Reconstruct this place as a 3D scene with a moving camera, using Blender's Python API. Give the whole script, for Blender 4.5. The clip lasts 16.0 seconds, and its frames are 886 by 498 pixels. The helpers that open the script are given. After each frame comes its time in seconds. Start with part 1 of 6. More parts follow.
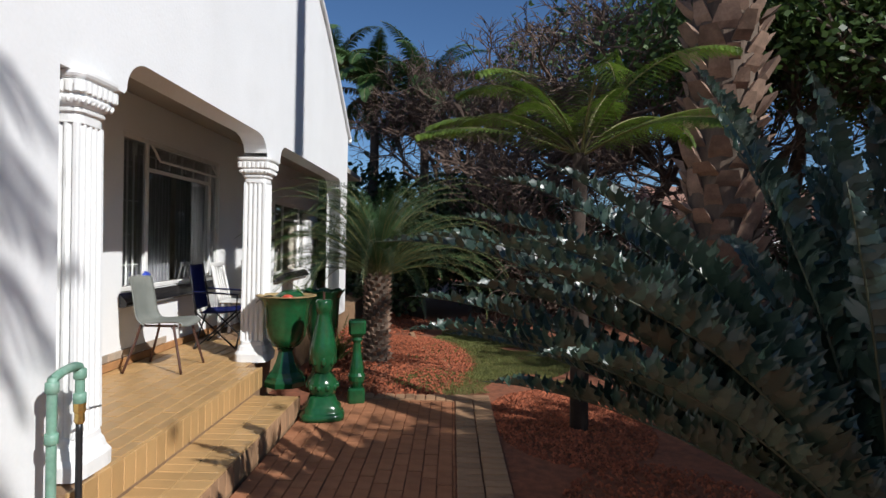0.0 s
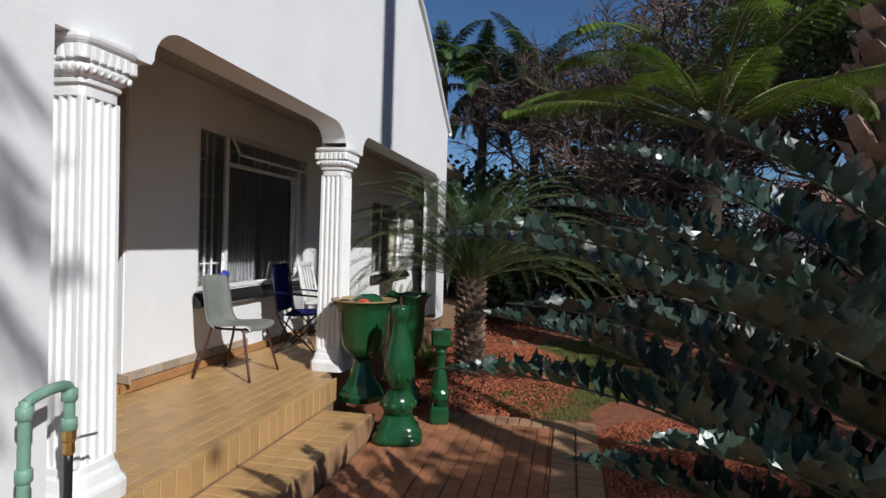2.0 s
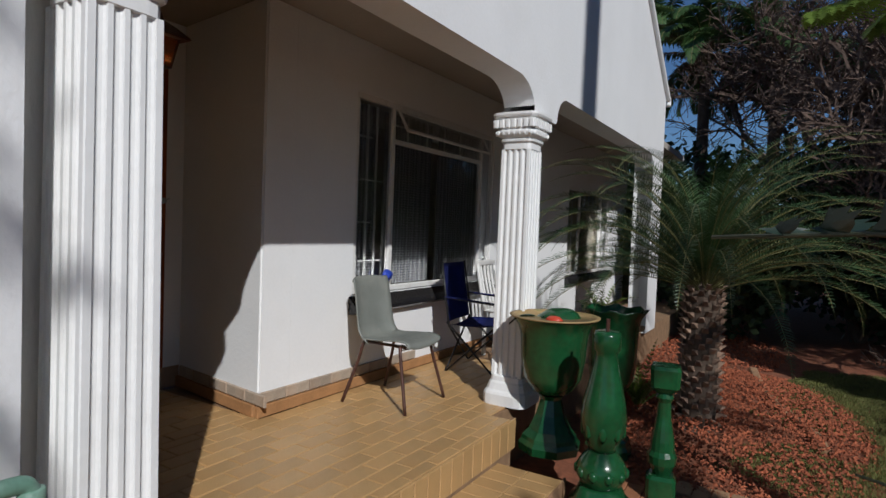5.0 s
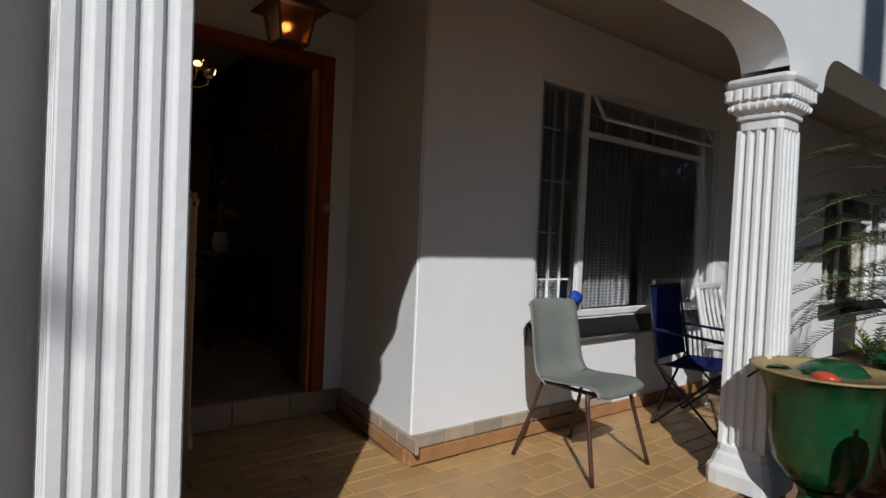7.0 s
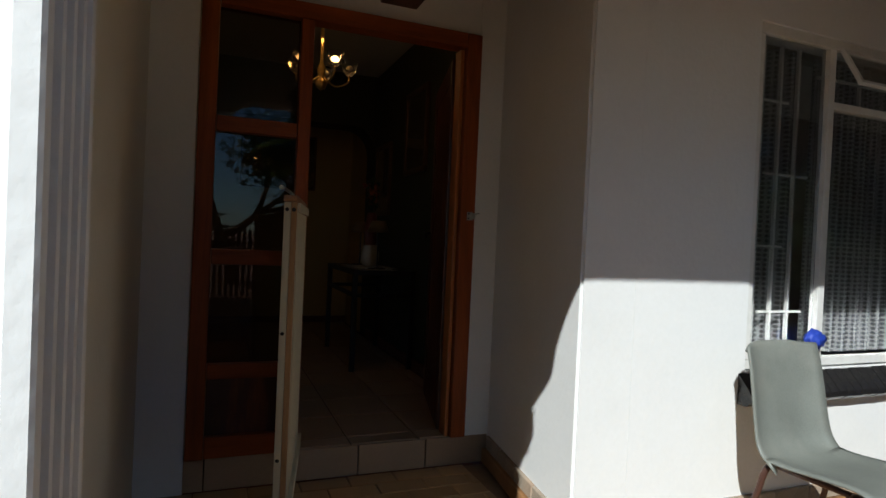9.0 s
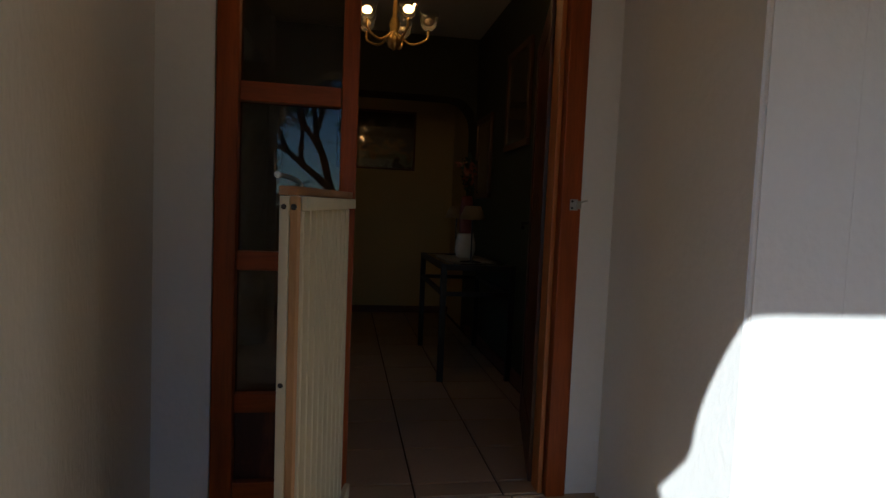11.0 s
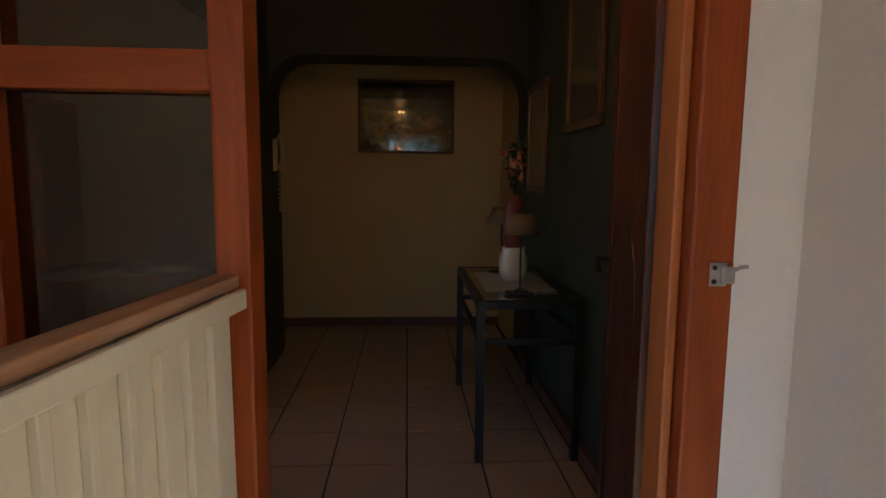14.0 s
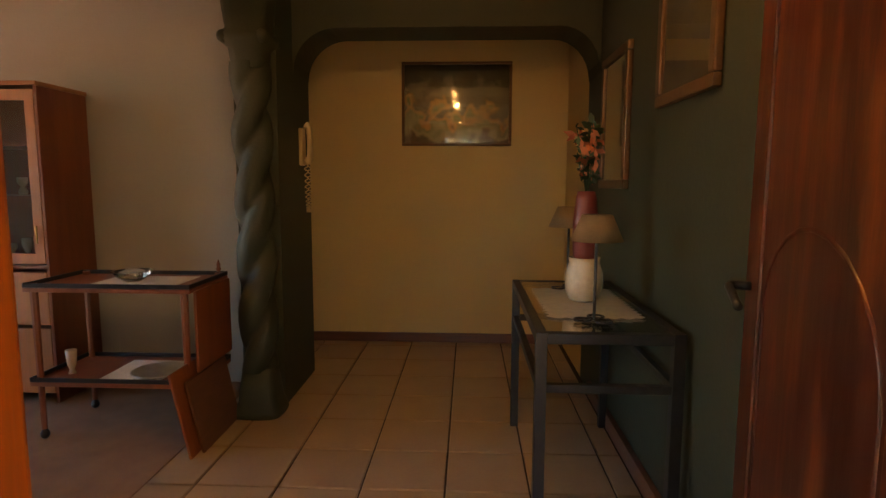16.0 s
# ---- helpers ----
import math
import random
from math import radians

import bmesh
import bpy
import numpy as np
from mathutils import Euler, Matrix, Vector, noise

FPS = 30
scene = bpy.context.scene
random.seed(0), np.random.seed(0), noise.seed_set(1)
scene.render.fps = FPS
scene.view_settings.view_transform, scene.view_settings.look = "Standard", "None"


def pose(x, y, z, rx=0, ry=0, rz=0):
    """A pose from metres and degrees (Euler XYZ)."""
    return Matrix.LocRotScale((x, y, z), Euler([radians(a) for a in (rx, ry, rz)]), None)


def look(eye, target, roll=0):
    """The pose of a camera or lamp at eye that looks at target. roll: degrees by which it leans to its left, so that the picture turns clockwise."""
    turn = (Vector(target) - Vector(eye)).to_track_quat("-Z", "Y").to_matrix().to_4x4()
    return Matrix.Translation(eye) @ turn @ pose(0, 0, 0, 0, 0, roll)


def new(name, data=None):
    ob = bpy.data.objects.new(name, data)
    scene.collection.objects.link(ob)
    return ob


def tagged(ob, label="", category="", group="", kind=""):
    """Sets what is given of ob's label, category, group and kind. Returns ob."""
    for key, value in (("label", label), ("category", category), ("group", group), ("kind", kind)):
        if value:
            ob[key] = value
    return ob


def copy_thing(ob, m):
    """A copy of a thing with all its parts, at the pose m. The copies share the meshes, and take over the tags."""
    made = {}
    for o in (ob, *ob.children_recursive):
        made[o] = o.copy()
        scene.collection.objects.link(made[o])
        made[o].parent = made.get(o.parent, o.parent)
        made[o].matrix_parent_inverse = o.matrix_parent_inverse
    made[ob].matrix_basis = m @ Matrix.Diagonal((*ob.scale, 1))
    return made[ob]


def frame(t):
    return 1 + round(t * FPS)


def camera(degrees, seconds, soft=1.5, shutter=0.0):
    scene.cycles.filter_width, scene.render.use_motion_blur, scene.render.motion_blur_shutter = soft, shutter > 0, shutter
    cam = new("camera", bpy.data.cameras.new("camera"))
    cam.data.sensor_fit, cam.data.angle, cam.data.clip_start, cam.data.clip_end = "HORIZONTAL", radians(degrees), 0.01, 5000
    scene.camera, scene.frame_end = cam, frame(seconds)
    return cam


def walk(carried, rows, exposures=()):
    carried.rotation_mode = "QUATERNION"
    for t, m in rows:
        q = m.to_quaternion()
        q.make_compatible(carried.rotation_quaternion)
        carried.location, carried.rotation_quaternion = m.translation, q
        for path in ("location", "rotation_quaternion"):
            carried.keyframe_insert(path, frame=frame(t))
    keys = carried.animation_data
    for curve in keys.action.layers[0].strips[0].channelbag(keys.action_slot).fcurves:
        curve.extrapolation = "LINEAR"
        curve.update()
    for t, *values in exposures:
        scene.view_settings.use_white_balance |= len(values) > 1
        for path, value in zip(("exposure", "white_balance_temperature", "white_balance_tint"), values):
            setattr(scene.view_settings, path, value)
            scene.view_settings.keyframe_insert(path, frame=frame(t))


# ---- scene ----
cam = camera(75.0, 16.0)
PATH = [
    (0, (0.232, 0.675, 1.223), (0.204, 2.675, 1.203), 1.2),
    (0.5, (0.248, 0.855, 1.225), (0.151, 2.852, 1.201), 1.2),
    (1, (0.299, 1.064, 1.229), (0.087, 3.053, 1.206), 1.4),
    (1.5, (0.337, 1.254, 1.227), (0.018, 3.229, 1.201), 1.5),
    (2, (0.382, 1.471, 1.211), (-0.041, 3.425, 1.186), 1.6),
    (2.5, (0.379, 1.696, 1.205), (-0.176, 3.617, 1.176), 1.7),
    (3, (0.349, 1.894, 1.204), (-0.357, 3.765, 1.167), 1.9),
    (3.5, (0.276, 2.1, 1.189), (-0.544, 3.924, 1.15), 2.0),
    (6, (-0.243, 3.151, 1.24), (-1.535, 4.676, 1.168), 2.1),
    (6.5, (-0.319, 3.33, 1.194), (-1.781, 4.695, 1.15), 2.3),
    (7, (-0.454, 3.442, 1.195), (-2.02, 4.685, 1.15), 2.5),
    (7.5, (-0.593, 3.573, 1.214), (-2.25, 4.693, 1.165), 2.6),
    (8, (-0.728, 3.697, 1.234), (-2.45, 4.713, 1.187), 2.5),
    (8.5, (-0.864, 3.8, 1.2), (-2.657, 4.686, 1.178), 2.5),
    (9, (-1.026, 3.896, 1.199), (-2.885, 4.632, 1.174), 2.6),
    (9.5, (-1.189, 3.999, 1.235), (-3.095, 4.604, 1.196), 2.8),
    (10, (-1.34, 4.089, 1.213), (-3.274, 4.598, 1.174), 3.0),
    (12.5, (-2.248, 4.503, 1.468), (-4.228, 4.646, 1.219), 0.7),
    (13, (-2.445, 4.539, 1.487), (-4.425, 4.671, 1.238), 0.4),
    (13.5, (-2.632, 4.551, 1.5), (-4.613, 4.679, 1.256), 0.4),
    (14, (-2.816, 4.579, 1.514), (-4.797, 4.703, 1.273), 0.5),
    (14.5, (-3.019, 4.627, 1.494), (-5.002, 4.739, 1.256), 0.3),
    (15, (-3.196, 4.659, 1.484), (-5.18, 4.749, 1.247), 0.4),
    (15.5, (-3.333, 4.676, 1.488), (-5.318, 4.711, 1.244), 0.3),
    (16, (-3.493, 4.67, 1.465), (-5.477, 4.583, 1.232), 0.2),
]
walk(cam, [(t, look(eye, target, roll)) for t, eye, target, roll in PATH], exposures=[
    (0.0, 0.1, 6300, 10), (2.5, -0.28, 6200, 10), (3.5, -0.4, 6150, 10), (6.0, -0.6, 6150, 10), (7.5, -0.6, 6150, 8), (8.5, -0.25, 6100, 4), (9.5, 0.2, 6050, 3),
    (10.2, 0.4, 6000, 3), (12.5, 1.65, 5650, 2), (13.5, 2.25, 5650, 4), (14.5, 2.9, 6050, 7), (15.0, 3.25, 6600, 10), (15.5, 3.65, 7300, 10), (16.0, 4.3, 8700, 10)])

# ---- light ----
SUN = Vector((-1.0, 0.88, -0.96)).normalized()
world = bpy.data.worlds.new("sky")
scene.world = world
world.use_nodes = True
sky = world.node_tree.nodes.new("ShaderNodeTexSky")
sky.sky_type, sky.sun_disc = "NISHITA", False
sky.sun_elevation = math.asin(-SUN.z)
sky.sun_rotation = math.atan2(-SUN.x, -SUN.y)
sky.air_density, sky.dust_density, sky.ozone_density = 1.0, 0.0, 8.0
world.node_tree.links.new(sky.outputs[0], world.node_tree.nodes["Background"].inputs[0])
world.node_tree.nodes["Background"].inputs[1].default_value = 0.078
sun = new("sun", bpy.data.lights.new("sun", "SUN"))
sun.data.energy, sun.data.angle, sun.data.color = 5.0, radians(0.55), (1.0, 0.975, 0.94)
sun.matrix_world = look((0, 0, 20), Vector((0, 0, 20)) + SUN)


# ---- materials ----
def mat(name, col, rough=0.6, var=0.15, scale=3.0, bump=0.15, bscale=60.0, metal=0.0, dirt=None, dirt_amount=0.3,
        dirt_scale=1.2, stretch=(1, 1, 1), piece=0.0, spec=0.5, subsurface=0.0):
    """Two scales of colour variation, fine relief, stains with a shape of their own, and a shade for each piece."""
    m = bpy.data.materials.new(name)
    m.use_nodes = True
    t = m.node_tree
    n, l = t.nodes, t.links
    b = n["Principled BSDF"]
    b.inputs["Roughness"].default_value = rough
    b.inputs["Metallic"].default_value = metal
    b.inputs["Specular IOR Level"].default_value = spec
    co = n.new("ShaderNodeTexCoord")
    mp = n.new("ShaderNodeMapping")
    mp.inputs["Scale"].default_value = stretch
    l.new(co.outputs["Object"], mp.inputs[0])
    big = n.new("ShaderNodeTexNoise")
    big.inputs["Scale"].default_value, big.inputs["Detail"].default_value = scale, 6
    fine = n.new("ShaderNodeTexNoise")
    fine.inputs["Scale"].default_value, fine.inputs["Detail"].default_value = bscale, 5
    for q in (big, fine):
        l.new(mp.outputs[0], q.inputs["Vector"])
    ramp = n.new("ShaderNodeMix")
    ramp.data_type = "RGBA"
    ramp.inputs[6].default_value = (*[c * (1 - var) for c in col], 1)
    ramp.inputs[7].default_value = (*[min(1, c * (1 + var)) for c in col], 1)
    add = n.new("ShaderNodeMath")
    add.operation = "MULTIPLY_ADD"
    l.new(fine.outputs[0], add.inputs[0])
    add.inputs[1].default_value = 0.5
    l.new(big.outputs[0], add.inputs[2])
    mid = n.new("ShaderNodeMapRange")
    mid.inputs[1].default_value, mid.inputs[2].default_value = 0.5, 1.0
    l.new(add.outputs[0], mid.inputs[0])
    l.new(mid.outputs[0], ramp.inputs[0])
    out = ramp.outputs[2]
    if dirt:
        st = n.new("ShaderNodeTexNoise")
        st.inputs["Scale"].default_value, st.inputs["Detail"].default_value, st.inputs["Roughness"].default_value = dirt_scale, 8, 0.65
        l.new(mp.outputs[0], st.inputs["Vector"])
        rg = n.new("ShaderNodeMapRange")
        rg.inputs[1].default_value, rg.inputs[2].default_value = 0.5, 0.72
        rg.inputs[4].default_value = dirt_amount
        l.new(st.outputs[0], rg.inputs[0])
        mx = n.new("ShaderNodeMix")
        mx.data_type = "RGBA"
        l.new(rg.outputs[0], mx.inputs[0])
        l.new(out, mx.inputs[6])
        mx.inputs[7].default_value = (*dirt, 1)
        out = mx.outputs[2]
    if piece:
        oi = n.new("ShaderNodeObjectInfo")
        gi = n.new("ShaderNodeNewGeometry")
        sm = n.new("ShaderNodeMath")
        sm.operation = "ADD"
        l.new(oi.outputs["Random"], sm.inputs[0])
        l.new(gi.outputs["Random Per Island"], sm.inputs[1])
        fr = n.new("ShaderNodeMath")
        fr.operation = "FRACT"
        l.new(sm.outputs[0], fr.inputs[0])
        pr = n.new("ShaderNodeMapRange")
        pr.inputs[3].default_value, pr.inputs[4].default_value = 1 - piece, 1 + piece
        l.new(fr.outputs[0], pr.inputs[0])
        hs = n.new("ShaderNodeHueSaturation")
        l.new(pr.outputs[0], hs.inputs["Value"])
        l.new(out, hs.inputs["Color"])
        out = hs.outputs[0]
    l.new(out, b.inputs["Base Color"])
    if bump:
        bp = n.new("ShaderNodeBump")
        bp.inputs["Strength"].default_value, bp.inputs["Distance"].default_value = bump, 0.01
        l.new(add.outputs[0], bp.inputs["Height"])
        l.new(bp.outputs[0], b.inputs["Normal"])
    if subsurface:
        b.inputs["Transmission Weight"].default_value = 0.0
        tr = n.new("ShaderNodeBsdfTranslucent")
        l.new(out, tr.inputs["Color"])
        ms = n.new("ShaderNodeMixShader")
        ms.inputs[0].default_value = subsurface
        l.new(b.outputs[0], ms.inputs[1])
        l.new(tr.outputs[0], ms.inputs[2])
        l.new(ms.outputs[0], n["Material Output"].inputs[0])
    return m


def glass_mat(name, tint=(1, 1, 1), rough=0.0):
    m = bpy.data.materials.new(name)
    m.use_nodes = True
    b = m.node_tree.nodes["Principled BSDF"]
    b.inputs["Base Color"].default_value = (*tint, 1)
    b.inputs["Roughness"].default_value = rough
    b.inputs["Transmission Weight"].default_value = 1.0
    b.inputs["IOR"].default_value = 1.45
    return m


def glow_mat(name, col, strength):
    m = bpy.data.materials.new(name)
    m.use_nodes = True
    b = m.node_tree.nodes["Principled BSDF"]
    b.inputs["Base Color"].default_value = (*col, 1)
    b.inputs["Emission Color"].default_value = (*col, 1)
    b.inputs["Emission Strength"].default_value = strength
    return m


PLASTER = mat("white_plaster", (0.80, 0.80, 0.79), 0.75, 0.03, 1.5, 0.35, 45, dirt=(0.55, 0.52, 0.46), dirt_amount=0.12)
PORCH_PLASTER = mat("porch_plaster", (0.74, 0.72, 0.66), 0.7, 0.03, 1.5, 0.6, 70, stretch=(1, 1, 0.35), dirt=(0.5, 0.45, 0.38), dirt_amount=0.1)
COLUMN_PAINT = mat("column_paint", (0.80, 0.80, 0.78), 0.6, 0.04, 2.5, 0.35, 35, dirt=(0.50, 0.47, 0.40), dirt_amount=0.18, dirt_scale=4)
QUARRY = mat("quarry_tile", (0.44, 0.27, 0.115), 0.42, 0.12, 5, 0.15, 80, dirt=(0.36, 0.17, 0.06), dirt_amount=0.45, dirt_scale=1.4, piece=0.10)
GROUT = mat("grout", (0.25, 0.15, 0.08), 0.9, 0.2, 10, 0.3, 90)
PAVER = mat("paving_brick", (0.33, 0.135, 0.06), 0.85, 0.2, 9, 0.4, 90, dirt=(0.30, 0.15, 0.075), dirt_amount=0.5, piece=0.10)
KERB = mat("kerb_brick", (0.33, 0.19, 0.10), 0.85, 0.2, 9, 0.4, 90, dirt=(0.2, 0.1, 0.05), dirt_amount=0.5, piece=0.12)
SOIL = mat("red_soil", (0.22, 0.075, 0.035), 0.95, 0.35, 14, 0.9, 120, dirt=(0.12, 0.045, 0.025), dirt_amount=0.6, dirt_scale=5)
GRAVEL = mat("laterite_gravel", (0.27, 0.075, 0.032), 0.9, 0.25, 30, 0.4, 90, piece=0.4)
GRASS = mat("lawn_grass", (0.15, 0.16, 0.045), 0.8, 0.3, 6, 0.1, 60, piece=0.35, subsurface=0.25)
PLINTH = mat("plinth_brick", (0.36, 0.29, 0.22), 0.85, 0.2, 9, 0.4, 60, dirt=(0.30, 0.15, 0.07), dirt_amount=0.5, piece=0.15)
DARK_PLINTH = mat("dark_plinth", (0.16, 0.09, 0.06), 0.85, 0.25, 5, 0.4, 60, dirt=(0.3, 0.2, 0.12), dirt_amount=0.5)
GREEN_GLAZE = mat("green_paint", (0.010, 0.066, 0.022), 0.2, 0.3, 7, 0.2, 30, dirt=(0.03, 0.05, 0.02), dirt_amount=0.6, dirt_scale=6)
URN_RIM = mat("worn_rim", (0.34, 0.23, 0.10), 0.6, 0.25, 12, 0.2, 60, dirt=(0.03, 0.15, 0.05), dirt_amount=0.6, dirt_scale=9)
RED_CERAMIC = mat("red_ceramic", (0.5, 0.06, 0.03), 0.3, 0.1, 9, 0.05)
GREY_PLASTIC = mat("grey_plastic", (0.19, 0.20, 0.178), 0.45, 0.16, 5, 0.08, 150, dirt=(0.29, 0.28, 0.24), dirt_amount=0.4, dirt_scale=4)
BROWN_STEEL = mat("brown_steel", (0.075, 0.032, 0.022), 0.4, 0.25, 20, 0.1, 90, metal=0.2)
BLUE_CLOTH = mat("blue_canvas", (0.012, 0.022, 0.16), 0.85, 0.2, 12, 0.3, 250)
BLACK_STEEL = mat("black_steel", (0.02, 0.02, 0.022), 0.45, 0.2, 20, 0.1, 80, metal=0.3)
WHITE_METAL = mat("white_window_paint", (0.72, 0.71, 0.68), 0.45, 0.05, 6, 0.1, 60, dirt=(0.4, 0.35, 0.28), dirt_amount=0.25, dirt_scale=8)
BLACK_TILE = mat("black_sill_tile", (0.018, 0.017, 0.017), 0.25, 0.3, 15, 0.1, 60)
PANE = glass_mat("window_glass", (0.80, 0.82, 0.83))
DOOR_PANE = glass_mat("brown_door_glass", (0.24, 0.185, 0.13), 0.0)
PICTURE_GLASS = glass_mat("picture_glass", (0.95, 0.95, 0.93), 0.03)
LACE = mat("lace_curtain", (0.42, 0.42, 0.42), 0.9, 0.15, 10, 0.3, 120, subsurface=0.4)


def pierce(m, scale, lo, hi):
    """Open-work holes of a crocheted lace."""
    n, l = m.node_tree.nodes, m.node_tree.links
    co, mp, vo, rm = n.new("ShaderNodeTexCoord"), n.new("ShaderNodeMapping"), n.new("ShaderNodeTexVoronoi"), n.new("ShaderNodeMapRange")
    mp.inputs["Scale"].default_value = (0.0, 1.0, 0.8)
    vo.inputs["Scale"].default_value, vo.inputs["Randomness"].default_value = scale, 0.12
    l.new(co.outputs["Object"], mp.inputs[0])
    l.new(mp.outputs[0], vo.inputs["Vector"])
    l.new(vo.outputs["Distance"], rm.inputs[0])
    rm.inputs[1].default_value, rm.inputs[2].default_value, rm.inputs[3].default_value, rm.inputs[4].default_value = lo, hi, 0.12, 0.95
    l.new(rm.outputs[0], n["Principled BSDF"].inputs["Alpha"])


pierce(LACE, 55.0, 0.30, 0.42)
CREAM_CLOTH = mat("cream_curtain", (0.62, 0.56, 0.44), 0.9, 0.1, 6, 0.2, 120, subsurface=0.3)
RED_WOOD = mat("red_varnished_wood", (0.285, 0.062, 0.010), 0.42, 0.28, 3, 0.15, 22, stretch=(6, 6, 0.5), dirt=(0.15, 0.028, 0.007), dirt_amount=0.6, dirt_scale=2.2, spec=0.3)
RED_WOOD_H = mat("red_varnished_rail", (0.285, 0.062, 0.010), 0.42, 0.28, 3, 0.15, 22, stretch=(6, 0.5, 6), dirt=(0.15, 0.028, 0.007), dirt_amount=0.6, dirt_scale=2.2, spec=0.3)
PALE_WOOD = mat("orange_wood", (0.40, 0.13, 0.03), 0.45, 0.2, 3, 0.15, 25, stretch=(6, 6, 0.4))
DOOR_WOOD = mat("door_panel_wood", (0.055, 0.011, 0.006), 0.36, 0.5, 2.6, 0.2, 14, stretch=(2.2, 2.2, 0.45), dirt=(0.25, 0.06, 0.014), dirt_amount=0.75, dirt_scale=4.5)
GATE_WOOD = mat("raw_pine", (0.42, 0.24, 0.11), 0.7, 0.2, 4, 0.2, 30, stretch=(5, 5, 0.6))
GATE_TOP = mat("weathered_pine_rail", (0.33, 0.16, 0.07), 0.7, 0.25, 4, 0.2, 30, stretch=(0.6, 5, 5), dirt=(0.55, 0.5, 0.4), dirt_amount=0.3, dirt_scale=5)
GATE_PAINT = mat("cream_board", (0.60, 0.55, 0.40), 0.6, 0.06, 3, 0.1, 60, stretch=(1, 1, 0.4), dirt=(0.42, 0.36, 0.22), dirt_amount=0.25, dirt_scale=2)
STEEL = mat("zinc_steel", (0.45, 0.45, 0.43), 0.35, 0.15, 20, 0.1, 80, metal=0.9)
BRASS = mat("brass", (0.55, 0.36, 0.12), 0.3, 0.2, 20, 0.05, 80, metal=0.9)
PIPE = mat("green_pipe", (0.16, 0.30, 0.22), 0.5, 0.2, 12, 0.2, 60, dirt=(0.33, 0.40, 0.34), dirt_amount=0.5, dirt_scale=9)
RUBBER = mat("black_hose", (0.012, 0.012, 0.013), 0.4, 0.2, 20, 0.05, 80)
HALL_TILE = mat("hall_tile", (0.37, 0.26, 0.17), 0.33, 0.1, 4, 0.06, 60, dirt=(0.36, 0.24, 0.14), dirt_amount=0.4, dirt_scale=4, piece=0.05)
HALL_GROUT = mat("hall_grout", (0.045, 0.026, 0.017), 0.9, 0.2, 20, 0.2, 90)
GREEN_WALL = mat("dark_green_wall", (0.033, 0.038, 0.019), 0.6, 0.12, 2, 0.25, 60)
YELLOW_WALL = mat("cream_yellow_wall", (0.62, 0.46, 0.21), 0.7, 0.03, 2, 0.2, 60)
ROOM_WALL = mat("living_room_wall", (0.40, 0.37, 0.31), 0.75, 0.03, 2, 0.2, 60)
CEILING = mat("ceiling_paint", (0.62, 0.60, 0.55), 0.8, 0.03, 2, 0.1, 60)
# darker, browner copy of CEILING: the porch shade is mixed into its colour
PORCH_CEILING_SHADED = mat("shaded_porch_ceiling", (0.40, 0.36, 0.31), 0.8, 0.08, 2, 0.15, 60)
CARPET = mat("brown_carpet", (0.24, 0.135, 0.07), 0.95, 0.15, 8, 0.6, 220)
SKIRT = mat("skirting_wood", (0.13, 0.05, 0.028), 0.45, 0.2, 6, 0.1, 40, stretch=(1, 0.4, 6))
TEAK = mat("teak", (0.22, 0.062, 0.022), 0.4, 0.2, 3, 0.1, 25, stretch=(5, 5, 0.5))
CABINET_WOOD = mat("cabinet_oak", (0.37, 0.14, 0.045), 0.45, 0.15, 3, 0.1, 25, stretch=(5, 5, 0.5))
CLOTH_WHITE = mat("white_crochet", (0.76, 0.74, 0.69), 0.9, 0.1, 30, 0.4, 180)
CERAMIC = mat("cream_ceramic", (0.60, 0.54, 0.42), 0.25, 0.15, 5, 0.05, 60, dirt=(0.45, 0.2, 0.12), dirt_amount=0.35, dirt_scale=6)
MAROON = mat("maroon_vase", (0.17, 0.03, 0.022), 0.4, 0.2, 6, 0.05)
SHADE = mat("parchment_shade", (0.42, 0.30, 0.17), 0.85, 0.12, 8, 0.1, 90, subsurface=0.3)
IVORY = mat("ivory_plastic", (0.64, 0.50, 0.28), 0.35, 0.05, 8, 0.03)
GILT = mat("gilt_frame", (0.11, 0.055, 0.024), 0.4, 0.25, 12, 0.2, 60, metal=0.3)
SMOKE_GLASS = glass_mat("table_glass", (0.75, 0.72, 0.65))
PEWTER = mat("silver_plate", (0.5, 0.5, 0.48), 0.3, 0.1, 12, 0.05, 60, metal=0.9)
ROOF = mat("far_roof_tile", (0.30, 0.16, 0.11), 0.8, 0.2, 4, 0.2, 30)
FENCE = mat("fence_wood", (0.085, 0.05, 0.032), 0.8, 0.3, 6, 0.3, 30, stretch=(4, 4, 0.5), piece=0.25)
BARK = mat("bark", (0.12, 0.085, 0.06), 0.9, 0.35, 6, 0.8, 30, stretch=(1, 1, 0.4))
PALM_BARK = mat("palm_boot", (0.27, 0.175, 0.12), 0.85, 0.3, 6, 0.5, 35, piece=0.3, dirt=(0.11, 0.06, 0.04), dirt_amount=0.6, dirt_scale=4)
FERN_TRUNK = mat("fern_trunk", (0.04, 0.026, 0.018), 0.95, 0.4, 8, 0.9, 40)
TWIG = mat("grey_twig", (0.12, 0.08, 0.06), 0.9, 0.3, 8, 0.3, 30)
CYCAD_LEAF = mat("blue_green_leaf", (0.034, 0.060, 0.042), 0.33, 0.25, 5, 0.1, 60, piece=0.35, subsurface=0.08)
CYCAD_STEM = mat("cycad_midrib", (0.05, 0.06, 0.03), 0.5, 0.25, 12, 0.1, 60)
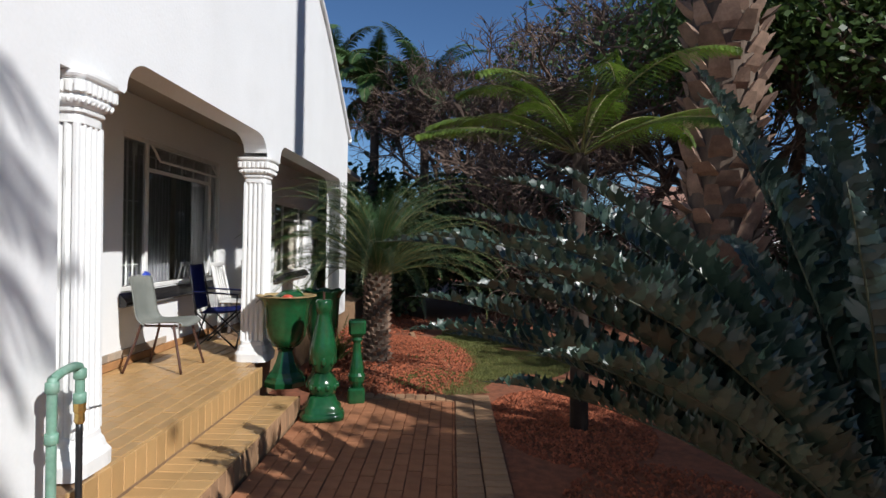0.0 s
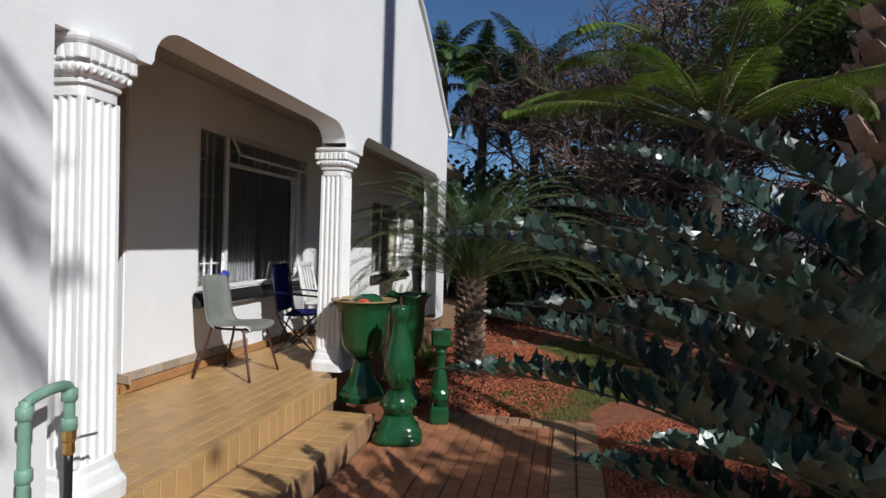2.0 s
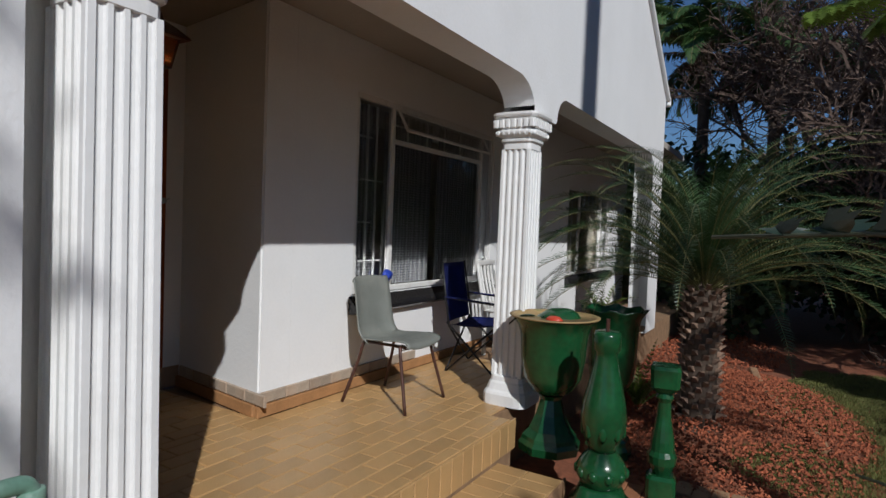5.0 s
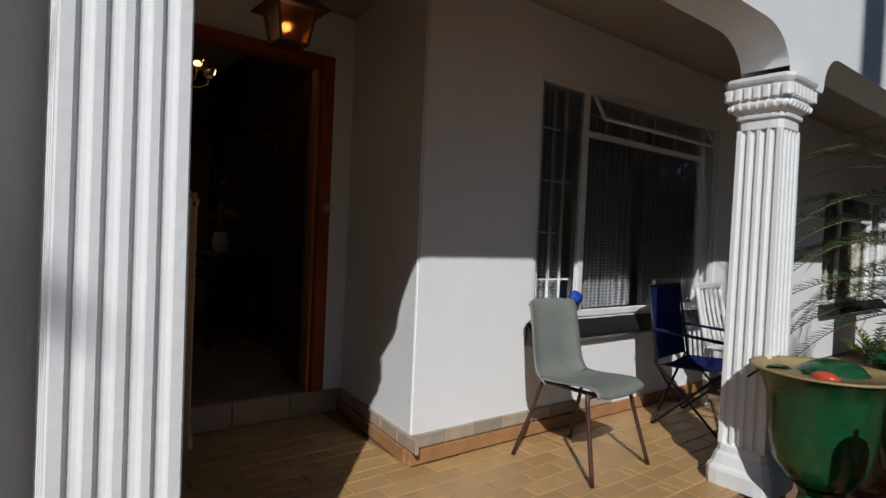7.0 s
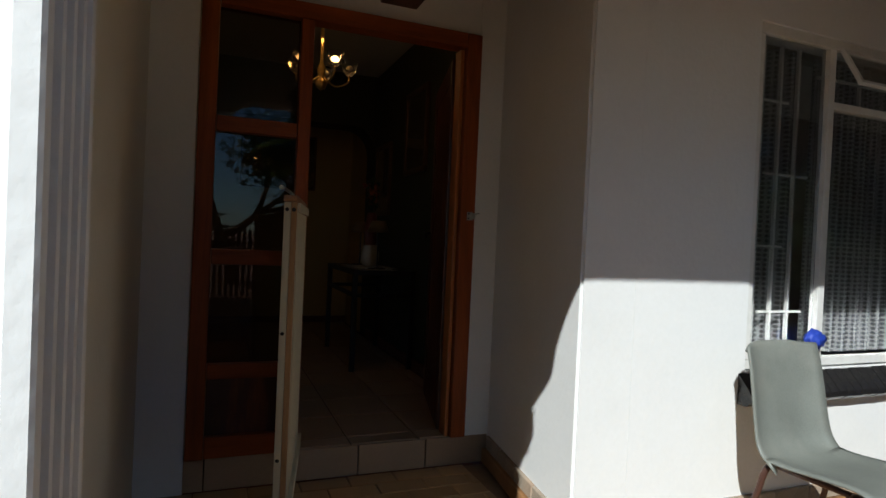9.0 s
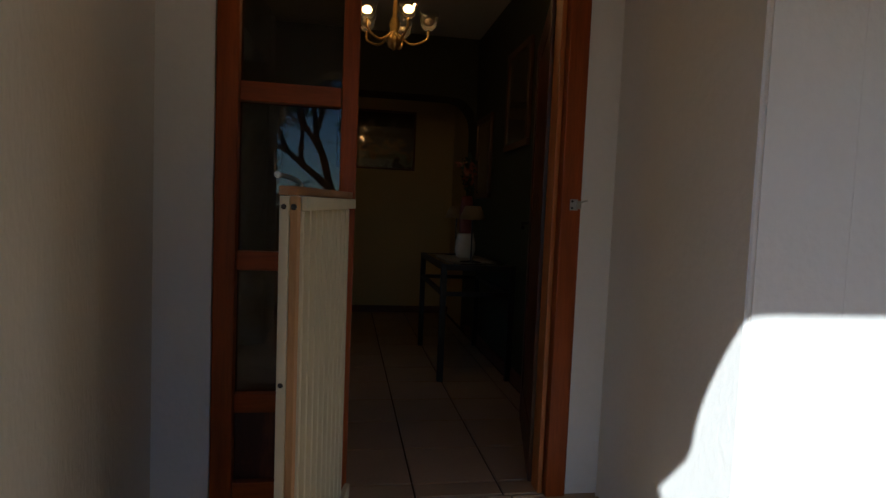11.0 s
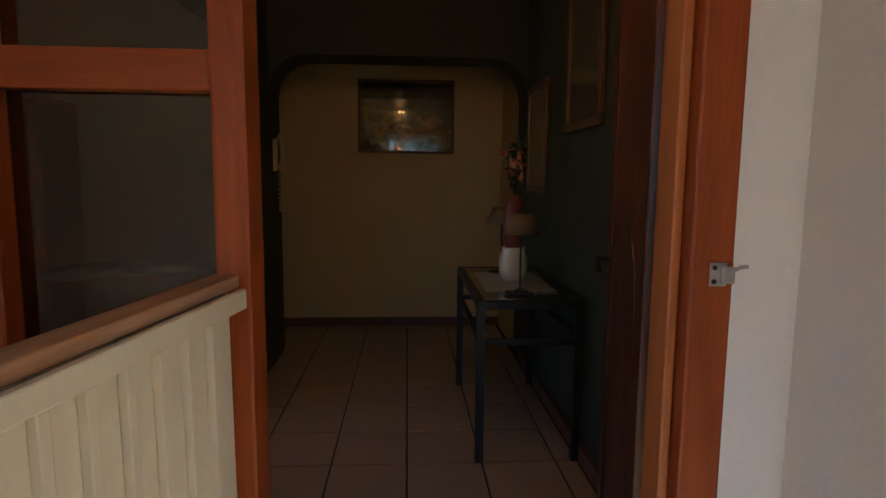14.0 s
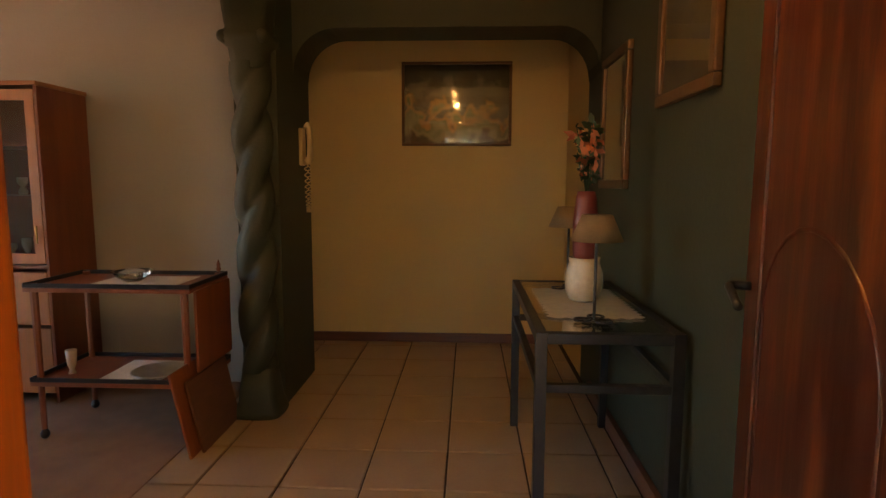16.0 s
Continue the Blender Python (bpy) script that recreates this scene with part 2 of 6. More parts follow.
SAGO_LEAF = mat("dark_green_leaflet", (0.05, 0.10, 0.035), 0.4, 0.25, 5, 0.05, 60, piece=0.35, subsurface=0.2)
FERN_LEAF = mat("fern_leaflet", (0.12, 0.19, 0.025), 0.55, 0.25, 5, 0.05, 60, piece=0.35, subsurface=0.4)
PALM_LEAF = mat("palm_leaflet", (0.05, 0.10, 0.028), 0.45, 0.25, 5, 0.05, 60, piece=0.35, subsurface=0.25)
TREE_LEAF = mat("tree_leaf", (0.06, 0.105, 0.025), 0.5, 0.25, 5, 0.05, 60, piece=0.4, subsurface=0.3)
HEDGE_LEAF = mat("hedge_leaf", (0.035, 0.06, 0.02), 0.55, 0.25, 5, 0.05, 60, piece=0.4, subsurface=0.2)
STEM = mat("frond_stem", (0.16, 0.15, 0.05), 0.6, 0.25, 12, 0.1, 60)
BLOSSOM = mat("dry_blossom", (0.42, 0.13, 0.06), 0.8, 0.2, 12, 0.1, 60, piece=0.3)
CANVAS_PALE = mat("pale_print", (0.075, 0.065, 0.05), 0.5, 0.4, 4, 0.05, 40, dirt=(0.10, 0.085, 0.07), dirt_amount=0.8, dirt_scale=4)
CANVAS_LAND = mat("landscape_painting", (0.03, 0.028, 0.022), 0.55, 0.6, 5, 0.05, 40)


def paint_landscape(m, z0, z1):
    """Dark trees above, pale mottled water and grass below."""
    n, l = m.node_tree.nodes, m.node_tree.links
    b = n["Principled BSDF"]
    co, sep, nz, add, ramp, hue = n.new("ShaderNodeTexCoord"), n.new("ShaderNodeSeparateXYZ"), n.new("ShaderNodeTexNoise"), n.new("ShaderNodeMath"), n.new("ShaderNodeValToRGB"), n.new("ShaderNodeMapRange")
    l.new(co.outputs["Object"], sep.inputs[0])
    l.new(co.outputs["Object"], nz.inputs["Vector"])
    nz.inputs["Scale"].default_value, nz.inputs["Detail"].default_value = 7.0, 5
    hue.inputs[1].default_value, hue.inputs[2].default_value = z0, z1
    l.new(sep.outputs[2], hue.inputs[0])
    add.operation = "MULTIPLY_ADD"
    add.inputs[1].default_value, add.inputs[2].default_value = 1.3, -0.65
    l.new(nz.outputs["Fac"], add.inputs[0])
    tot = n.new("ShaderNodeMath")
    l.new(add.outputs[0], tot.inputs[0])
    l.new(hue.outputs[0], tot.inputs[1])
    l.new(tot.outputs[0], ramp.inputs[0])
    e = ramp.color_ramp.elements
    e[0].position, e[0].color = 0.0, (0.05, 0.04, 0.02, 1)
    e[1].position, e[1].color = 0.75, (0.03, 0.028, 0.02, 1)
    for p, c in ((0.12, (0.20, 0.20, 0.12)), (0.28, (0.10, 0.12, 0.06)), (0.38, (0.30, 0.17, 0.06)), (0.46, (0.06, 0.055, 0.035)), (0.60, (0.09, 0.085, 0.07))):
        q = e.new(p)
        q.color = (*c, 1)
    l.new(ramp.outputs[0], b.inputs["Base Color"])


paint_landscape(CANVAS_LAND, 1.74, 2.385)
AMBER = glass_mat("amber_glass", (0.75, 0.30, 0.10), 0.25)
BULB = glow_mat("lamp_bulb", (1.0, 0.55, 0.2), 7)


# ---- mesh helpers ----
def link(name, bm, material, parent=None, label="", smooth=False):
    me = bpy.data.meshes.new(name)
    bm.to_mesh(me)
    bm.free()
    if smooth:
        for p in me.polygons:
            p.use_smooth = True
    for m in material if isinstance(material, (list, tuple)) else (material,):
        me.materials.append(m)
    ob = new(name, me)
    if parent:
        ob.parent = parent
    if label:
        ob["label"] = label
    return ob


def part(name, bm, material, parent, label="", smooth=False):
    return link(name, bm, material, parent, label, smooth)


def structure(name, bm, material, label, category, smooth=False):
    return tagged(link(name, bm, material, None, "", smooth), label, category, "", "structure")


def thing(name, label, category, m=None, group=""):
    ob = new(name)
    ob.empty_display_size = 0.1
    if m is not None:
        ob.matrix_world = m
    return tagged(ob, label, category, group)


def box(bm, x0, x1, y0, y1, z0, z1, bevel=0.0, m=None):
    r = bmesh.ops.create_cube(bm, size=1.0)
    for v in r["verts"]:
        v.co = Vector((x0 + (v.co.x + 0.5) * (x1 - x0), y0 + (v.co.y + 0.5) * (y1 - y0), z0 + (v.co.z + 0.5) * (z1 - z0)))
    vs = r["verts"]
    if bevel:
        es = list({e for v in vs for e in v.link_edges})
        q = bmesh.ops.bevel(bm, geom=es, offset=bevel, segments=2, profile=0.6, affect="EDGES")
        vs = list({v for f in q["faces"] for v in f.verts} | {v for v in vs if v.is_valid})
    if m is not None:
        bmesh.ops.transform(bm, matrix=m, verts=[v for v in vs if v.is_valid])
    return bm


def boxes(rows, bevel=0.0):
    bm = bmesh.new()
    for r in rows:
        box(bm, *r, bevel)
    return bm


def lathe(bm, profile, n=24, m=None, square=0.0):
    """Turns (radius, height) rows about z. square: 0 round, 1 nearly square in plan."""
    rings = []
    for r, z in profile:
        ring = []
        for i in range(n):
            a = 2 * math.pi * (i + 0.5) / n
            c, s = math.cos(a), math.sin(a)
            k = (abs(c) ** 6 + abs(s) ** 6) ** (-1 / 6) if square else 1.0
            k = 1 + (k - 1) * square
            ring.append(bm.verts.new((r * c * k, r * s * k, z)))
        rings.append(ring)
    for a, b in zip(rings, rings[1:]):
        for i in range(n):
            bm.faces.new((a[i], a[(i + 1) % n], b[(i + 1) % n], b[i]))
    for ring, flip in ((rings[0], True), (rings[-1], False)):
        if (ring[0].co - ring[n // 2].co).length > 1e-4:
            bm.faces.new(ring[::-1] if flip else ring)
    if m is not None:
        bmesh.ops.transform(bm, matrix=m, verts=[v for ring in rings for v in ring])
    return bm


def tube(bm, pts, radii, n=8, caps=True):
    pts = [Vector(p) for p in pts]
    if not isinstance(radii, (list, tuple)):
        radii = [radii] * len(pts)
    rings, up = [], Vector((0.13, 0.21, 0.97))
    for i, p in enumerate(pts):
        d = (pts[min(i + 1, len(pts) - 1)] - pts[max(i - 1, 0)]).normalized()
        side = d.cross(up)
        if side.length < 0.2:
            side = d.cross(Vector((1, 0, 0)))
        side.normalize()
        w = side.cross(d)
        up = w if w.length > 0.5 else up
        rings.append([bm.verts.new(p + radii[i] * (math.cos(2 * math.pi * k / n) * side + math.sin(2 * math.pi * k / n) * w)) for k in range(n)])
    for a, b in zip(rings, rings[1:]):
        for k in range(n):
            bm.faces.new((a[k], a[(k + 1) % n], b[(k + 1) % n], b[k]))
    if caps and n > 2:
        bm.faces.new(rings[0][::-1])
        bm.faces.new(rings[-1])
    return bm


def smooth_path(pts, steps=6):
    """A Catmull-Rom line through the points."""
    p = [Vector(q) for q in pts]
    p = [2 * p[0] - p[1]] + p + [2 * p[-1] - p[-2]]
    out = []
    for i in range(1, len(p) - 2):
        for s in range(steps):
            t = s / steps
            out.append(0.5 * (2 * p[i] + (p[i + 1] - p[i - 1]) * t + (2 * p[i - 1] - 5 * p[i] + 4 * p[i + 1] - p[i + 2]) * t * t
                              + (3 * p[i] - p[i - 1] - 3 * p[i + 1] + p[i + 2]) * t ** 3))
    return out + [p[-2]]


def prism(bm, outline, x0, x1):
    """A wall: an outline in (y, z), counted round once, given thickness from x0 to x1."""
    a = [bm.verts.new((x0, y, z)) for y, z in outline]
    b = [bm.verts.new((x1, y, z)) for y, z in outline]
    f = bm.faces.new(a)
    g = bm.faces.new(b[::-1])
    k = len(a)
    for i in range(k):
        bm.faces.new((a[i], b[i], b[(i + 1) % k], a[(i + 1) % k]))
    bmesh.ops.triangulate(bm, faces=[f, g], quad_method="BEAUTY", ngon_method="EAR_CLIP")
    bmesh.ops.recalc_face_normals(bm, faces=bm.faces[:])
    return bm


def arc(cy, cz, r, a0, a1, n=7, rz=None):
    return [(cy + r * math.cos(radians(a0 + (a1 - a0) * i / n)), cz + (rz or r) * math.sin(radians(a0 + (a1 - a0) * i / n))) for i in range(n + 1)]


GROUND, STEP, HALL = -0.40, -0.21, 0.155


def strip_wall(bm, low, high, x0, x1):
    """A wall between two broken lines in (y, z) over the same stretch of y, with a thickness from x0 to x1."""
    def at(line, y, side):
        best = None
        for (ya, za), (yb, zb) in zip(line, line[1:]):
            if ya <= y <= yb and yb > ya:
                z = za + (zb - za) * (y - ya) / (yb - ya)
                if side > 0 and y < yb or side < 0 and y > ya:
                    return z
                best = z
        return best
    ys = sorted({round(y, 4) for y, z in low + high})
    for y, yn in zip(ys, ys[1:]):
        c = [(y, at(low, y, 1)), (yn, at(low, yn, -1)), (yn, at(high, yn, -1)), (y, at(high, y, 1))]
        a = [bm.verts.new((x0, p, q)) for p, q in c]
        b = [bm.verts.new((x1, p, q)) for p, q in c]
        bm.faces.new(a), bm.faces.new(b[::-1])
        bm.faces.new((a[0], b[0], b[1], a[1])), bm.faces.new((a[2], b[2], b[3], a[3]))
        bm.faces.new((a[1], b[1], b[2], a[2])), bm.faces.new((a[3], b[3], b[0], a[0]))
    bmesh.ops.remove_doubles(bm, verts=bm.verts[:], dist=0.0005)
    bmesh.ops.delete(bm, geom=[f for f in bm.faces if abs(f.normal.y) > 0.99 and all(len(e.link_faces) > 2 for e in f.edges if abs(e.verts[0].co.x - e.verts[1].co.x) > 0.1)], context="FACES_ONLY")
    bmesh.ops.recalc_face_normals(bm, faces=bm.faces[:])
    return bm


# ---- the house ----
bm = bmesh.new()
az, cz = 2.255, 2.037
low = [(-4.0, -0.02), (3.395, -0.02), (3.395, cz), (3.94, cz)]
low += arc(4.18, az - 0.19, 0.22, 180, 90, 8, 0.19) + arc(6.20, az - 0.20, 0.28, 90, 0, 8, 0.20) + [(6.49, cz), (6.90, cz)]
low += arc(7.13, az - 0.19, 0.21, 180, 90, 8, 0.19) + arc(10.10, az - 0.2, 0.25, 90, 0, 8, 0.2)
low += [(10.36, -0.02), (10.93, -0.02)]
gable = [(0.2, 3.2), (0.8, 3.6), (1.7, 4.2), (2.3, 4.55), (3.0, 4.95), (3.8, 5.25), (4.7, 5.45), (5.6, 5.5), (6.4, 5.42), (7.1, 5.24), (7.7, 5.0), (8.2, 4.76), (8.63, 4.51), (9.0, 4.33), (9.4, 4.10), (9.8, 3.84), (10.15, 3.60), (10.45, 3.40), (10.7, 3.23), (10.93, 3.08)]
strip_wall(bm, low, [(-4.0, 3.2)] + gable, -1.64, -1.87)
structure("wall_front", bm, PLASTER, "white plastered front wall with a curved gable and arched porch openings", "wall")
bm = bmesh.new()
tube(bm, smooth_path([(-1.62, y, z + 0.01) for y, z in gable] + [(-1.62, 11.0, 3.06), (-1.62, 10.99, 2.98)], 3), 0.035, 8)
structure("trim", bm, PLASTER, "rounded white coping along the gable edge", "trim", True)
structure("wall_front_footing", boxes([(-1.86, -1.63, -4.0, 3.39, GROUND - 0.1, -0.024)], 0.004), DARK_PLINTH, "dark brown brick footing under the white wall", "wall")

def wall(name, rows, material, label):
    return structure(name, boxes(rows), material, label, "wall")


# porch walls
WX = -2.865
win_y0, win_y1, win_z0, win_z1 = 6.06, 8.32, 0.69, 2.22
w2_y0, w2_y1 = 10.75, 12.9
bm = bmesh.new()
for r in [(WX - 0.2, WX, 5.45, win_y0, 0, 2.6), (WX - 0.2, WX, win_y0, win_y1, 0, win_z0), (WX - 0.2, WX, win_y0, win_y1, win_z1, 2.6),
          (WX - 0.2, WX, win_y1, w2_y0, 0, 2.6), (WX - 0.2, WX, w2_y0, w2_y1, 0, 0.60), (WX - 0.2, WX, w2_y0, w2_y1, 1.9, 2.6),
          (WX - 0.2, WX, w2_y1, 14.0, 0, 2.6)]:
    box(bm, *r)
structure("wall_window_side", bm, PLASTER, "white plastered porch wall with two barred windows", "wall")
bm = bmesh.new()
q = [(WX, 5.195), (-3.872, 5.335), (-3.872, 5.55), (WX - 0.2, 5.55), (WX - 0.2, 5.449), (WX, 5.449)]
a = [bm.verts.new((x, y, 0)) for x, y in q]
b = [bm.verts.new((x, y, 2.6)) for x, y in q]
bm.faces.new(a), bm.faces.new(b)
for i in range(6):
    bm.faces.new((a[i], a[(i + 1) % 6], b[(i + 1) % 6], b[i]))
bmesh.ops.recalc_face_normals(bm, faces=bm.faces[:])
bmesh.ops.bevel(bm, geom=[e for e in bm.edges if abs(e.verts[0].co.z - e.verts[1].co.z) > 1 and e.verts[0].co.y < 5.2], offset=0.012, segments=3, affect="EDGES")
structure("wall_porch_side", bm, PLASTER, "white plaster wall corner beside the front door, half in shade", "wall")
wall("wall_porch_far_side", [(-3.872, -1.875, 3.30, 3.60, -0.02, 2.6)], PORCH_PLASTER, "shaded cream plaster wall beside the front door")
wall("wall_door_side", [(-4.02, -3.874, 5.19, 5.55, 0.0, 2.6), (-4.02, -3.855, 3.30, 3.800, 0.0, 2.6), (-4.02, -3.874, 3.802, 5.188, 2.312, 2.6)], PLASTER,
     "plaster reveal round the front door frame")
structure("porch_ceiling", boxes([(-4.02, -1.875, 3.3, 14.0, 2.604, 2.7)]), PORCH_CEILING_SHADED, "plain porch ceiling, its paint darkened to deepen the shade", "ceiling")

# floors
FX, SX = -1.575, -1.14
structure("porch_slab", boxes([(-3.872, FX + 0.008, 3.39, 6.15, GROUND - 0.1, -0.014), (WX, -1.70, 6.15, 14.0, GROUND - 0.1, -0.014)]), GROUT, "porch floor bed under the tiles", "floor")
porch_floor = tagged(new("porch_floor"), "ochre quarry tiles laid in a running bond on the porch", "floor", "", "structure")
step_floor = tagged(new("porch_step"), "ochre tiled porch step with worn edge", "step", "", "structure")
structure("step_bed", boxes([(FX + 0.012, SX - 0.012, 2.4, 5.96, GROUND - 0.1, STEP - 0.014)]), GROUT, "step bed under the tiles", "step")
structure("threshold", boxes([(-4.03, -3.884, 3.63, 5.33, 0.0, HALL - 0.013)]), HALL_GROUT, "raised door threshold bed", "step")
threshold = tagged(new("threshold_tiles"), "pale glazed tiles facing the raised door threshold", "step", "", "structure")


def plate(name, sx, sy, sz, bevel=0.004):
    """A small tile about its top centre; alike pieces share it."""
    bm = bmesh.new()
    v = []
    for z, k in ((-sz, 0.0), (-bevel, 0.0), (0.0, bevel)):
        v.append([bm.verts.new((x * (sx / 2 - k), y * (sy / 2 - k), z)) for x, y in ((-1, -1), (1, -1), (1, 1), (-1, 1))])
    for p, q in zip(v, v[1:]):
        for i in range(4):
            bm.faces.new((p[i], p[(i + 1) % 4], q[(i + 1) % 4], q[i]))
    bm.faces.new(v[2])
    me = bpy.data.meshes.new(name)
    bm.to_mesh(me)
    bm.free()
    return me


def piece(name, me, material, parent, m):
    if not me.materials:
        me.materials.append(material)
    ob = new(name, me)
    ob.parent = parent
    ob.matrix_local = m
    return ob


def clip(a0, a1, lo, hi):
    return max(a0, lo), min(a1, hi)


meshes = {}


def lay(parent, x0, x1, y0, y1, z, lx, ly, gap, material, name="tile", thick=0.012, bond=0.5, along="y", jitter=0.0015, bevel=0.004, phase=0.0):
    """Lays pieces lx by ly over a rectangle; rows run along y or x, every second one shifted by the bond."""
    count, row = 0, 0
    u0, u1, v0, v1 = (y0, y1, x0, x1) if along == "y" else (x0, x1, y0, y1)
    lu, lv = (ly, lx) if along == "y" else (lx, ly)
    v = v0
    while v < v1 - 0.02:
        u = u0 - lu * ((bond * (row % 2) + phase) % 1.0)
        vb = min(v + lv, v1)
        while u < u1 - 0.01:
            ua, ub = clip(u, u + lu, u0, u1)
            if ub - ua > 0.025:
                sx, sy = ((vb - v, ub - ua) if along == "y" else (ub - ua, vb - v))
                key = (material.name, round(sx, 3), round(sy, 3), thick)
                if key not in meshes:
                    meshes[key] = plate(name, sx - gap, sy - gap, thick, bevel)
                cx, cy = ((v + vb) / 2, (ua + ub) / 2) if along == "y" else ((ua + ub) / 2, (v + vb) / 2)
                piece(name, meshes[key], material, parent, pose(cx, cy, z + random.uniform(-jitter, jitter), random.uniform(-0.2, 0.2), random.uniform(-0.2, 0.2), random.uniform(-0.15, 0.15)))
                count += 1
            u += lu
        v += lv
        row += 1
    return count


# door frame with sidelight
door_frame = tagged(new("door_1"), "red varnished wooden door frame with glazed sidelight, standing open", "door", "", "structure")
x0, x1 = -3.94, -3.843
ft = 2.308
part("jamb", boxes([(x0, x1, 3.805, 3.882, HALL, ft)], 0.006), RED_WOOD, door_frame)
part("jamb", boxes([(x0, x1, 4.243, 4.304, HALL, ft - 0.08)], 0.006), RED_WOOD, door_frame)
part("jamb", boxes([(x0, x1, 5.103, 5.186, HALL, ft)], 0.006), RED_WOOD, door_frame)
part("door_stop", boxes([(x0 - 0.02, x1 - 0.035, 5.080, 5.101, HALL, ft - 0.08)], 0.005), PALE_WOOD, door_frame, "paler orange wooden stop strip")
part("head", boxes([(x0, x1, 3.884, 5.101, ft - 0.078, ft)], 0.006), RED_WOOD_H, door_frame)
for z0, z1 in ((1.66, 1.73), (1.05, 1.12), (0.52, 0.59), (HALL, HALL + 0.10)):
    part("rail", boxes([(x0 + 0.01, x1 - 0.01, 3.884, 4.241, z0, z1)], 0.005), RED_WOOD_H, door_frame)
part("panel", boxes([(x0 + 0.04, x0 + 0.055, 3.884, 4.241, HALL + 0.10, 0.52)]), DOOR_WOOD, door_frame)
for z0, z1 in ((0.59, 1.05), (1.12, 1.66), (1.73, ft - 0.08)):
    g = part("pane", boxes([(x0 + 0.045, x0 + 0.050, 3.882, 4.243, z0, z1)]), DOOR_PANE, door_frame)
    g.visible_shadow = False

# open door leaf, hinged at the far jamb and swung into the hall
leaf = thing("front_door", "dark red varnished panelled wooden door standing open into the hall", "door", pose(-3.955, 5.085, HALL + 0.012, 0, 0, 165.5))
LW, LH = 0.81, 2.03
bm = boxes([(0.0, LW, -0.016, 0.016, 0.0, LH)], 0.003)
part("panel", bm, DOOR_WOOD, leaf)
for xa, xb in ((0.0, 0.115), (LW - 0.115, LW)):
    part("stile", boxes([(xa, xb, -0.022, 0.022, 0.0, LH)], 0.005), DOOR_WOOD, leaf)
for za, zb in ((0.0, 0.2), (LH - 0.12, LH)):
    part("rail", boxes([(0.117, LW - 0.117, -0.021, 0.021, za, zb)], 0.005), DOOR_WOOD, leaf)
bm = bmesh.new()
arch_pts = [(0.14, 0.0, 0.22)] + [(0.14, 0, 0.9)] + [(0.405 - 0.265 * math.cos(radians(a)), 0, 1.05 + 0.18 * math.sin(radians(a))) for a in range(0, 181, 15)] + [(LW - 0.14, 0, 0.9), (LW - 0.14, 0, 0.22)]
for s in (-1, 1):
    tube(bm, [(x, s * 0.0145, z) for x, y, z in arch_pts], 0.005, 6)
part("moulding", bm, DOOR_WOOD, leaf, "raised arched moulding", True)
part("lock_plate", boxes([(LW - 0.001, LW + 0.003, -0.011, 0.011, 1.07, 1.19)], 0.001), BRASS, leaf, "brass lock plate")
part("latch_bolt", boxes([(LW - 0.001, LW + 0.012, -0.009, 0.009, 1.26, 1.31)], 0.001), BRASS, leaf, "brass night latch")
part("lower_bolt", boxes([(LW - 0.001, LW + 0.006, -0.009, 0.009, 0.91, 0.95)], 0.001), BRASS, leaf, "brass bolt")
for s in (-1, 1):
    bm = bmesh.new()
    tube(bm, smooth_path([(LW - 0.05, s * 0.02, 1.085), (LW - 0.05, s * 0.06, 1.085), (LW - 0.09, s * 0.065, 1.08), (LW - 0.155, s * 0.062, 1.06)], 4), 0.009, 8)
    part("handle", bm, BLACK_STEEL, leaf, "dark steel lever handle", True)
lock = part("night_latch_case", boxes([(LW - 0.09, LW - 0.005, -0.05, -0.022, 1.245, 1.325)], 0.006), BLACK_STEEL, leaf)

# catch on the far jamb
catch = thing("gate_catch", "small zinc steel catch screwed to the door jamb", "latch", pose(-3.843, 5.163, 1.342))
part("plate", boxes([(0.0, 0.004, -0.024, 0.008, -0.022, 0.022)], 0.001), STEEL, catch)
part("hasp", boxes([(0.004, 0.014, -0.004, 0.019, -0.016, 0.016)], 0.003), STEEL, catch)
bm = bmesh.new()
tube(bm, smooth_path([(0.010, 0.012, 0.004), (0.013, 0.026, 0.014), (0.014, 0.042, 0.017)], 3), 0.0035, 6)
part("pin", bm, STEEL, catch, "", True)
for dz in (-0.013, 0.013):
    bm = bmesh.new()
    lathe(bm, [(0.005, 0), (0.004, 0.003), (0.0, 0.004)], 8, Matrix.Translation((0.004, -0.016, dz)) @ pose(0, 0, 0, 0, 90, 0))
    part("screw", bm, BLACK_STEEL, catch, "dark screw")

# low wooden gate swung out over the porch
gate_len = 0.735
ang = math.degrees(math.atan2(4.15 - 4.285, -3.11 + 3.83))
gate = thing("wooden_gate", "low cream painted slatted gate with raw pine frame, standing open", "gate", pose(-3.832, 4.276, 0.014, 0, 0.9, ang))
GZ0, GZ1 = 0.19, 1.335
part("top_rail", boxes([(0.0, gate_len, -0.024, 0.022, GZ1 - 0.022, GZ1)], 0.003), GATE_TOP, gate, "weathered bare pine top rail")
part("end_post", boxes([(gate_len - 0.036, gate_len + 0.0, -0.022, 0.001, GZ0, GZ1 - 0.024)], 0.003), GATE_PAINT, gate, "white painted end batten")
part("end_post", boxes([(gate_len - 0.036, gate_len - 0.004, 0.002, 0.021, GZ0, GZ1 - 0.024)], 0.003), GATE_WOOD, gate, "bare orange pine end batten")
part("front_rail", boxes([(0.0, gate_len - 0.038, 0.022, 0.034, GZ1 - 0.058, GZ1 - 0.024)], 0.003), GATE_PAINT, gate)
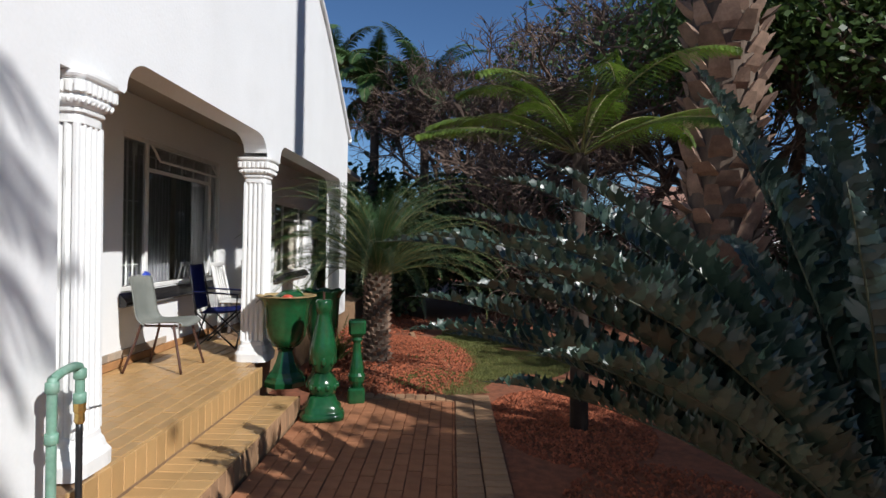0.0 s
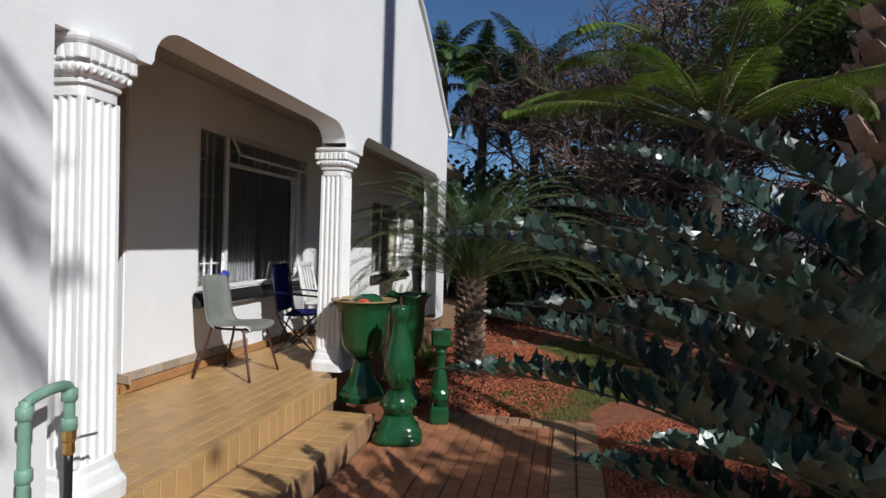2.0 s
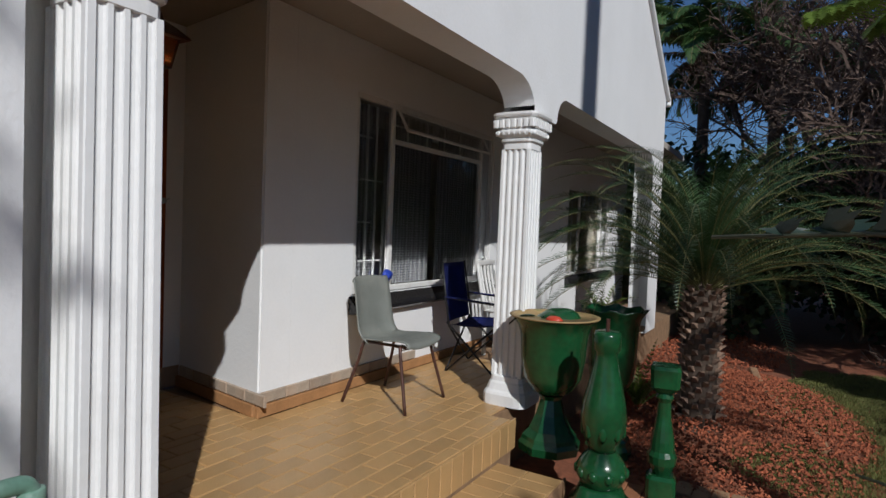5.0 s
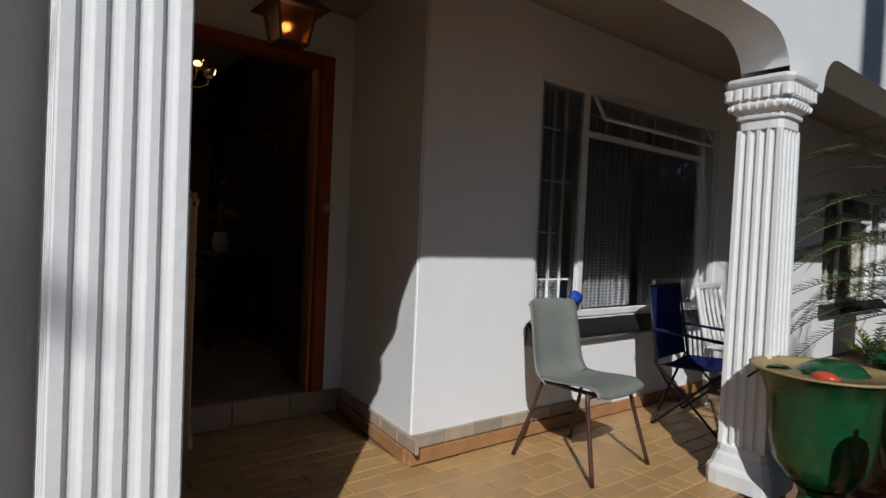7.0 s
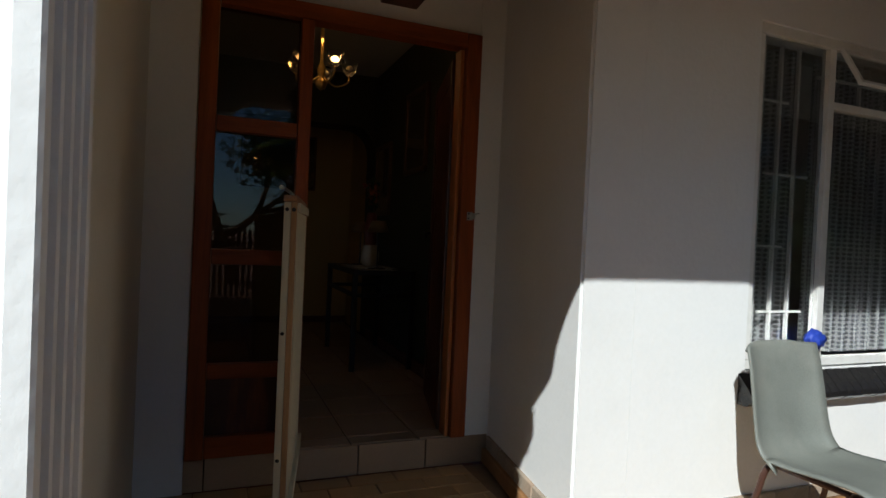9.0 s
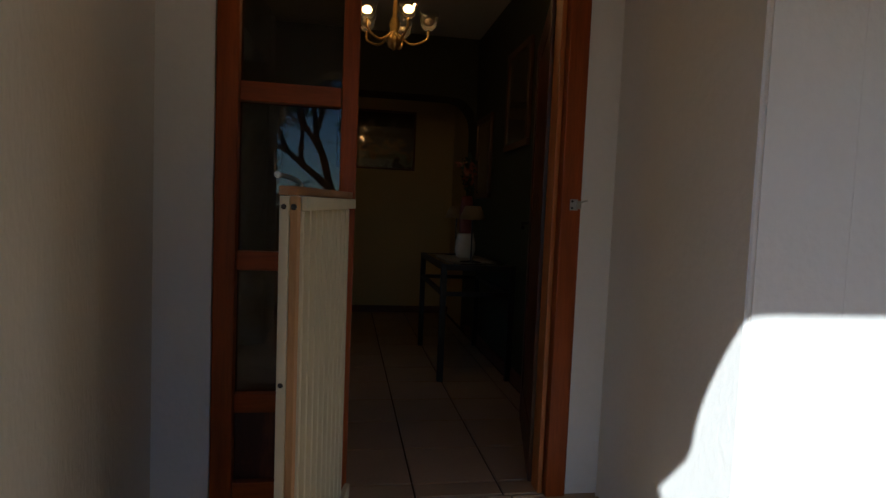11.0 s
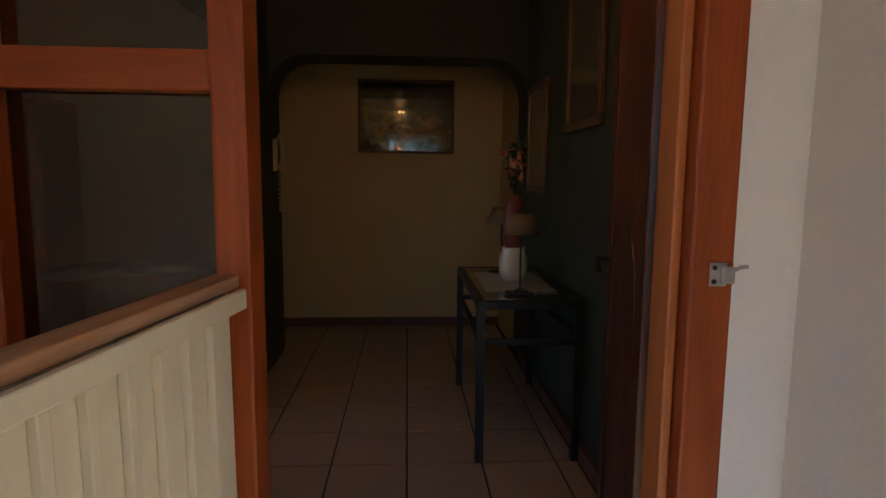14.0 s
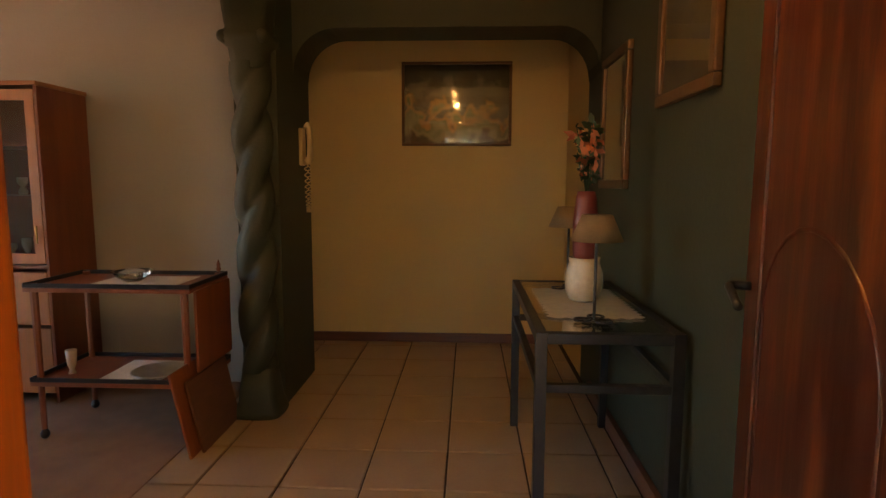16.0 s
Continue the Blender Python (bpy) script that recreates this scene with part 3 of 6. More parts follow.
part("front_rail", boxes([(0.0, gate_len - 0.038, 0.022, 0.042, GZ0, GZ0 + 0.05)], 0.003), GATE_PAINT, gate)
part("hinge_post", boxes([(0.0, 0.035, -0.022, 0.001, GZ0, GZ1 - 0.024)], 0.003), GATE_PAINT, gate)
k = 10
for i in range(k):
    a = 0.036 + (gate_len - 0.076) * i / k
    b = 0.036 + (gate_len - 0.076) * (i + 1) / k
    part("board", boxes([(a + 0.002, b - 0.002, 0.002, 0.014, GZ0, GZ1 - 0.026)], 0.002), GATE_PAINT, gate)
    part("batten", boxes([(b - 0.011, b + 0.006, 0.0145, 0.028, GZ0 + 0.052, GZ1 - 0.060)], 0.002), GATE_PAINT, gate)
for z in (0.4, 0.85, GZ1 - 0.05):
    bm = bmesh.new()
    lathe(bm, [(0.007, 0), (0.005, 0.002), (0.0, 0.003)], 8, Matrix.Translation((gate_len, -0.011, z)) @ pose(0, 0, 0, 0, 90, 0))
    part("screw", bm, BLACK_STEEL, gate, "rusty screw")
bm = bmesh.new()
lathe(bm, [(0.008, 0), (0.006, 0.002), (0.0, 0.003)], 8, Matrix.Translation((gate_len - 0.003, 0.012, GZ1 - 0.05)) @ pose(0, 0, 0, 0, 90, 0))
part("screw", bm, BLACK_STEEL, gate, "rusty screw")
bm = bmesh.new()
tube(bm, smooth_path([(gate_len - 0.11, 0.0, GZ1 + 0.003), (gate_len - 0.12, -0.008, GZ1 + 0.012), (gate_len - 0.09, -0.022, GZ1 + 0.022), (gate_len - 0.03, -0.034, GZ1 + 0.026)], 4), 0.006, 8)
hook = part("hook", bm, STEEL, gate, "bent steel hook with white tip", True)
bm = bmesh.new()
bmesh.ops.create_icosphere(bm, subdivisions=2, radius=0.0085, matrix=Matrix.Translation((gate_len - 0.026, -0.035, GZ1 + 0.026)))
part("tip", bm, WHITE_METAL, hook, "white plastic tip", True)


# ---- fluted columns ----
def column(m, label):
    c = thing("porch_column", label, "column", m, "porch columns")
    r, z0, z1, nf = 0.110, 0.20, 1.835, 4
    plan = []
    for s in range(4):
        side = []
        fw = 2 * r * 0.84 / nf
        side += [(-r, -r + 0.004), (-r + 0.004, -r)]
        for i in range(nf):
            c0 = -r * 0.84 + fw * (i + 0.5)
            w = fw * 0.34
            for a in range(0, 181, 30):
                side.append((c0 - w * math.cos(radians(a)), -r + 0.014 * math.sin(radians(a))))
        a = radians(90 * s)
        plan += [(x * math.cos(a) - y * math.sin(a), x * math.sin(a) + y * math.cos(a)) for x, y in side]
    bm = bmesh.new()
    rings = [[bm.verts.new((x * k, y * k, z)) for x, y in plan] for z, k in ((z0, 1.06), (0.6, 1.035), (1.2, 1.01), (z1 - 0.045, 0.985))]
    n = len(plan)
    for p, q in zip(rings, rings[1:]):
        for i in range(n):
            bm.faces.new((p[i], p[(i + 1) % n], q[(i + 1) % n], q[i]))
    part("shaft", bm, COLUMN_PAINT, c)
    bm = bmesh.new()
    lathe(bm, [(0.107, z1 - 0.047), (0.111, z1 - 0.045), (0.111, z1), (0.124, z1 + 0.008), (0.126, z1 + 0.022), (0.118, z1 + 0.03)], 32, None, 1.0)
    part("necking", bm, COLUMN_PAINT, c)
    bm = bmesh.new()
    lathe(bm, [(0.117, z1 + 0.03), (0.136, z1 + 0.042), (0.150, z1 + 0.065), (0.152, z1 + 0.08), (0.142, z1 + 0.09)], 32, None, 1.0)
    part("echinus", bm, COLUMN_PAINT, c, "rounded moulding with egg pattern", True)
    bm = bmesh.new()
    for s in range(4):
        for i in range(7):
            q = bmesh.ops.create_icosphere(bm, subdivisions=1, radius=1.0)
            bmesh.ops.transform(bm, matrix=pose(0, 0, 0, 0, 0, 90 * s) @ Matrix.Translation((-0.12 + 0.04 * i, -0.142, z1 + 0.063)) @ pose(0, 0, 0, 0, 22, 0) @ Matrix.Diagonal((0.013, 0.012, 0.022, 1)), verts=q["verts"])
    part("egg_relief", bm, COLUMN_PAINT, c, "", True)
    bm = bmesh.new()
    lathe(bm, [(0.140, z1 + 0.088), (0.146, z1 + 0.095), (0.156, z1 + 0.155), (0.152, z1 + 0.165)], 32, None, 1.0)
    for s in range(4):
        for i in range(7):
            x = -0.132 + 0.044 * i
            box(bm, x - 0.013, x + 0.013, -0.163, -0.14, z1 + 0.098, z1 + 0.155, 0.004, pose(0, 0, 0, 0, 0, 90 * s))
    part("dentil_band", bm, COLUMN_PAINT, c)
    bm = bmesh.new()
    lathe(bm, [(0.150, z1 + 0.162), (0.168, z1 + 0.172), (0.174, z1 + 0.185), (0.174, 2.036)], 32, None, 1.0)
    part("abacus", bm, COLUMN_PAINT, c)
    bm = bmesh.new()
    lathe(bm, [(0.166, 0.0), (0.168, 0.075), (0.162, 0.09), (0.150, 0.105), (0.138, 0.15), (0.128, 0.165), (0.124, 0.195), (0.112, 0.206)], 32, None, 1.0)
    part("base", bm, COLUMN_PAINT, c, "flared column base")
    return c


col = column(pose(-1.748, 3.640, 0.0), "white painted fluted square column at the porch corner")
copy_thing(col, pose(-1.745, 6.53, 0.0))["label"] = "white painted fluted square column behind a green urn"

# ---- ground ----
bm = bmesh.new()
bmesh.ops.create_grid(bm, x_segments=90, y_segments=90, size=1.0)
for v in bm.verts:
    f = lambda s: math.copysign(abs(s) ** 3.2, s)
    v.co.x, v.co.y = 3 + f(v.co.x) * 900, 8 + f(v.co.y) * 900
    inside = -7 < v.co.x < -0.9 and v.co.y < 14
    v.co.z = GROUND - 0.03 + (0.0 if abs(v.co.x) > 40 or inside else 0.02 * noise.noise(v.co * 0.9))
structure("ground", bm, SOIL, "red laterite garden soil reaching to the horizon", "ground", True)

# hall and living room shell
RW, LB = 5.44, 3.272
structure("hall_floor_bed", boxes([(-8.3, -4.03, LB, RW, 0.0, HALL - 0.011)]), HALL_GROUT, "hall floor bed under the tiles", "floor")
structure("carpet", boxes([(-7.3, -4.03, -0.4, LB - 0.002, 0.0, HALL - 0.004)]), CARPET, "worn brown living room carpet", "carpet")
wall("wall_hall_side", [(-7.34, -4.022, RW, 5.65, 0.0, 2.9)], GREEN_WALL, "dark green painted hall wall")
wall("wall_passage_side", [(-8.3, -7.342, RW, 5.65, 0.0, 2.9)], YELLOW_WALL, "yellow wall of the passage")
wall("wall_hall_back", [(-8.3, -8.12, 2.2, RW - 0.002, 0.0, 2.9)], YELLOW_WALL, "cream yellow wall at the end of the hall")
wall("wall_hall_return", [(-8.118, -7.36, 2.9, 3.3, 0.0, 2.9)], YELLOW_WALL, "yellow wall beside the passage")
wall("wall_hall_pier", [(-7.34, -6.70, 3.37, 3.612, 0.0, 2.9)], GREEN_WALL, "dark green pier beside the archway")
bm = bmesh.new()
o = [(3.614, 2.10)] + arc(3.614 + 0.27, 2.365 - 0.26, 0.268, 178, 90, 8, 0.26) + arc(5.436 - 0.24, 2.365 - 0.26, 0.238, 90, 2, 8, 0.26) + [(5.436, 2.10)]
strip_wall(bm, o, [(3.614, 2.9), (5.436, 2.9)], -7.0, -7.338)
structure("wall_hall_arch", bm, GREEN_WALL, "dark green wall with a wide round-cornered archway", "wall")
wall("wall_living_back", [(-7.3, -7.10, -0.6, 3.368, 0.0, 2.9)], ROOM_WALL, "pale grey living room wall")
wall("wall_living_far", [(-7.1, -4.02, -0.6, -0.4, 0.0, 0.8), (-7.1, -4.02, -0.6, -0.4, 2.2, 2.9), (-7.1, -6.4, -0.6, -0.4, 0.8, 2.2), (-4.6, -4.02, -0.6, -0.4, 0.8, 2.2)], ROOM_WALL, "living room wall with window")
wall("wall_living_front", [(-4.02, -3.86, -0.6, 3.298, 0.0, 2.9)], ROOM_WALL, "living room front wall")
structure("ceiling_hall", boxes([(-8.3, -3.875, -0.6, 5.65, 2.904, 3.0)]), CEILING, "pale hall ceiling", "ceiling")
wall("wall_over_door", [(-4.02, -3.88, 3.3, 5.65, 2.702, 2.9)], PORCH_PLASTER, "plaster above the door")
wall("beam_hall", [(-6.70, -4.022, 3.38, 3.60, 2.42, 2.9)], GREEN_WALL, "dark green beam between hall and living room")
structure("baseboard", boxes([(-8.116, -8.09, 3.302, RW - 0.004, HALL, HALL + 0.075)], 0.004), SKIRT, "dark brown wooden skirting board", "baseboard")
structure("baseboard", boxes([(-7.0, -4.05, RW - 0.03, RW - 0.002, HALL, HALL + 0.085)], 0.004), SKIRT, "reddish brown skirting board along the green wall", "baseboard")
win_light = new("window_light", bpy.data.lights.new("window_light", "AREA"))
win_light.data.shape, win_light.data.size, win_light.data.size_y, win_light.data.energy, win_light.data.color = "RECTANGLE", 1.7, 1.3, 0.05, (0.88, 0.94, 1.0)
win_light.matrix_world = look((-5.5, -0.5, 1.5), (-5.5, 3, 1.3))
# dim room behind the porch windows
wall("wall_bedroom", [(-5.4, -5.2, 5.66, 14.0, 0.0, 2.9), (-5.2, WX - 0.2, 13.9, 14.0, 0, 2.9)], ROOM_WALL, "dim room wall behind the window")
structure("ceiling_bedroom", boxes([(-5.4, WX - 0.2, 5.66, 14.0, 2.62, 2.7)]), CEILING, "dim room ceiling", "ceiling")
structure("floor_bedroom", boxes([(-5.2, WX - 0.2, 5.66, 13.9, 0.0, 0.1)]), CARPET, "dim room floor", "floor")

# ---- windows ----
def window(name, y0, y1, z0, z1, cas, mullions, label):
    """Steel window in the porch wall: frame, casements with bars, panes."""
    w = tagged(new(name), label, "window", "", "structure")
    xf = WX - 0.012
    xb = WX - 0.055
    for r in [(xb, xf, y0, y1, z1 - 0.045, z1), (xb, xf, y0, y1, z0, z0 + 0.04), (xb, xf, y0, y0 + 0.04, z0 + 0.042, z1 - 0.047), (xb, xf, y1 - 0.04, y1, z0 + 0.042, z1 - 0.047)]:
        part("frame", boxes([r], 0.004), WHITE_METAL, w)
    for ym in mullions:
        part("mullion", boxes([(xb, xf, ym - 0.022, ym + 0.022, z0 + 0.042, z1 - 0.047)], 0.004), WHITE_METAL, w)
    for ya, yb, top in cas:
        if top:
            part("transom", boxes([(xb, xf, ya, yb, top - 0.018, top + 0.018)], 0.004), WHITE_METAL, w)
    for ya, yb, top in cas:
        if not top:
            k = 3 if yb - ya > 0.3 else 1
            for i in range(k):
                y = ya + (yb - ya) * (i + 0.8) / (k + 0.7)
                part("burglar_bar", boxes([(xb - 0.05, xb - 0.035, y - 0.006, y + 0.006, z0 + 0.042, z1 - 0.047)]), WHITE_METAL, w)
            for i, z in enumerate((0.16, 0.36, 0.58, 0.8)):
                a = ya + (yb - ya) * (0.0 if i % 2 else 0.3)
                b = ya + (yb - ya) * (0.62 if i % 2 else 0.98)
                zz = z0 + (z1 - z0) * z
                part("burglar_bar", boxes([(xb - 0.048, xb - 0.037, a, b, zz - 0.005, zz + 0.005)]), WHITE_METAL, w)
        else:
            n = 5
            for i in range(1, n):
                y = ya + (yb - ya) * i / n
                part("burglar_bar", boxes([(xb - 0.05, xb - 0.035, y - 0.006, y + 0.006, top + 0.02, z1 - 0.047)]), WHITE_METAL, w)
            part("burglar_bar", boxes([(xb - 0.05, xb - 0.035, ya, yb, (top + z1) / 2 - 0.005, (top + z1) / 2 + 0.006)]), WHITE_METAL, w)
    edges = [y0 + 0.04] + [m for m in mullions] + [y1 - 0.04]
    for a, b in zip(edges, edges[1:]):
        g = part("pane", boxes([(xb + 0.018, xb + 0.022, a + 0.024, b - 0.024, z0 + 0.042, z1 - 0.047)]), PANE, w)
        g.visible_shadow = False
    return w


window("window_1", win_y0, win_y1, win_z0 + 0.01, win_z1, [(6.10, 6.52, 0), (6.55, 8.05, 1.915), (8.08, 8.28, 0)], [6.535, 8.06], "white steel casement window with burglar bars and lace curtains")
w = bpy.data.objects["window_1"]
fan = part("fanlight", boxes([(-0.010, 0.010, 6.565, 8.03, -0.02, 0.0), (-0.010, 0.010, 6.565, 8.03, -0.20, -0.182), (-0.010, 0.010, 6.565, 6.583, -0.181, -0.021), (-0.010, 0.010, 8.012, 8.03, -0.181, -0.021)], 0.003), WHITE_METAL, w, "top-hung steel fanlight pushed open")
fan.matrix_world = Matrix.Translation((WX + 0.004, 0, 2.17)) @ pose(0, 0, 0, 0, -28, 0)
g = part("pane", boxes([(-0.002, 0.002, 6.583, 8.012, -0.182, -0.02)]), PANE, fan)
g.visible_shadow = False
window("window_2", w2_y0, w2_y1, 0.61, 1.9, [(10.8, 11.3, 0), (11.33, 12.4, 1.6), (12.43, 12.86, 0)], [11.31, 12.41], "white steel porch window with drawn pale curtains")


def curtain(y0, y1, z0, z1, x, material, label, folds=9.0, depth=0.025):
    bm = bmesh.new()
    n = 60
    cols = []
    for i in range(n + 1):
        y = y0 + (y1 - y0) * i / n
        cols.append([bm.verts.new((x + depth * math.sin(folds * 6.28 * i / n + 0.4 * math.sin(i * 0.7) + k * 0.15), y, z)) for k, z in enumerate((z0, (z0 + z1) / 2, z1))])
    for a, b in zip(cols, cols[1:]):
        for k in range(2):
            bm.faces.new((a[k], b[k], b[k + 1], a[k + 1]))
    return tagged(link("curtain", bm, material, None, "", True), label, "curtain")


curtain(6.15, 6.5, 0.73, 2.18, WX - 0.16, LACE, "white lace curtain behind the window", 4)
curtain(6.6, 7.35, 0.73, 2.18, WX - 0.17, LACE, "white lace curtain gathered behind the window", 8)
curtain(7.45, 8.25, 0.73, 2.18, WX - 0.17, LACE, "white lace curtain gathered behind the window", 8)
curtain(10.8, 11.7, 0.64, 1.88, WX - 0.15, CREAM_CLOTH, "pale cream curtain behind the window", 7)
curtain(11.8, 12.85, 0.64, 1.88, WX - 0.15, CREAM_CLOTH, "pale cream curtain behind the window", 7)


def sill(y0, y1, z):
    s = tagged(new("window_sill"), "black glazed bullnose sill tiles under the window", "window sill", "", "structure")
    bm = bmesh.new()
    prof = [(WX + 0.002, z - 0.135), (WX + 0.05, z - 0.135), (WX + 0.075, z - 0.115), (WX + 0.078, z - 0.09), (WX + 0.05, z - 0.055), (WX + 0.002, z - 0.004)]
    n = round((y1 - y0) / 0.055)
    step = (y1 - y0) / n
    a = [bm.verts.new((x, -step / 2 + 0.003, zz)) for x, zz in prof]
    b = [bm.verts.new((x, step / 2 - 0.003, zz)) for x, zz in prof]
    bm.faces.new(a[::-1]), bm.faces.new(b)
    for i in range(len(a)):
        bm.faces.new((a[i], a[(i + 1) % len(a)], b[(i + 1) % len(a)], b[i]))
    bmesh.ops.recalc_face_normals(bm, faces=bm.faces[:])
    me = bpy.data.meshes.new("sill_tile")
    bm.to_mesh(me)
    bm.free()
    me.materials.append(BLACK_TILE)
    for i in range(n):
        piece("sill_tile", me, BLACK_TILE, s, pose(0, y0 + step * (i + 0.5), random.uniform(-0.002, 0.002)))


sill(6.02, 8.36, 0.69)
sill(10.7, 12.95, 0.61)


# ---- porch things ----
def plastic_chair(m):
    """Faces +x; origin on the floor under the seat."""
    c = thing("plastic_chair", "grey moulded plastic chair with bent brown steel legs", "chair", m)
    prof = [(0.235, 0.405), (0.225, 0.435), (0.17, 0.452), (0.05, 0.445), (-0.08, 0.435), (-0.16, 0.445), (-0.205, 0.49), (-0.225, 0.56), (-0.245, 0.68), (-0.265, 0.79), (-0.285, 0.855), (-0.30, 0.862)]
    prof = [(v.x, v.z) for v in smooth_path([(x, 0, z) for x, z in prof], 3)]
    bm = bmesh.new()
    rows, n = [], 14
    for i, (x, z) in enumerate(prof):
        t = i / (len(prof) - 1)
        w = 0.215 if t < 0.5 else 0.215 - 0.02 * (t - 0.5) * 2
        row = []
        for k in range(n + 1):
            s = -1 + 2 * k / n
            lift = 0.03 * abs(s) ** 3
            edge = 0.012 * max(0, abs(s) - 0.9) * 10
            if t < 0.45:
                row.append(bm.verts.new((x, s * w, z + lift - edge)))
            else:
                row.append(bm.verts.new((x + lift * 1.3 - 0.0, s * w, z - (0.03 * s ** 4 if t > 0.92 else 0))))
        rows.append(row)
    for a, b in zip(rows, rows[1:]):
        for k in range(n):
            bm.faces.new((a[k], a[k + 1], b[k + 1], b[k]))
    bmesh.ops.recalc_face_normals(bm, faces=bm.faces[:])
    bmesh.ops.solidify(bm, geom=bm.faces[:], thickness=0.008)
    part("seat_shell", bm, GREY_PLASTIC, c, "scuffed grey plastic shell", True)
    for x, fx in ((0.14, 0.25), (-0.14, -0.27)):
        for s in (-1, 1):
            bm = bmesh.new()
            tube(bm, smooth_path([(x, s * 0.13, 0.42), (x * 1.05, s * 0.175, 0.425), (x * 1.12, s * 0.195, 0.39), (x * 1.3, s * 0.21, 0.28), (fx, s * 0.255, 0.004)], 5), 0.0115, 8)
            part("leg", bm, BROWN_STEEL, c, "", True)
    for s in (-1, 1):
        bm = bmesh.new()
        tube(bm, [(0.16, s * 0.13, 0.415), (-0.16, s * 0.13, 0.415)], 0.011, 8)
        part("seat_rail", bm, BROWN_STEEL, c, "", True)
    bm = bmesh.new()
    tube(bm, smooth_path([(0.10, -0.13, 0.405), (0.11, -0.10, 0.385), (0.11, 0.10, 0.385), (0.10, 0.13, 0.405)], 4), 0.005, 6)
    part("stretcher", bm, BROWN_STEEL, c, "", True)
    return c


plastic_chair(pose(-2.41, 6.025, 0.0, 0, 0, 2))


def camp_chair(m):
    c = thing("camping_chair", "folding camping chair with blue canvas and black steel frame", "chair", m)
    def bar(name, a, b, r=0.009):
        bm = bmesh.new()
        tube(bm, [a, b], r, 6)
        return part(name, bm, BLACK_STEEL, c, "", True)
    W, D = 0.27, 0.22
    for s in (-1, 1):
        bar("leg", (D, s * W, 0.0), (-D, s * W, 0.42))
        bar("leg", (-D, s * W, 0.0), (D, s * W, 0.42))
        bar("back_post", (-D + 0.02, s * W, 0.38), (-D - 0.07, s * (W - 0.01), 0.93))
        bar("arm_post", (D, s * W, 0.42), (D + 0.01, s * W, 0.60))
        bar("armrest_frame", (-D - 0.02, s * W, 0.63), (D + 0.01, s * W, 0.60), 0.007)
    bar("leg", (D, -W, 0.0), (D, W, 0.42))
    bar("leg", (D, W, 0.0), (D, -W, 0.42))
    bar("leg", (-D, -W, 0.0), (-D, W, 0.42))
    bar("leg", (-D, W, 0.0), (-D, -W, 0.42))
    def sheet(name, a, b, cc, d, sag):
        bm = bmesh.new()
        n = 10
        g = [[None] * (n + 1) for _ in range(n + 1)]
        a, b, cc, d = map(Vector, (a, b, cc, d))
        nr = (b - a).cross(d - a).normalized()
        for i in range(n + 1):
            for k in range(n + 1):
                u, v = i / n, k / n
                p = (a * (1 - u) + b * u) * (1 - v) + (d * (1 - u) + cc * u) * v
                p -= nr * sag * 4 * u * (1 - u) * (0.4 + 0.6 * 4 * v * (1 - v)) + nr * 0.004 * noise.noise(p * 12)
                g[i][k] = bm.verts.new(p)
        for i in range(n):
            for k in range(n):
                bm.faces.new((g[i][k], g[i + 1][k], g[i + 1][k + 1], g[i][k + 1]))
        bmesh.ops.solidify(bm, geom=bm.faces[:], thickness=0.006)
        return part(name, bm, BLUE_CLOTH, c, "", True)
    sheet("seat", (D, -W, 0.43), (D, W, 0.43), (-D, W, 0.40), (-D, -W, 0.40), 0.05)
    sheet("backrest", (-D, -W, 0.42), (-D, W, 0.42), (-D - 0.075, W - 0.02, 0.92), (-D - 0.075, -W + 0.02, 0.92), 0.05)
    for s in (-1, 1):
        sheet("armrest", (-D - 0.02, s * W - 0.035, 0.638), (-D - 0.02, s * W + 0.035, 0.638), (D + 0.03, s * W + 0.035, 0.608), (D + 0.03, s * W - 0.035, 0.608), 0.006)
    return c


camp_chair(pose(-2.39, 7.27, 0.0, 0, 0, 8))


def garden_chair(m):
    c = thing("garden_chair", "white plastic garden chair against the porch wall", "chair", m)
    for x, y in ((0.2, -0.2), (0.2, 0.2), (-0.2, -0.2), (-0.2, 0.2)):
        part("leg", boxes([(x - 0.018, x + 0.018, y - 0.018, y + 0.018, 0, 0.42)], 0.006), WHITE_METAL, c)
    part("seat", boxes([(-0.22, 0.24, -0.22, 0.22, 0.42, 0.445)], 0.01), WHITE_METAL, c)
    for s in (-1, 1):
        bm = bmesh.new()
        tube(bm, smooth_path([(-0.2, s * 0.2, 0.44), (-0.25, s * 0.21, 0.65), (-0.3, s * 0.2, 0.88)], 4), 0.02, 8)
        part("back_post", bm, WHITE_METAL, c, "", True)
    for i in range(4):
        y = -0.12 + 0.08 * i
        bm = bmesh.new()
        tube(bm, smooth_path([(-0.2, y, 0.44), (-0.26, y, 0.65), (-0.31, y, 0.9)], 4), 0.014, 8)
        part("back_slat", bm, WHITE_METAL, c, "", True)
    part("top_rail", boxes([(-0.325, -0.285, -0.215, 0.215, 0.87, 0.92)], 0.01), WHITE_METAL, c)
    return c


garden_chair(pose(-2.43, 7.98, 0.0, 0, 0, 4))

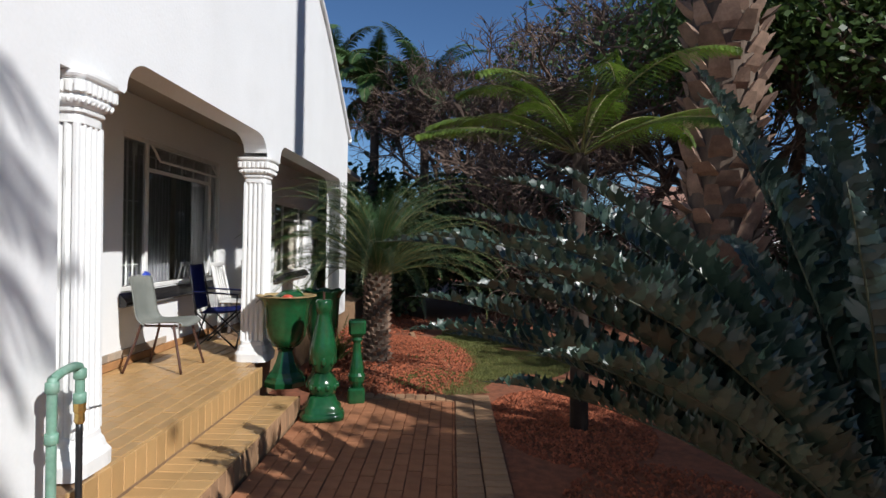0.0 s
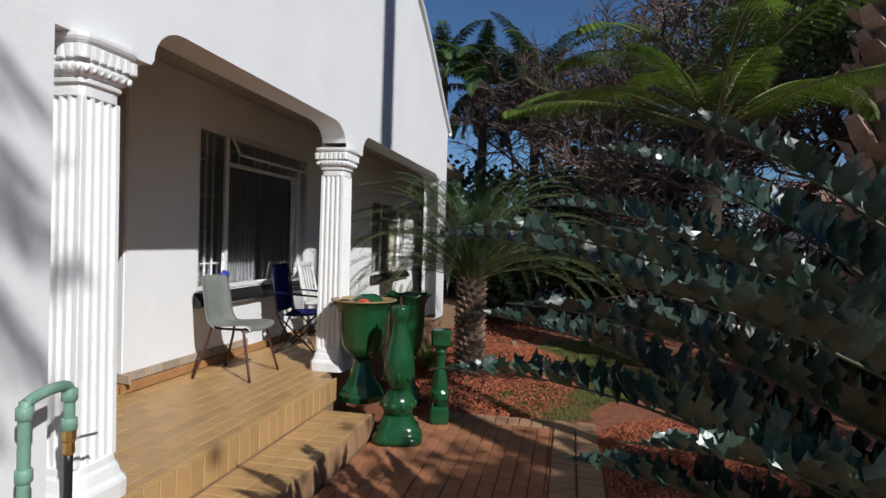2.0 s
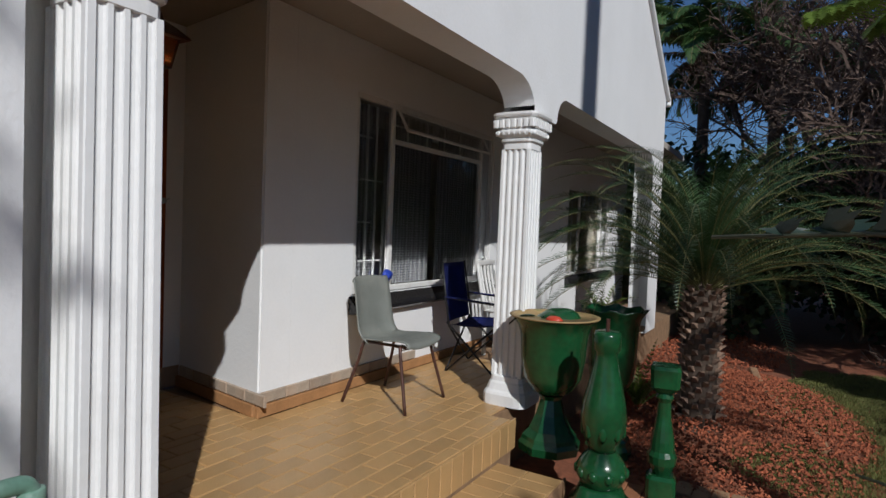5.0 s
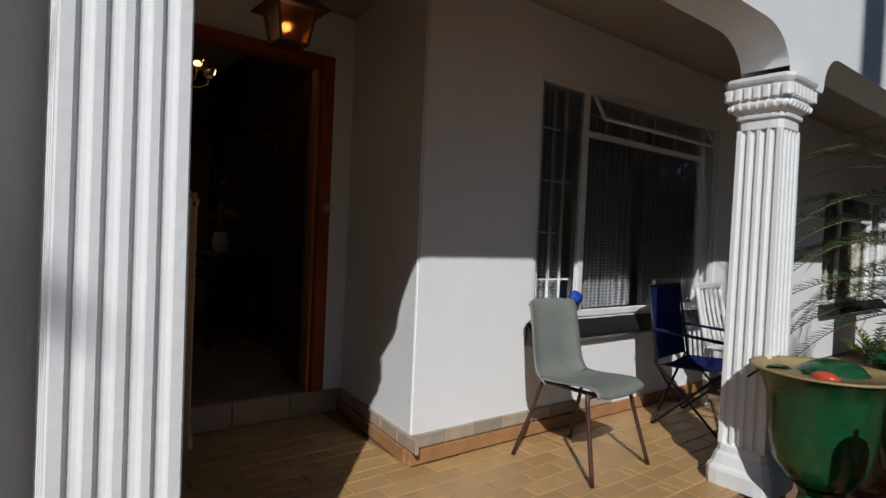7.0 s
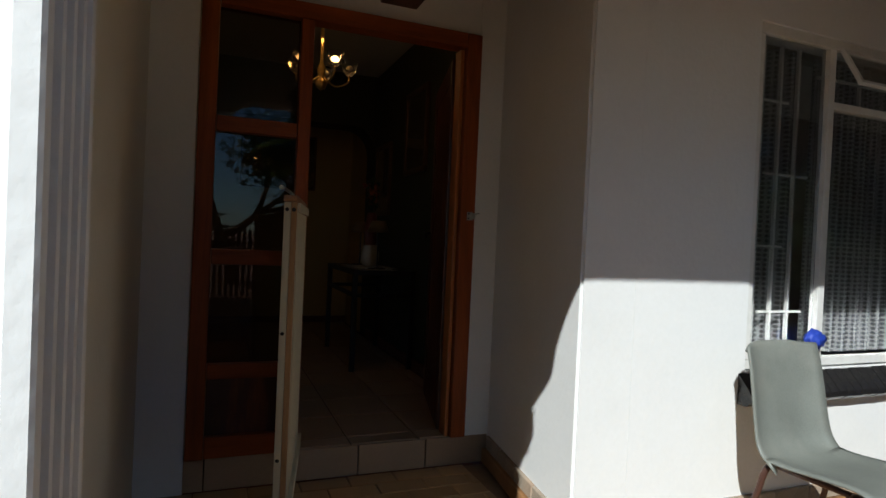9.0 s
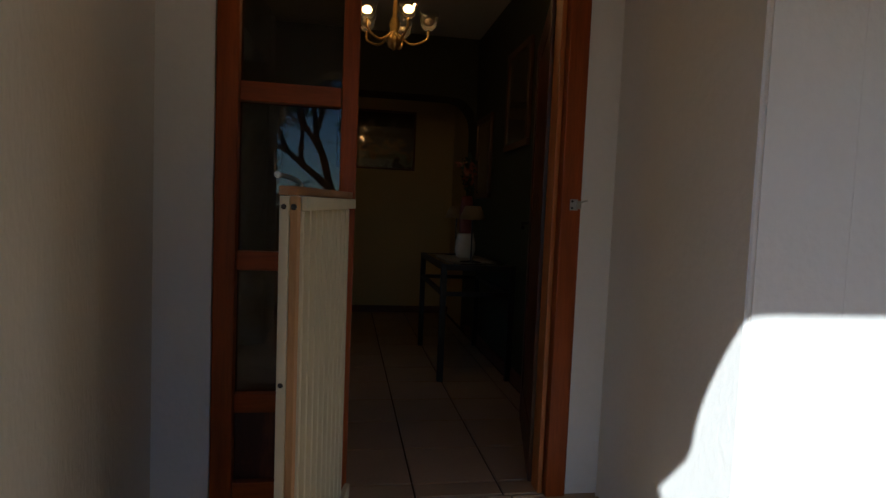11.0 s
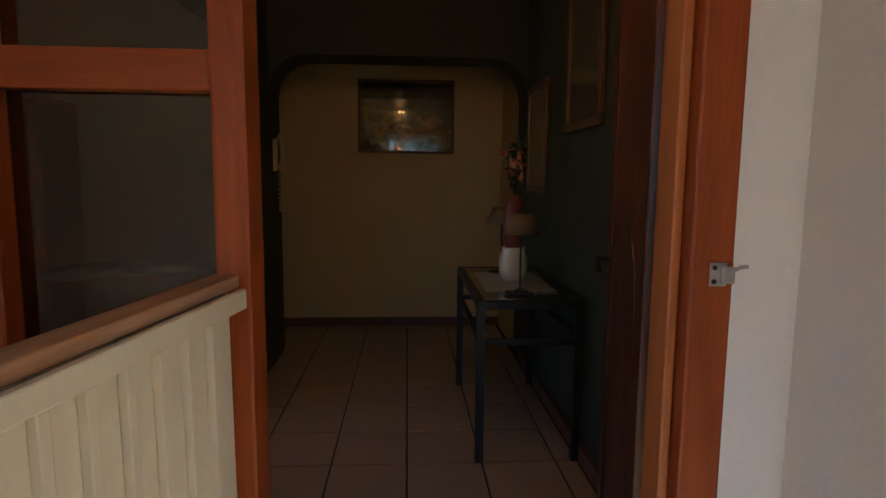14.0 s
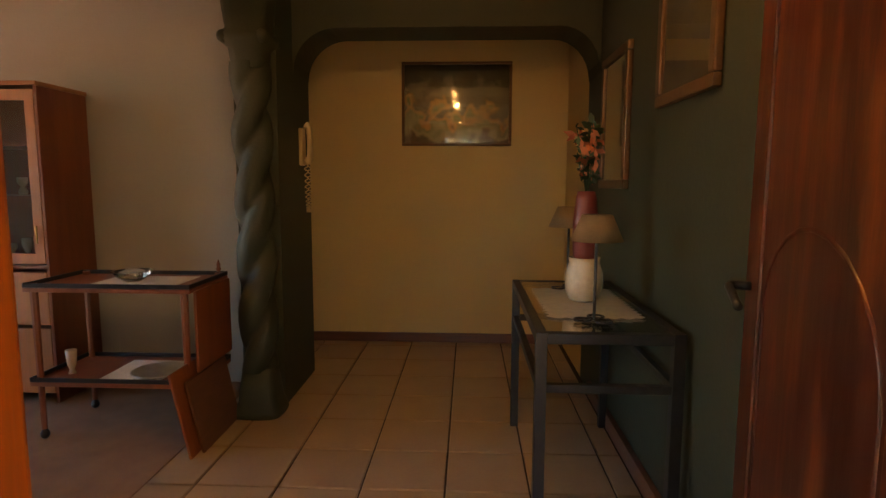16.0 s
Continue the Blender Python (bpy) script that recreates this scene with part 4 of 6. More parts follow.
# sunlit wall patch and spiky cycad shadow modelled as a board behind the column
board = thing("picture_board", "white board standing for a sunlit wall patch with a spiky cycad shadow", "picture", pose(-2.55, 9.0, 0.0, 0, -12, 12))
part("panel", boxes([(-0.01, 0.0, -0.3, 0.3, 0.0, 0.95)], 0.002), WHITE_METAL, board)
bm = bmesh.new()
for k in range(40):
    a = radians(k * 9)
    r0, r1 = 0.05, 0.2 + 0.03 * math.sin(k * 2.3)
    p0, p1 = Vector((0.003, r0 * math.cos(a), 0.5 + r0 * math.sin(a) * 1.3)), Vector((0.003, r1 * math.cos(a), 0.5 + r1 * math.sin(a) * 1.5))
    q = (p1 - p0).cross(Vector((1, 0, 0))).normalized() * 0.009
    bm.faces.new([bm.verts.new(v) for v in (p0 + q, p1, p0 - q)])
part("cycad_shadow", bm, BLACK_TILE, board, "dark feathery blades in the shape of the cycad shadow")

# blue cloth hung at the window
bm = bmesh.new()
bmesh.ops.create_icosphere(bm, subdivisions=3, radius=1.0)
for v in bm.verts:
    v.co = Vector((v.co.x * 0.03, v.co.y * 0.055, v.co.z * 0.045)) * (1 + 0.5 * noise.noise(v.co * 2.5))
rag = tagged(link("blue_rag", bm, mat("blue_plastic", (0.02, 0.05, 0.35), 0.5, 0.2, 9, 0.3, 40), None, "", True), "crumpled blue plastic rag tied to the window bars", "rag")
rag.location = (WX + 0.035, 6.44, 0.83)

# plinth course along the foot of the porch walls
plinth = tagged(new("baseboard_plinth"), "grey and brown stone plinth course along the porch wall", "plinth", "", "structure")


# ---- urns and balusters ----
def urn(m, label, r_rim, h, bowl_top, wavy):
    u = thing("garden_urn", label, "urn", m, "green garden urns")
    bm = bmesh.new()
    k = r_rim / 0.28
    prof = [(0.20 * k, 0.0), (0.205 * k, 0.05), (0.185 * k, 0.075), (0.18 * k, 0.10), (0.14 * k, 0.14), (0.095 * k, 0.24), (0.07 * k, 0.34), (0.085 * k, 0.37)]
    lathe(bm, [(r, z * h / 0.9) for r, z in prof], 8)
    part("pedestal", bm, GREEN_GLAZE, u, "eight-sided flared green pedestal")
    bm = bmesh.new()
    z0 = 0.37 * h / 0.9
    prof = [(0.06 * k, z0), (0.13 * k, z0 + 0.03), (0.185 * k, z0 + 0.12), (0.205 * k, z0 + 0.25), (0.215 * k, h - 0.12), (0.235 * k, h - 0.06), (0.275 * k, h - 0.012), (0.285 * k, h),
            (0.262 * k, h), (0.22 * k, h - 0.07), (0.19 * k, h - 0.18), (0.0, h - 0.2)]
    lathe(bm, prof, 36)
    if wavy:
        for v in bm.verts:
            r = math.hypot(v.co.x, v.co.y)
            if r > 0.2 * k and v.co.z > h - 0.05:
                a = math.atan2(v.co.y, v.co.x)
                v.co.z += 0.012 * math.sin(8 * a)
                v.co.x *= 1 + 0.03 * math.sin(8 * a)
                v.co.y *= 1 + 0.03 * math.sin(8 * a)
    part("bowl", bm, GREEN_GLAZE, u, "", True)
    if not wavy:
        bm = bmesh.new()
        lathe(bm, [(0.287 * k, h - 0.004), (0.289 * k, h + 0.004), (0.262 * k, h + 0.004), (0.222 * k, h - 0.066), (0.20 * k, h - 0.12), (0.205 * k, h - 0.12)], 36)
        part("rim", bm, URN_RIM, u, "worn bare yellowish rim", True)
    return u


big = urn(pose(-1.385, 6.36, STEP, 0, 0, 12), "large green painted concrete urn with a worn rim", 0.285, 0.885, 0, False)
urn(pose(-1.17, 7.02, GROUND, 0, 0, 0), "green painted urn with a wavy rim on the red soil", 0.235, 1.08, 0, True)
# broken pieces in the urn
bm = bmesh.new()
bmesh.ops.create_icosphere(bm, subdivisions=3, radius=1.0)
for v in bm.verts:
    v.co = Vector((v.co.x * 0.17, v.co.y * 0.15, max(v.co.z, -0.3) * 0.11)) * (1 + 0.12 * noise.noise(v.co * 1.5))
lid = tagged(link("ceramic_dome", bm, GREEN_GLAZE, None, "", True), "green glazed ceramic dome lying in the urn", "pottery")
lid.matrix_world = pose(-1.36, 6.37, STEP + 0.83, 8, -6, 20)
for k in range(3):
    bm = bmesh.new()
    pts = smooth_path([(0, 0, 0), (0.07, 0.02, 0.03), (0.14, 0.05, 0.02), (0.2, 0.06, -0.03)], 4)
    prev = None
    for i, p in enumerate(pts):
        w = 0.035 * math.sin(math.pi * (i + 0.6) / (len(pts) + 0.2)) + 0.003
        q = [bm.verts.new(p + Vector((0, -w, 0.012))), bm.verts.new(p), bm.verts.new(p + Vector((0, w, 0.012)))]
        if prev:
            for j in range(2):
                bm.faces.new((prev[j], prev[j + 1], q[j + 1], q[j]))
        prev = q
    bmesh.ops.solidify(bm, geom=bm.faces[:], thickness=0.008)
    lf = tagged(link("ceramic_leaf", bm, GREEN_GLAZE, None, "", True), "green ceramic leaf shard lying in the urn", "pottery", "ceramic shards")
    lf.matrix_world = pose(-1.44 + 0.03 * k, 6.27 + 0.06 * k, STEP + 0.85, 0, 0, 190 + 75 * k)
bm = bmesh.new()
bmesh.ops.create_icosphere(bm, subdivisions=2, radius=1.0)
for v in bm.verts:
    v.co = Vector((v.co.x * 0.06, v.co.y * 0.045, v.co.z * 0.03)) * (1 + 0.25 * noise.noise(v.co * 3))
sh = tagged(link("red_shard", bm, RED_CERAMIC, None, "", True), "red ceramic flower shard in the urn", "pottery")
sh.matrix_world = pose(-1.33, 6.21, STEP + 0.878)


def baluster(m, label, h, k, slim):
    b = thing("baluster", label, "baluster", m, "green balusters")
    bm = bmesh.new()
    if not slim:
        lathe(bm, [(0.20 * k, 0.0), (0.205 * k, 0.04), (0.185 * k, 0.06), (0.168 * k, 0.075), (0.172 * k, 0.105), (0.145 * k, 0.13), (0.118 * k, 0.20), (0.10 * k, 0.21)], 32, None, 0.75)
        part("foot", bm, GREEN_GLAZE, b, "stepped green foot", True)
        bm = bmesh.new()
        lathe(bm, [(0.10 * k, 0.205), (0.115 * k, 0.22), (0.138 * k, 0.27), (0.142 * k, 0.31), (0.118 * k, 0.355), (0.080 * k, 0.40), (0.072 * k, 0.41)], 24)
        collar = part("collar", bm, GREEN_GLAZE, b, "green turned collar", True)
        for i in range(10):
            bm = bmesh.new()
            q = bmesh.ops.create_icosphere(bm, subdivisions=1, radius=1.0)
            a = 2 * math.pi * i / 10
            bmesh.ops.transform(bm, matrix=Matrix.Translation((0.135 * k * math.cos(a), 0.135 * k * math.sin(a), 0.29)) @ pose(0, 0, 0, 0, 0, math.degrees(a)) @ Matrix.Diagonal((0.02, 0.03, 0.035, 1)), verts=q["verts"])
            part("leaf_relief", bm, GREEN_GLAZE, collar, "", True)
        bm = bmesh.new()
        lathe(bm, [(0.072 * k, 0.40), (0.080 * k, 0.43), (0.10 * k, 0.47), (0.120 * k, 0.53), (0.126 * k, 0.60), (0.116 * k, 0.68), (0.094 * k, 0.78), (0.074 * k, 0.87), (0.062 * k, 0.94), (0.064 * k, 0.965), (0.076 * k, 0.98), (0.079 * k, h - 0.02), (0.068 * k, h), (0.0, h)], 28)
        shaft = part("shaft", bm, GREEN_GLAZE, b, "bottle-shaped green shaft", True)
        for i in range(8):
            a = 2 * math.pi * i / 8
            bm = bmesh.new()
            q = bmesh.ops.create_icosphere(bm, subdivisions=1, radius=1.0)
            bmesh.ops.transform(bm, matrix=Matrix.Translation((0.113 * k * math.cos(a), 0.113 * k * math.sin(a), 0.53)) @ pose(0, 0, 0, 0, 0, math.degrees(a)) @ Matrix.Diagonal((0.014, 0.026, 0.06, 1)), verts=q["verts"])
            part("leaf_relief", bm, GREEN_GLAZE, shaft, "", True)
        bm = bmesh.new()
        tube(bm, [(0, 0, h - 0.02), (0, 0, h + 0.07)], 0.011, 8)
        part("dowel", bm, BROWN_STEEL, b, "rusty steel dowel")
    else:
        lathe(bm, [(0.085, 0.0), (0.09, 0.03), (0.088, 0.13), (0.07, 0.15)], 24, None, 1.0)
        part("foot", bm, GREEN_GLAZE, b, "square green foot")
        bm = bmesh.new()
        lathe(bm, [(0.05, 0.15), (0.085, 0.22), (0.09, 0.27), (0.075, 0.30), (0.07, 0.36), (0.045, 0.5), (0.04, 0.6), (0.055, 0.63), (0.045, 0.66)], 16)
        part("shaft", bm, GREEN_GLAZE, b, "", False)
        bm = bmesh.new()
        lathe(bm, [(0.05, 0.66), (0.085, 0.70), (0.09, h - 0.02), (0.08, h), (0.0, h)], 24, None, 1.0)
        part("capital", bm, GREEN_GLAZE, b, "square green top")
    return b


baluster(pose(-0.93, 5.98, GROUND, 0, 0, 15), "large bottle-shaped green concrete baluster on the path", 1.08, 1.0, False)
baluster(pose(-0.70, 6.50, GROUND, 0, 0, 10), "slim green concrete baluster standing on the path", 0.83, 1.0, True)

# ---- tap ----
tap = thing("garden_tap", "green painted standpipe with bent top, tap and black hose", "tap", pose(-1.50, 3.17, GROUND))
bm = bmesh.new()
tube(bm, smooth_path([(0, 0, 0), (0, 0, 0.5), (0, 0, 0.96), (0, 0.01, 0.985), (0, 0.03, 1.0), (0, 0.1, 1.015), (0, 0.165, 1.015), (0, 0.185, 1.0), (0, 0.19, 0.97), (0, 0.19, 0.86)], 4), 0.021, 10)
part("pipe", bm, PIPE, tap, "", True)
for z, y, ax in ((0.955, 0, 0), (0.73, 0, 0), (0.975, 0.19, 0), (0.86, 0.19, 0)):
    bm = bmesh.new()
    lathe(bm, [(0.024, -0.025), (0.029, -0.022), (0.029, 0.022), (0.024, 0.025)], 10, Matrix.Translation((0, y, z)))
    part("coupling", bm, PIPE, tap, "", True)
bm = bmesh.new()
lathe(bm, [(0.018, 0.74), (0.024, 0.75), (0.022, 0.79), (0.027, 0.80), (0.027, 0.84)], 8, Matrix.Translation((0, 0.19, 0)))
part("tap_body", bm, BRASS, tap, "tarnished brass tap body")
bm = bmesh.new()
tube(bm, [(0.0, 0.19, 0.80), (0.03, 0.21, 0.805), (0.045, 0.28, 0.80)], 0.006, 6)
part("tap_lever", bm, STEEL, tap, "steel lever")
bm = bmesh.new()
tube(bm, smooth_path([(0, 0.19, 0.75), (0, 0.19, 0.5), (0.005, 0.185, 0.25), (0.01, 0.18, 0.02), (0.06, 0.10, 0.015), (0.1, -0.3, 0.015)], 6), 0.016, 8)
part("hose", bm, RUBBER, tap, "black hose", True)

# ---- porch lantern ----
lan = thing("porch_lantern", "hanging copper lantern with amber glass and an added bulb glow", "lantern", pose(-2.80, 4.428, 1.972))
bm = bmesh.new()
lathe(bm, [(0.172, 0.135), (0.176, 0.140), (0.165, 0.150), (0.10, 0.195), (0.045, 0.225), (0.035, 0.26), (0.012, 0.27)], 4)
part("roof", bm, BROWN_STEEL, lan, "flared dark metal roof")
bm = bmesh.new()
for i in range(4):
    a = math.pi / 2 * i + math.pi / 4
    tube(bm, [(0.082 * math.cos(a), 0.082 * math.sin(a), 0.0), (0.118 * math.cos(a), 0.118 * math.sin(a), 0.142)], 0.006, 6)
lathe(bm, [(0.086, -0.008), (0.088, 0.0), (0.080, 0.006)], 4)
part("cage", bm, BROWN_STEEL, lan, "dark metal cage")
for i in range(4):
    bm = bmesh.new()
    a0, a1 = math.pi / 2 * i + math.pi / 4, math.pi / 2 * (i + 1) + math.pi / 4
    c = [(0.079, a0, 0.006), (0.079, a1, 0.006), (0.114, a1, 0.137), (0.114, a0, 0.137)]
    bm.faces.new([bm.verts.new((r * math.cos(a), r * math.sin(a), z)) for r, a, z in c])
    bmesh.ops.solidify(bm, geom=bm.faces[:], thickness=0.003)
    g = part("pane", bm, AMBER, lan, "amber glass pane")
    g.visible_shadow = False
# the glow is added; the lantern itself hangs unlit
bm = bmesh.new()
bmesh.ops.create_icosphere(bm, subdivisions=2, radius=0.02, matrix=Matrix.Translation((0, 0, 0.075)))
part("bulb", bm, BULB, lan, "bulb with an added glow", True)
bm = bmesh.new()
tube(bm, [(0, 0, 0.26), (0, 0, 0.632)], 0.007, 6)
part("hanger", bm, BROWN_STEEL, lan)

# plinth stones
k = 0
for y0 in np.arange(5.2, 6.9, 0.215):
    me = meshes.setdefault("plinth_stone", plate("stone", 0.07, 0.208, 0.02, 0.004))
    piece("stone", me, PLINTH, plinth, Matrix.Translation((WX + 0.018, float(y0) + 0.105, 0.116)) @ pose(0, 0, 0, 0, 90, 0))
for x0 in np.arange(-3.80, -2.9, 0.215):
    piece("stone", meshes["plinth_stone"], PLINTH, plinth, Matrix.Translation((float(x0) + 0.06, 5.335 - (float(x0) + 0.06 + 3.872) * 0.139 - 0.018, 0.116)) @ pose(0, 0, 0, 0, 0, -7.9) @ pose(0, 0, 0, 90, 0, 0) @ pose(0, 0, 0, 0, 0, 90))
PM = mat("ochre_mortar", (0.36, 0.18, 0.07), 0.85, 0.2, 8, 0.4, 60)
structure("baseboard", boxes([(WX + 0.001, WX + 0.030, 5.17, 8.5, 0.0, 0.075)], 0.006), PM, "ochre stained mortar fillet at the foot of the wall", "baseboard")
structure("baseboard_return", box(bmesh.new(), 0, 1.0, -0.030, -0.001, 0, 0.075, 0.006, pose(-3.872, 5.335, 0, 0, 0, -7.9)), PM, "ochre stained mortar fillet beside the door", "baseboard")


# ---- hall and living room things ----
def picture(name, label, y0, y1, z0, z1, m, art, border=0.045):
    """A framed picture in the local y-z plane, facing +x."""
    p = thing(name, label, "picture", m)
    for r in [(0, 0.03, y0, y1, z1 - border, z1), (0, 0.03, y0, y1, z0, z0 + border), (0, 0.03, y0, y0 + border, z0 + border + 0.001, z1 - border - 0.001), (0, 0.03, y1 - border, y1, z0 + border + 0.001, z1 - border - 0.001)]:
        part("frame", boxes([r], 0.008), GILT, p)
    part("canvas", boxes([(0.004, 0.012, y0 + border, y1 - border, z0 + border, z1 - border)]), art, p, "dim picture surface")
    g = part("glazing", boxes([(0.016, 0.018, y0 + border, y1 - border, z0 + border, z1 - border)]), PICTURE_GLASS, p)
    g.visible_shadow = False
    return p


picture("framed_painting", "dark landscape painting in a thin gilt frame under glass", 4.14, 5.0, 1.742, 2.385, pose(-8.118, 0, 0), CANVAS_LAND, 0.022)
picture("framed_print", "tall pale print in a beaded gilt frame on the green wall", 5.33, 5.89, 1.756, 2.46, pose(0, RW - 0.002, 0, 0, 0, -90) @ Matrix.Translation((0, -11.22, 0)), CANVAS_PALE)
picture("framed_print", "narrow pale print in a gilt frame beside the archway", 6.32, 6.85, 1.43, 2.13, pose(0, RW - 0.002, 0, 0, 0, -90) @ Matrix.Translation((0, -13.17, 0)), CANVAS_PALE)

# console table
tb = thing("console_table", "black steel console table with a glass top against the green wall", "table", pose(-5.98, 5.16, HALL))
tw, td, th = 0.525, 0.235, 0.795
for sx in (-1, 1):
    for sy in (-1, 1):
        part("leg", boxes([(sx * tw - 0.02, sx * tw + 0.02, sy * td - 0.02, sy * td + 0.02, 0, th)], 0.003), BLACK_STEEL, tb)
for sy in (-1, 1):
    part("rail", boxes([(-tw + 0.021, tw - 0.021, sy * td - 0.018, sy * td + 0.018, th - 0.04, th - 0.002)], 0.003), BLACK_STEEL, tb)
    part("stretcher", boxes([(-tw + 0.021, tw - 0.021, sy * td - 0.014, sy * td + 0.014, th - 0.215, th - 0.185)], 0.003), BLACK_STEEL, tb)
for sx in (-1, 1):
    part("rail", boxes([(sx * tw - 0.018, sx * tw + 0.018, -td + 0.021, td - 0.021, th - 0.04, th - 0.002)], 0.003), BLACK_STEEL, tb)
    part("stretcher", boxes([(sx * tw - 0.014, sx * tw + 0.014, -td + 0.021, td - 0.021, th - 0.215, th - 0.185)], 0.003), BLACK_STEEL, tb)
part("tabletop", boxes([(-tw + 0.019, tw - 0.019, -td + 0.019, td - 0.019, th - 0.014, th - 0.004)], 0.002), SMOKE_GLASS, tb, "tinted glass top")
TT = HALL + th

bm = bmesh.new()
L, W, n = 0.30, 0.17, 26
ring = []
for a, b, k in (((-L, -W), (L, -W), n), ((L, -W), (L, W), n // 2), ((L, W), (-L, W), n), ((-L, W), (-L, -W), n // 2)):
    for i in range(k):
        x, y = a[0] + (b[0] - a[0]) * i / k, a[1] + (b[1] - a[1]) * i / k
        o = 0.02 if i % 2 else 0.0
        ring.append(bm.verts.new((x + math.copysign(o, x) * (abs(abs(x) - L) < 1e-6), y + math.copysign(o, y) * (abs(abs(y) - W) < 1e-6), 0.0)))
c = bm.verts.new((0, 0, 0.001))
for a, b in zip(ring, ring[1:] + ring[:1]):
    bm.faces.new((a, b, c))
bmesh.ops.solidify(bm, geom=bm.faces[:], thickness=0.002)
dl = tagged(link("doily", bm, CLOTH_WHITE, None, ""), "white crocheted runner with scalloped edge on the table", "doily")
dl.location = (-5.96, 5.16, TT + 0.0025)

bm = bmesh.new()
lathe(bm, [(0.05, 0.0), (0.066, 0.012), (0.080, 0.06), (0.080, 0.12), (0.064, 0.168), (0.068, 0.188), (0.060, 0.188), (0.054, 0.15), (0.0, 0.14)], 24)
bo = thing("flower_vase", "cream ceramic vase with dried flowers on the runner", "vase", pose(-5.98, 5.17, TT + 0.005))
part("vase", bm, CERAMIC, bo, "cream glazed vase with a brown stain", True)
bm = bmesh.new()
lathe(bm, [(0.04, 0.14), (0.052, 0.22), (0.054, 0.34), (0.044, 0.44), (0.036, 0.47), (0.0, 0.47)], 16)
part("wrap", bm, MAROON, bo, "maroon paper wrap", True)
rng = random.Random(4)
bm = bmesh.new()
bml = bmesh.new()
for i in range(22):
    a, e = rng.uniform(0, 6.28), rng.uniform(0.05, 0.5)
    ln = rng.uniform(0.12, 0.34)
    top = Vector((math.cos(a) * math.sin(e) * ln * 0.8, math.sin(a) * math.sin(e) * ln * 0.45, 0.44 + ln * math.cos(e)))
    tube(bml, [(0, 0, 0.44), top * 0.5 + Vector((0, 0, 0.24)), top], 0.0022, 4)
    for k in range(9):
        d = Vector((rng.gauss(0, 1), rng.gauss(0, 1), rng.gauss(0, 1))).normalized()
        s = rng.uniform(0.016, 0.034)
        q = d.orthogonal().normalized() * s
        p = top - (top - Vector((0, 0, 0.44))) * rng.uniform(0, 0.35)
        tgt = bm if (i % 2 == 0 and k < 6) else bml
        tgt.faces.new([tgt.verts.new(v) for v in (p, p + d * s + q * 0.5, p + d * s * 2, p + d * s - q * 0.5)])
part("blossoms", bm, BLOSSOM, bo, "dried pink and orange blossoms")
part("foliage", bml, HEDGE_LEAF, bo, "dark dried foliage")


def table_lamp(x, y, label, k):
    l = thing("table_lamp", label, "lamp", pose(x, y, TT + 0.001), "console table lamps")
    bm = bmesh.new()
    for a in range(3):
        c = radians(120 * a + 40)
        pts = [(0.045 * math.cos(c) + 0.03 * math.cos(t), 0.045 * math.sin(c) + 0.03 * math.sin(t), 0.006) for t in np.linspace(0, 6.28, 14)]
        tube(bm, pts, 0.0045, 6)
    part("base", bm, BLACK_STEEL, l, "black wire ring base", True)
    bm = bmesh.new()
    tube(bm, [(0, 0, 0.003), (0, 0, 0.33 * k)], 0.006, 8)
    part("stem", bm, BLACK_STEEL, l)
    bm = bmesh.new()
    lathe(bm, [(0.096, 0.30 * k), (0.055, 0.30 * k + 0.095)], 28)
    for f in [f for f in bm.faces if abs(f.normal.z) > 0.98]:
        bmesh.ops.delete(bm, geom=[f], context="FACES_ONLY")
    bmesh.ops.solidify(bm, geom=bm.faces[:], thickness=0.002)
    part("shade", bm, SHADE, l, "pleated parchment shade", True)
    return l


table_lamp(-5.62, 5.14, "small table lamp with a pale conical shade and wire base", 1.0)
table_lamp(-6.27, 5.15, "small table lamp with a pale conical shade behind the vase", 1.0)

# wall telephone
ph = thing("wall_telephone", "ivory wall intercom telephone with coiled cord on the green pier", "telephone", pose(-7.12, 3.613, 1.46))
part("wall_plate", boxes([(-0.04, 0.04, 0.0, 0.025, 0.10, 0.33)], 0.008), IVORY, ph)
bm = bmesh.new()
tube(bm, smooth_path([(0.0, 0.035, 0.12), (0.0, 0.055, 0.14), (0.0, 0.062, 0.23), (0.0, 0.055, 0.33), (0.0, 0.035, 0.35)], 4), [0.02] * 2 + [0.024] * 3 + [0.018] * 9 + [0.024] * 3, 10)
part("handset", bm, IVORY, ph, "", True)
bm = bmesh.new()
pts = []
for i in range(150):
    t = i / 149
    a = 2 * math.pi * 24 * t
    c = Vector((0.035 * math.cos(math.pi * t), 0.045, 0.11 - 0.30 * math.sin(math.pi * t)))
    pts.append(c + Vector((0.011 * math.cos(a), 0.011 * math.sin(a), 0)))
tube(bm, pts, 0.0038, 5)
part("cord", bm, IVORY, ph, "coiled ivory cord", True)

# twisted column
tc = thing("twisted_column", "dark green twisted plaster column with a moulded capital", "column", pose(-6.62, 3.50, HALL))
bm = bmesh.new()
prev = None
NZ, NA = 90, 20
for i in range(NZ + 1):
    z = 0.25 + 1.68 * i / NZ
    row = []
    for k in range(NA):
        a = 2 * math.pi * k / NA
        r = 0.056 + 0.054 * abs(math.cos(a - math.pi * z * 3.0)) ** 0.7 + 0.010 * noise.noise(Vector((a, z * 6, 0)))
        row.append(bm.verts.new((r * math.cos(a), r * math.sin(a), z)))
    if prev:
        for k in range(NA):
            bm.faces.new((prev[k], prev[(k + 1) % NA], row[(k + 1) % NA], row[k]))
    prev = row
part("shaft", bm, GREEN_WALL, tc, "spiral twisted shaft", True)
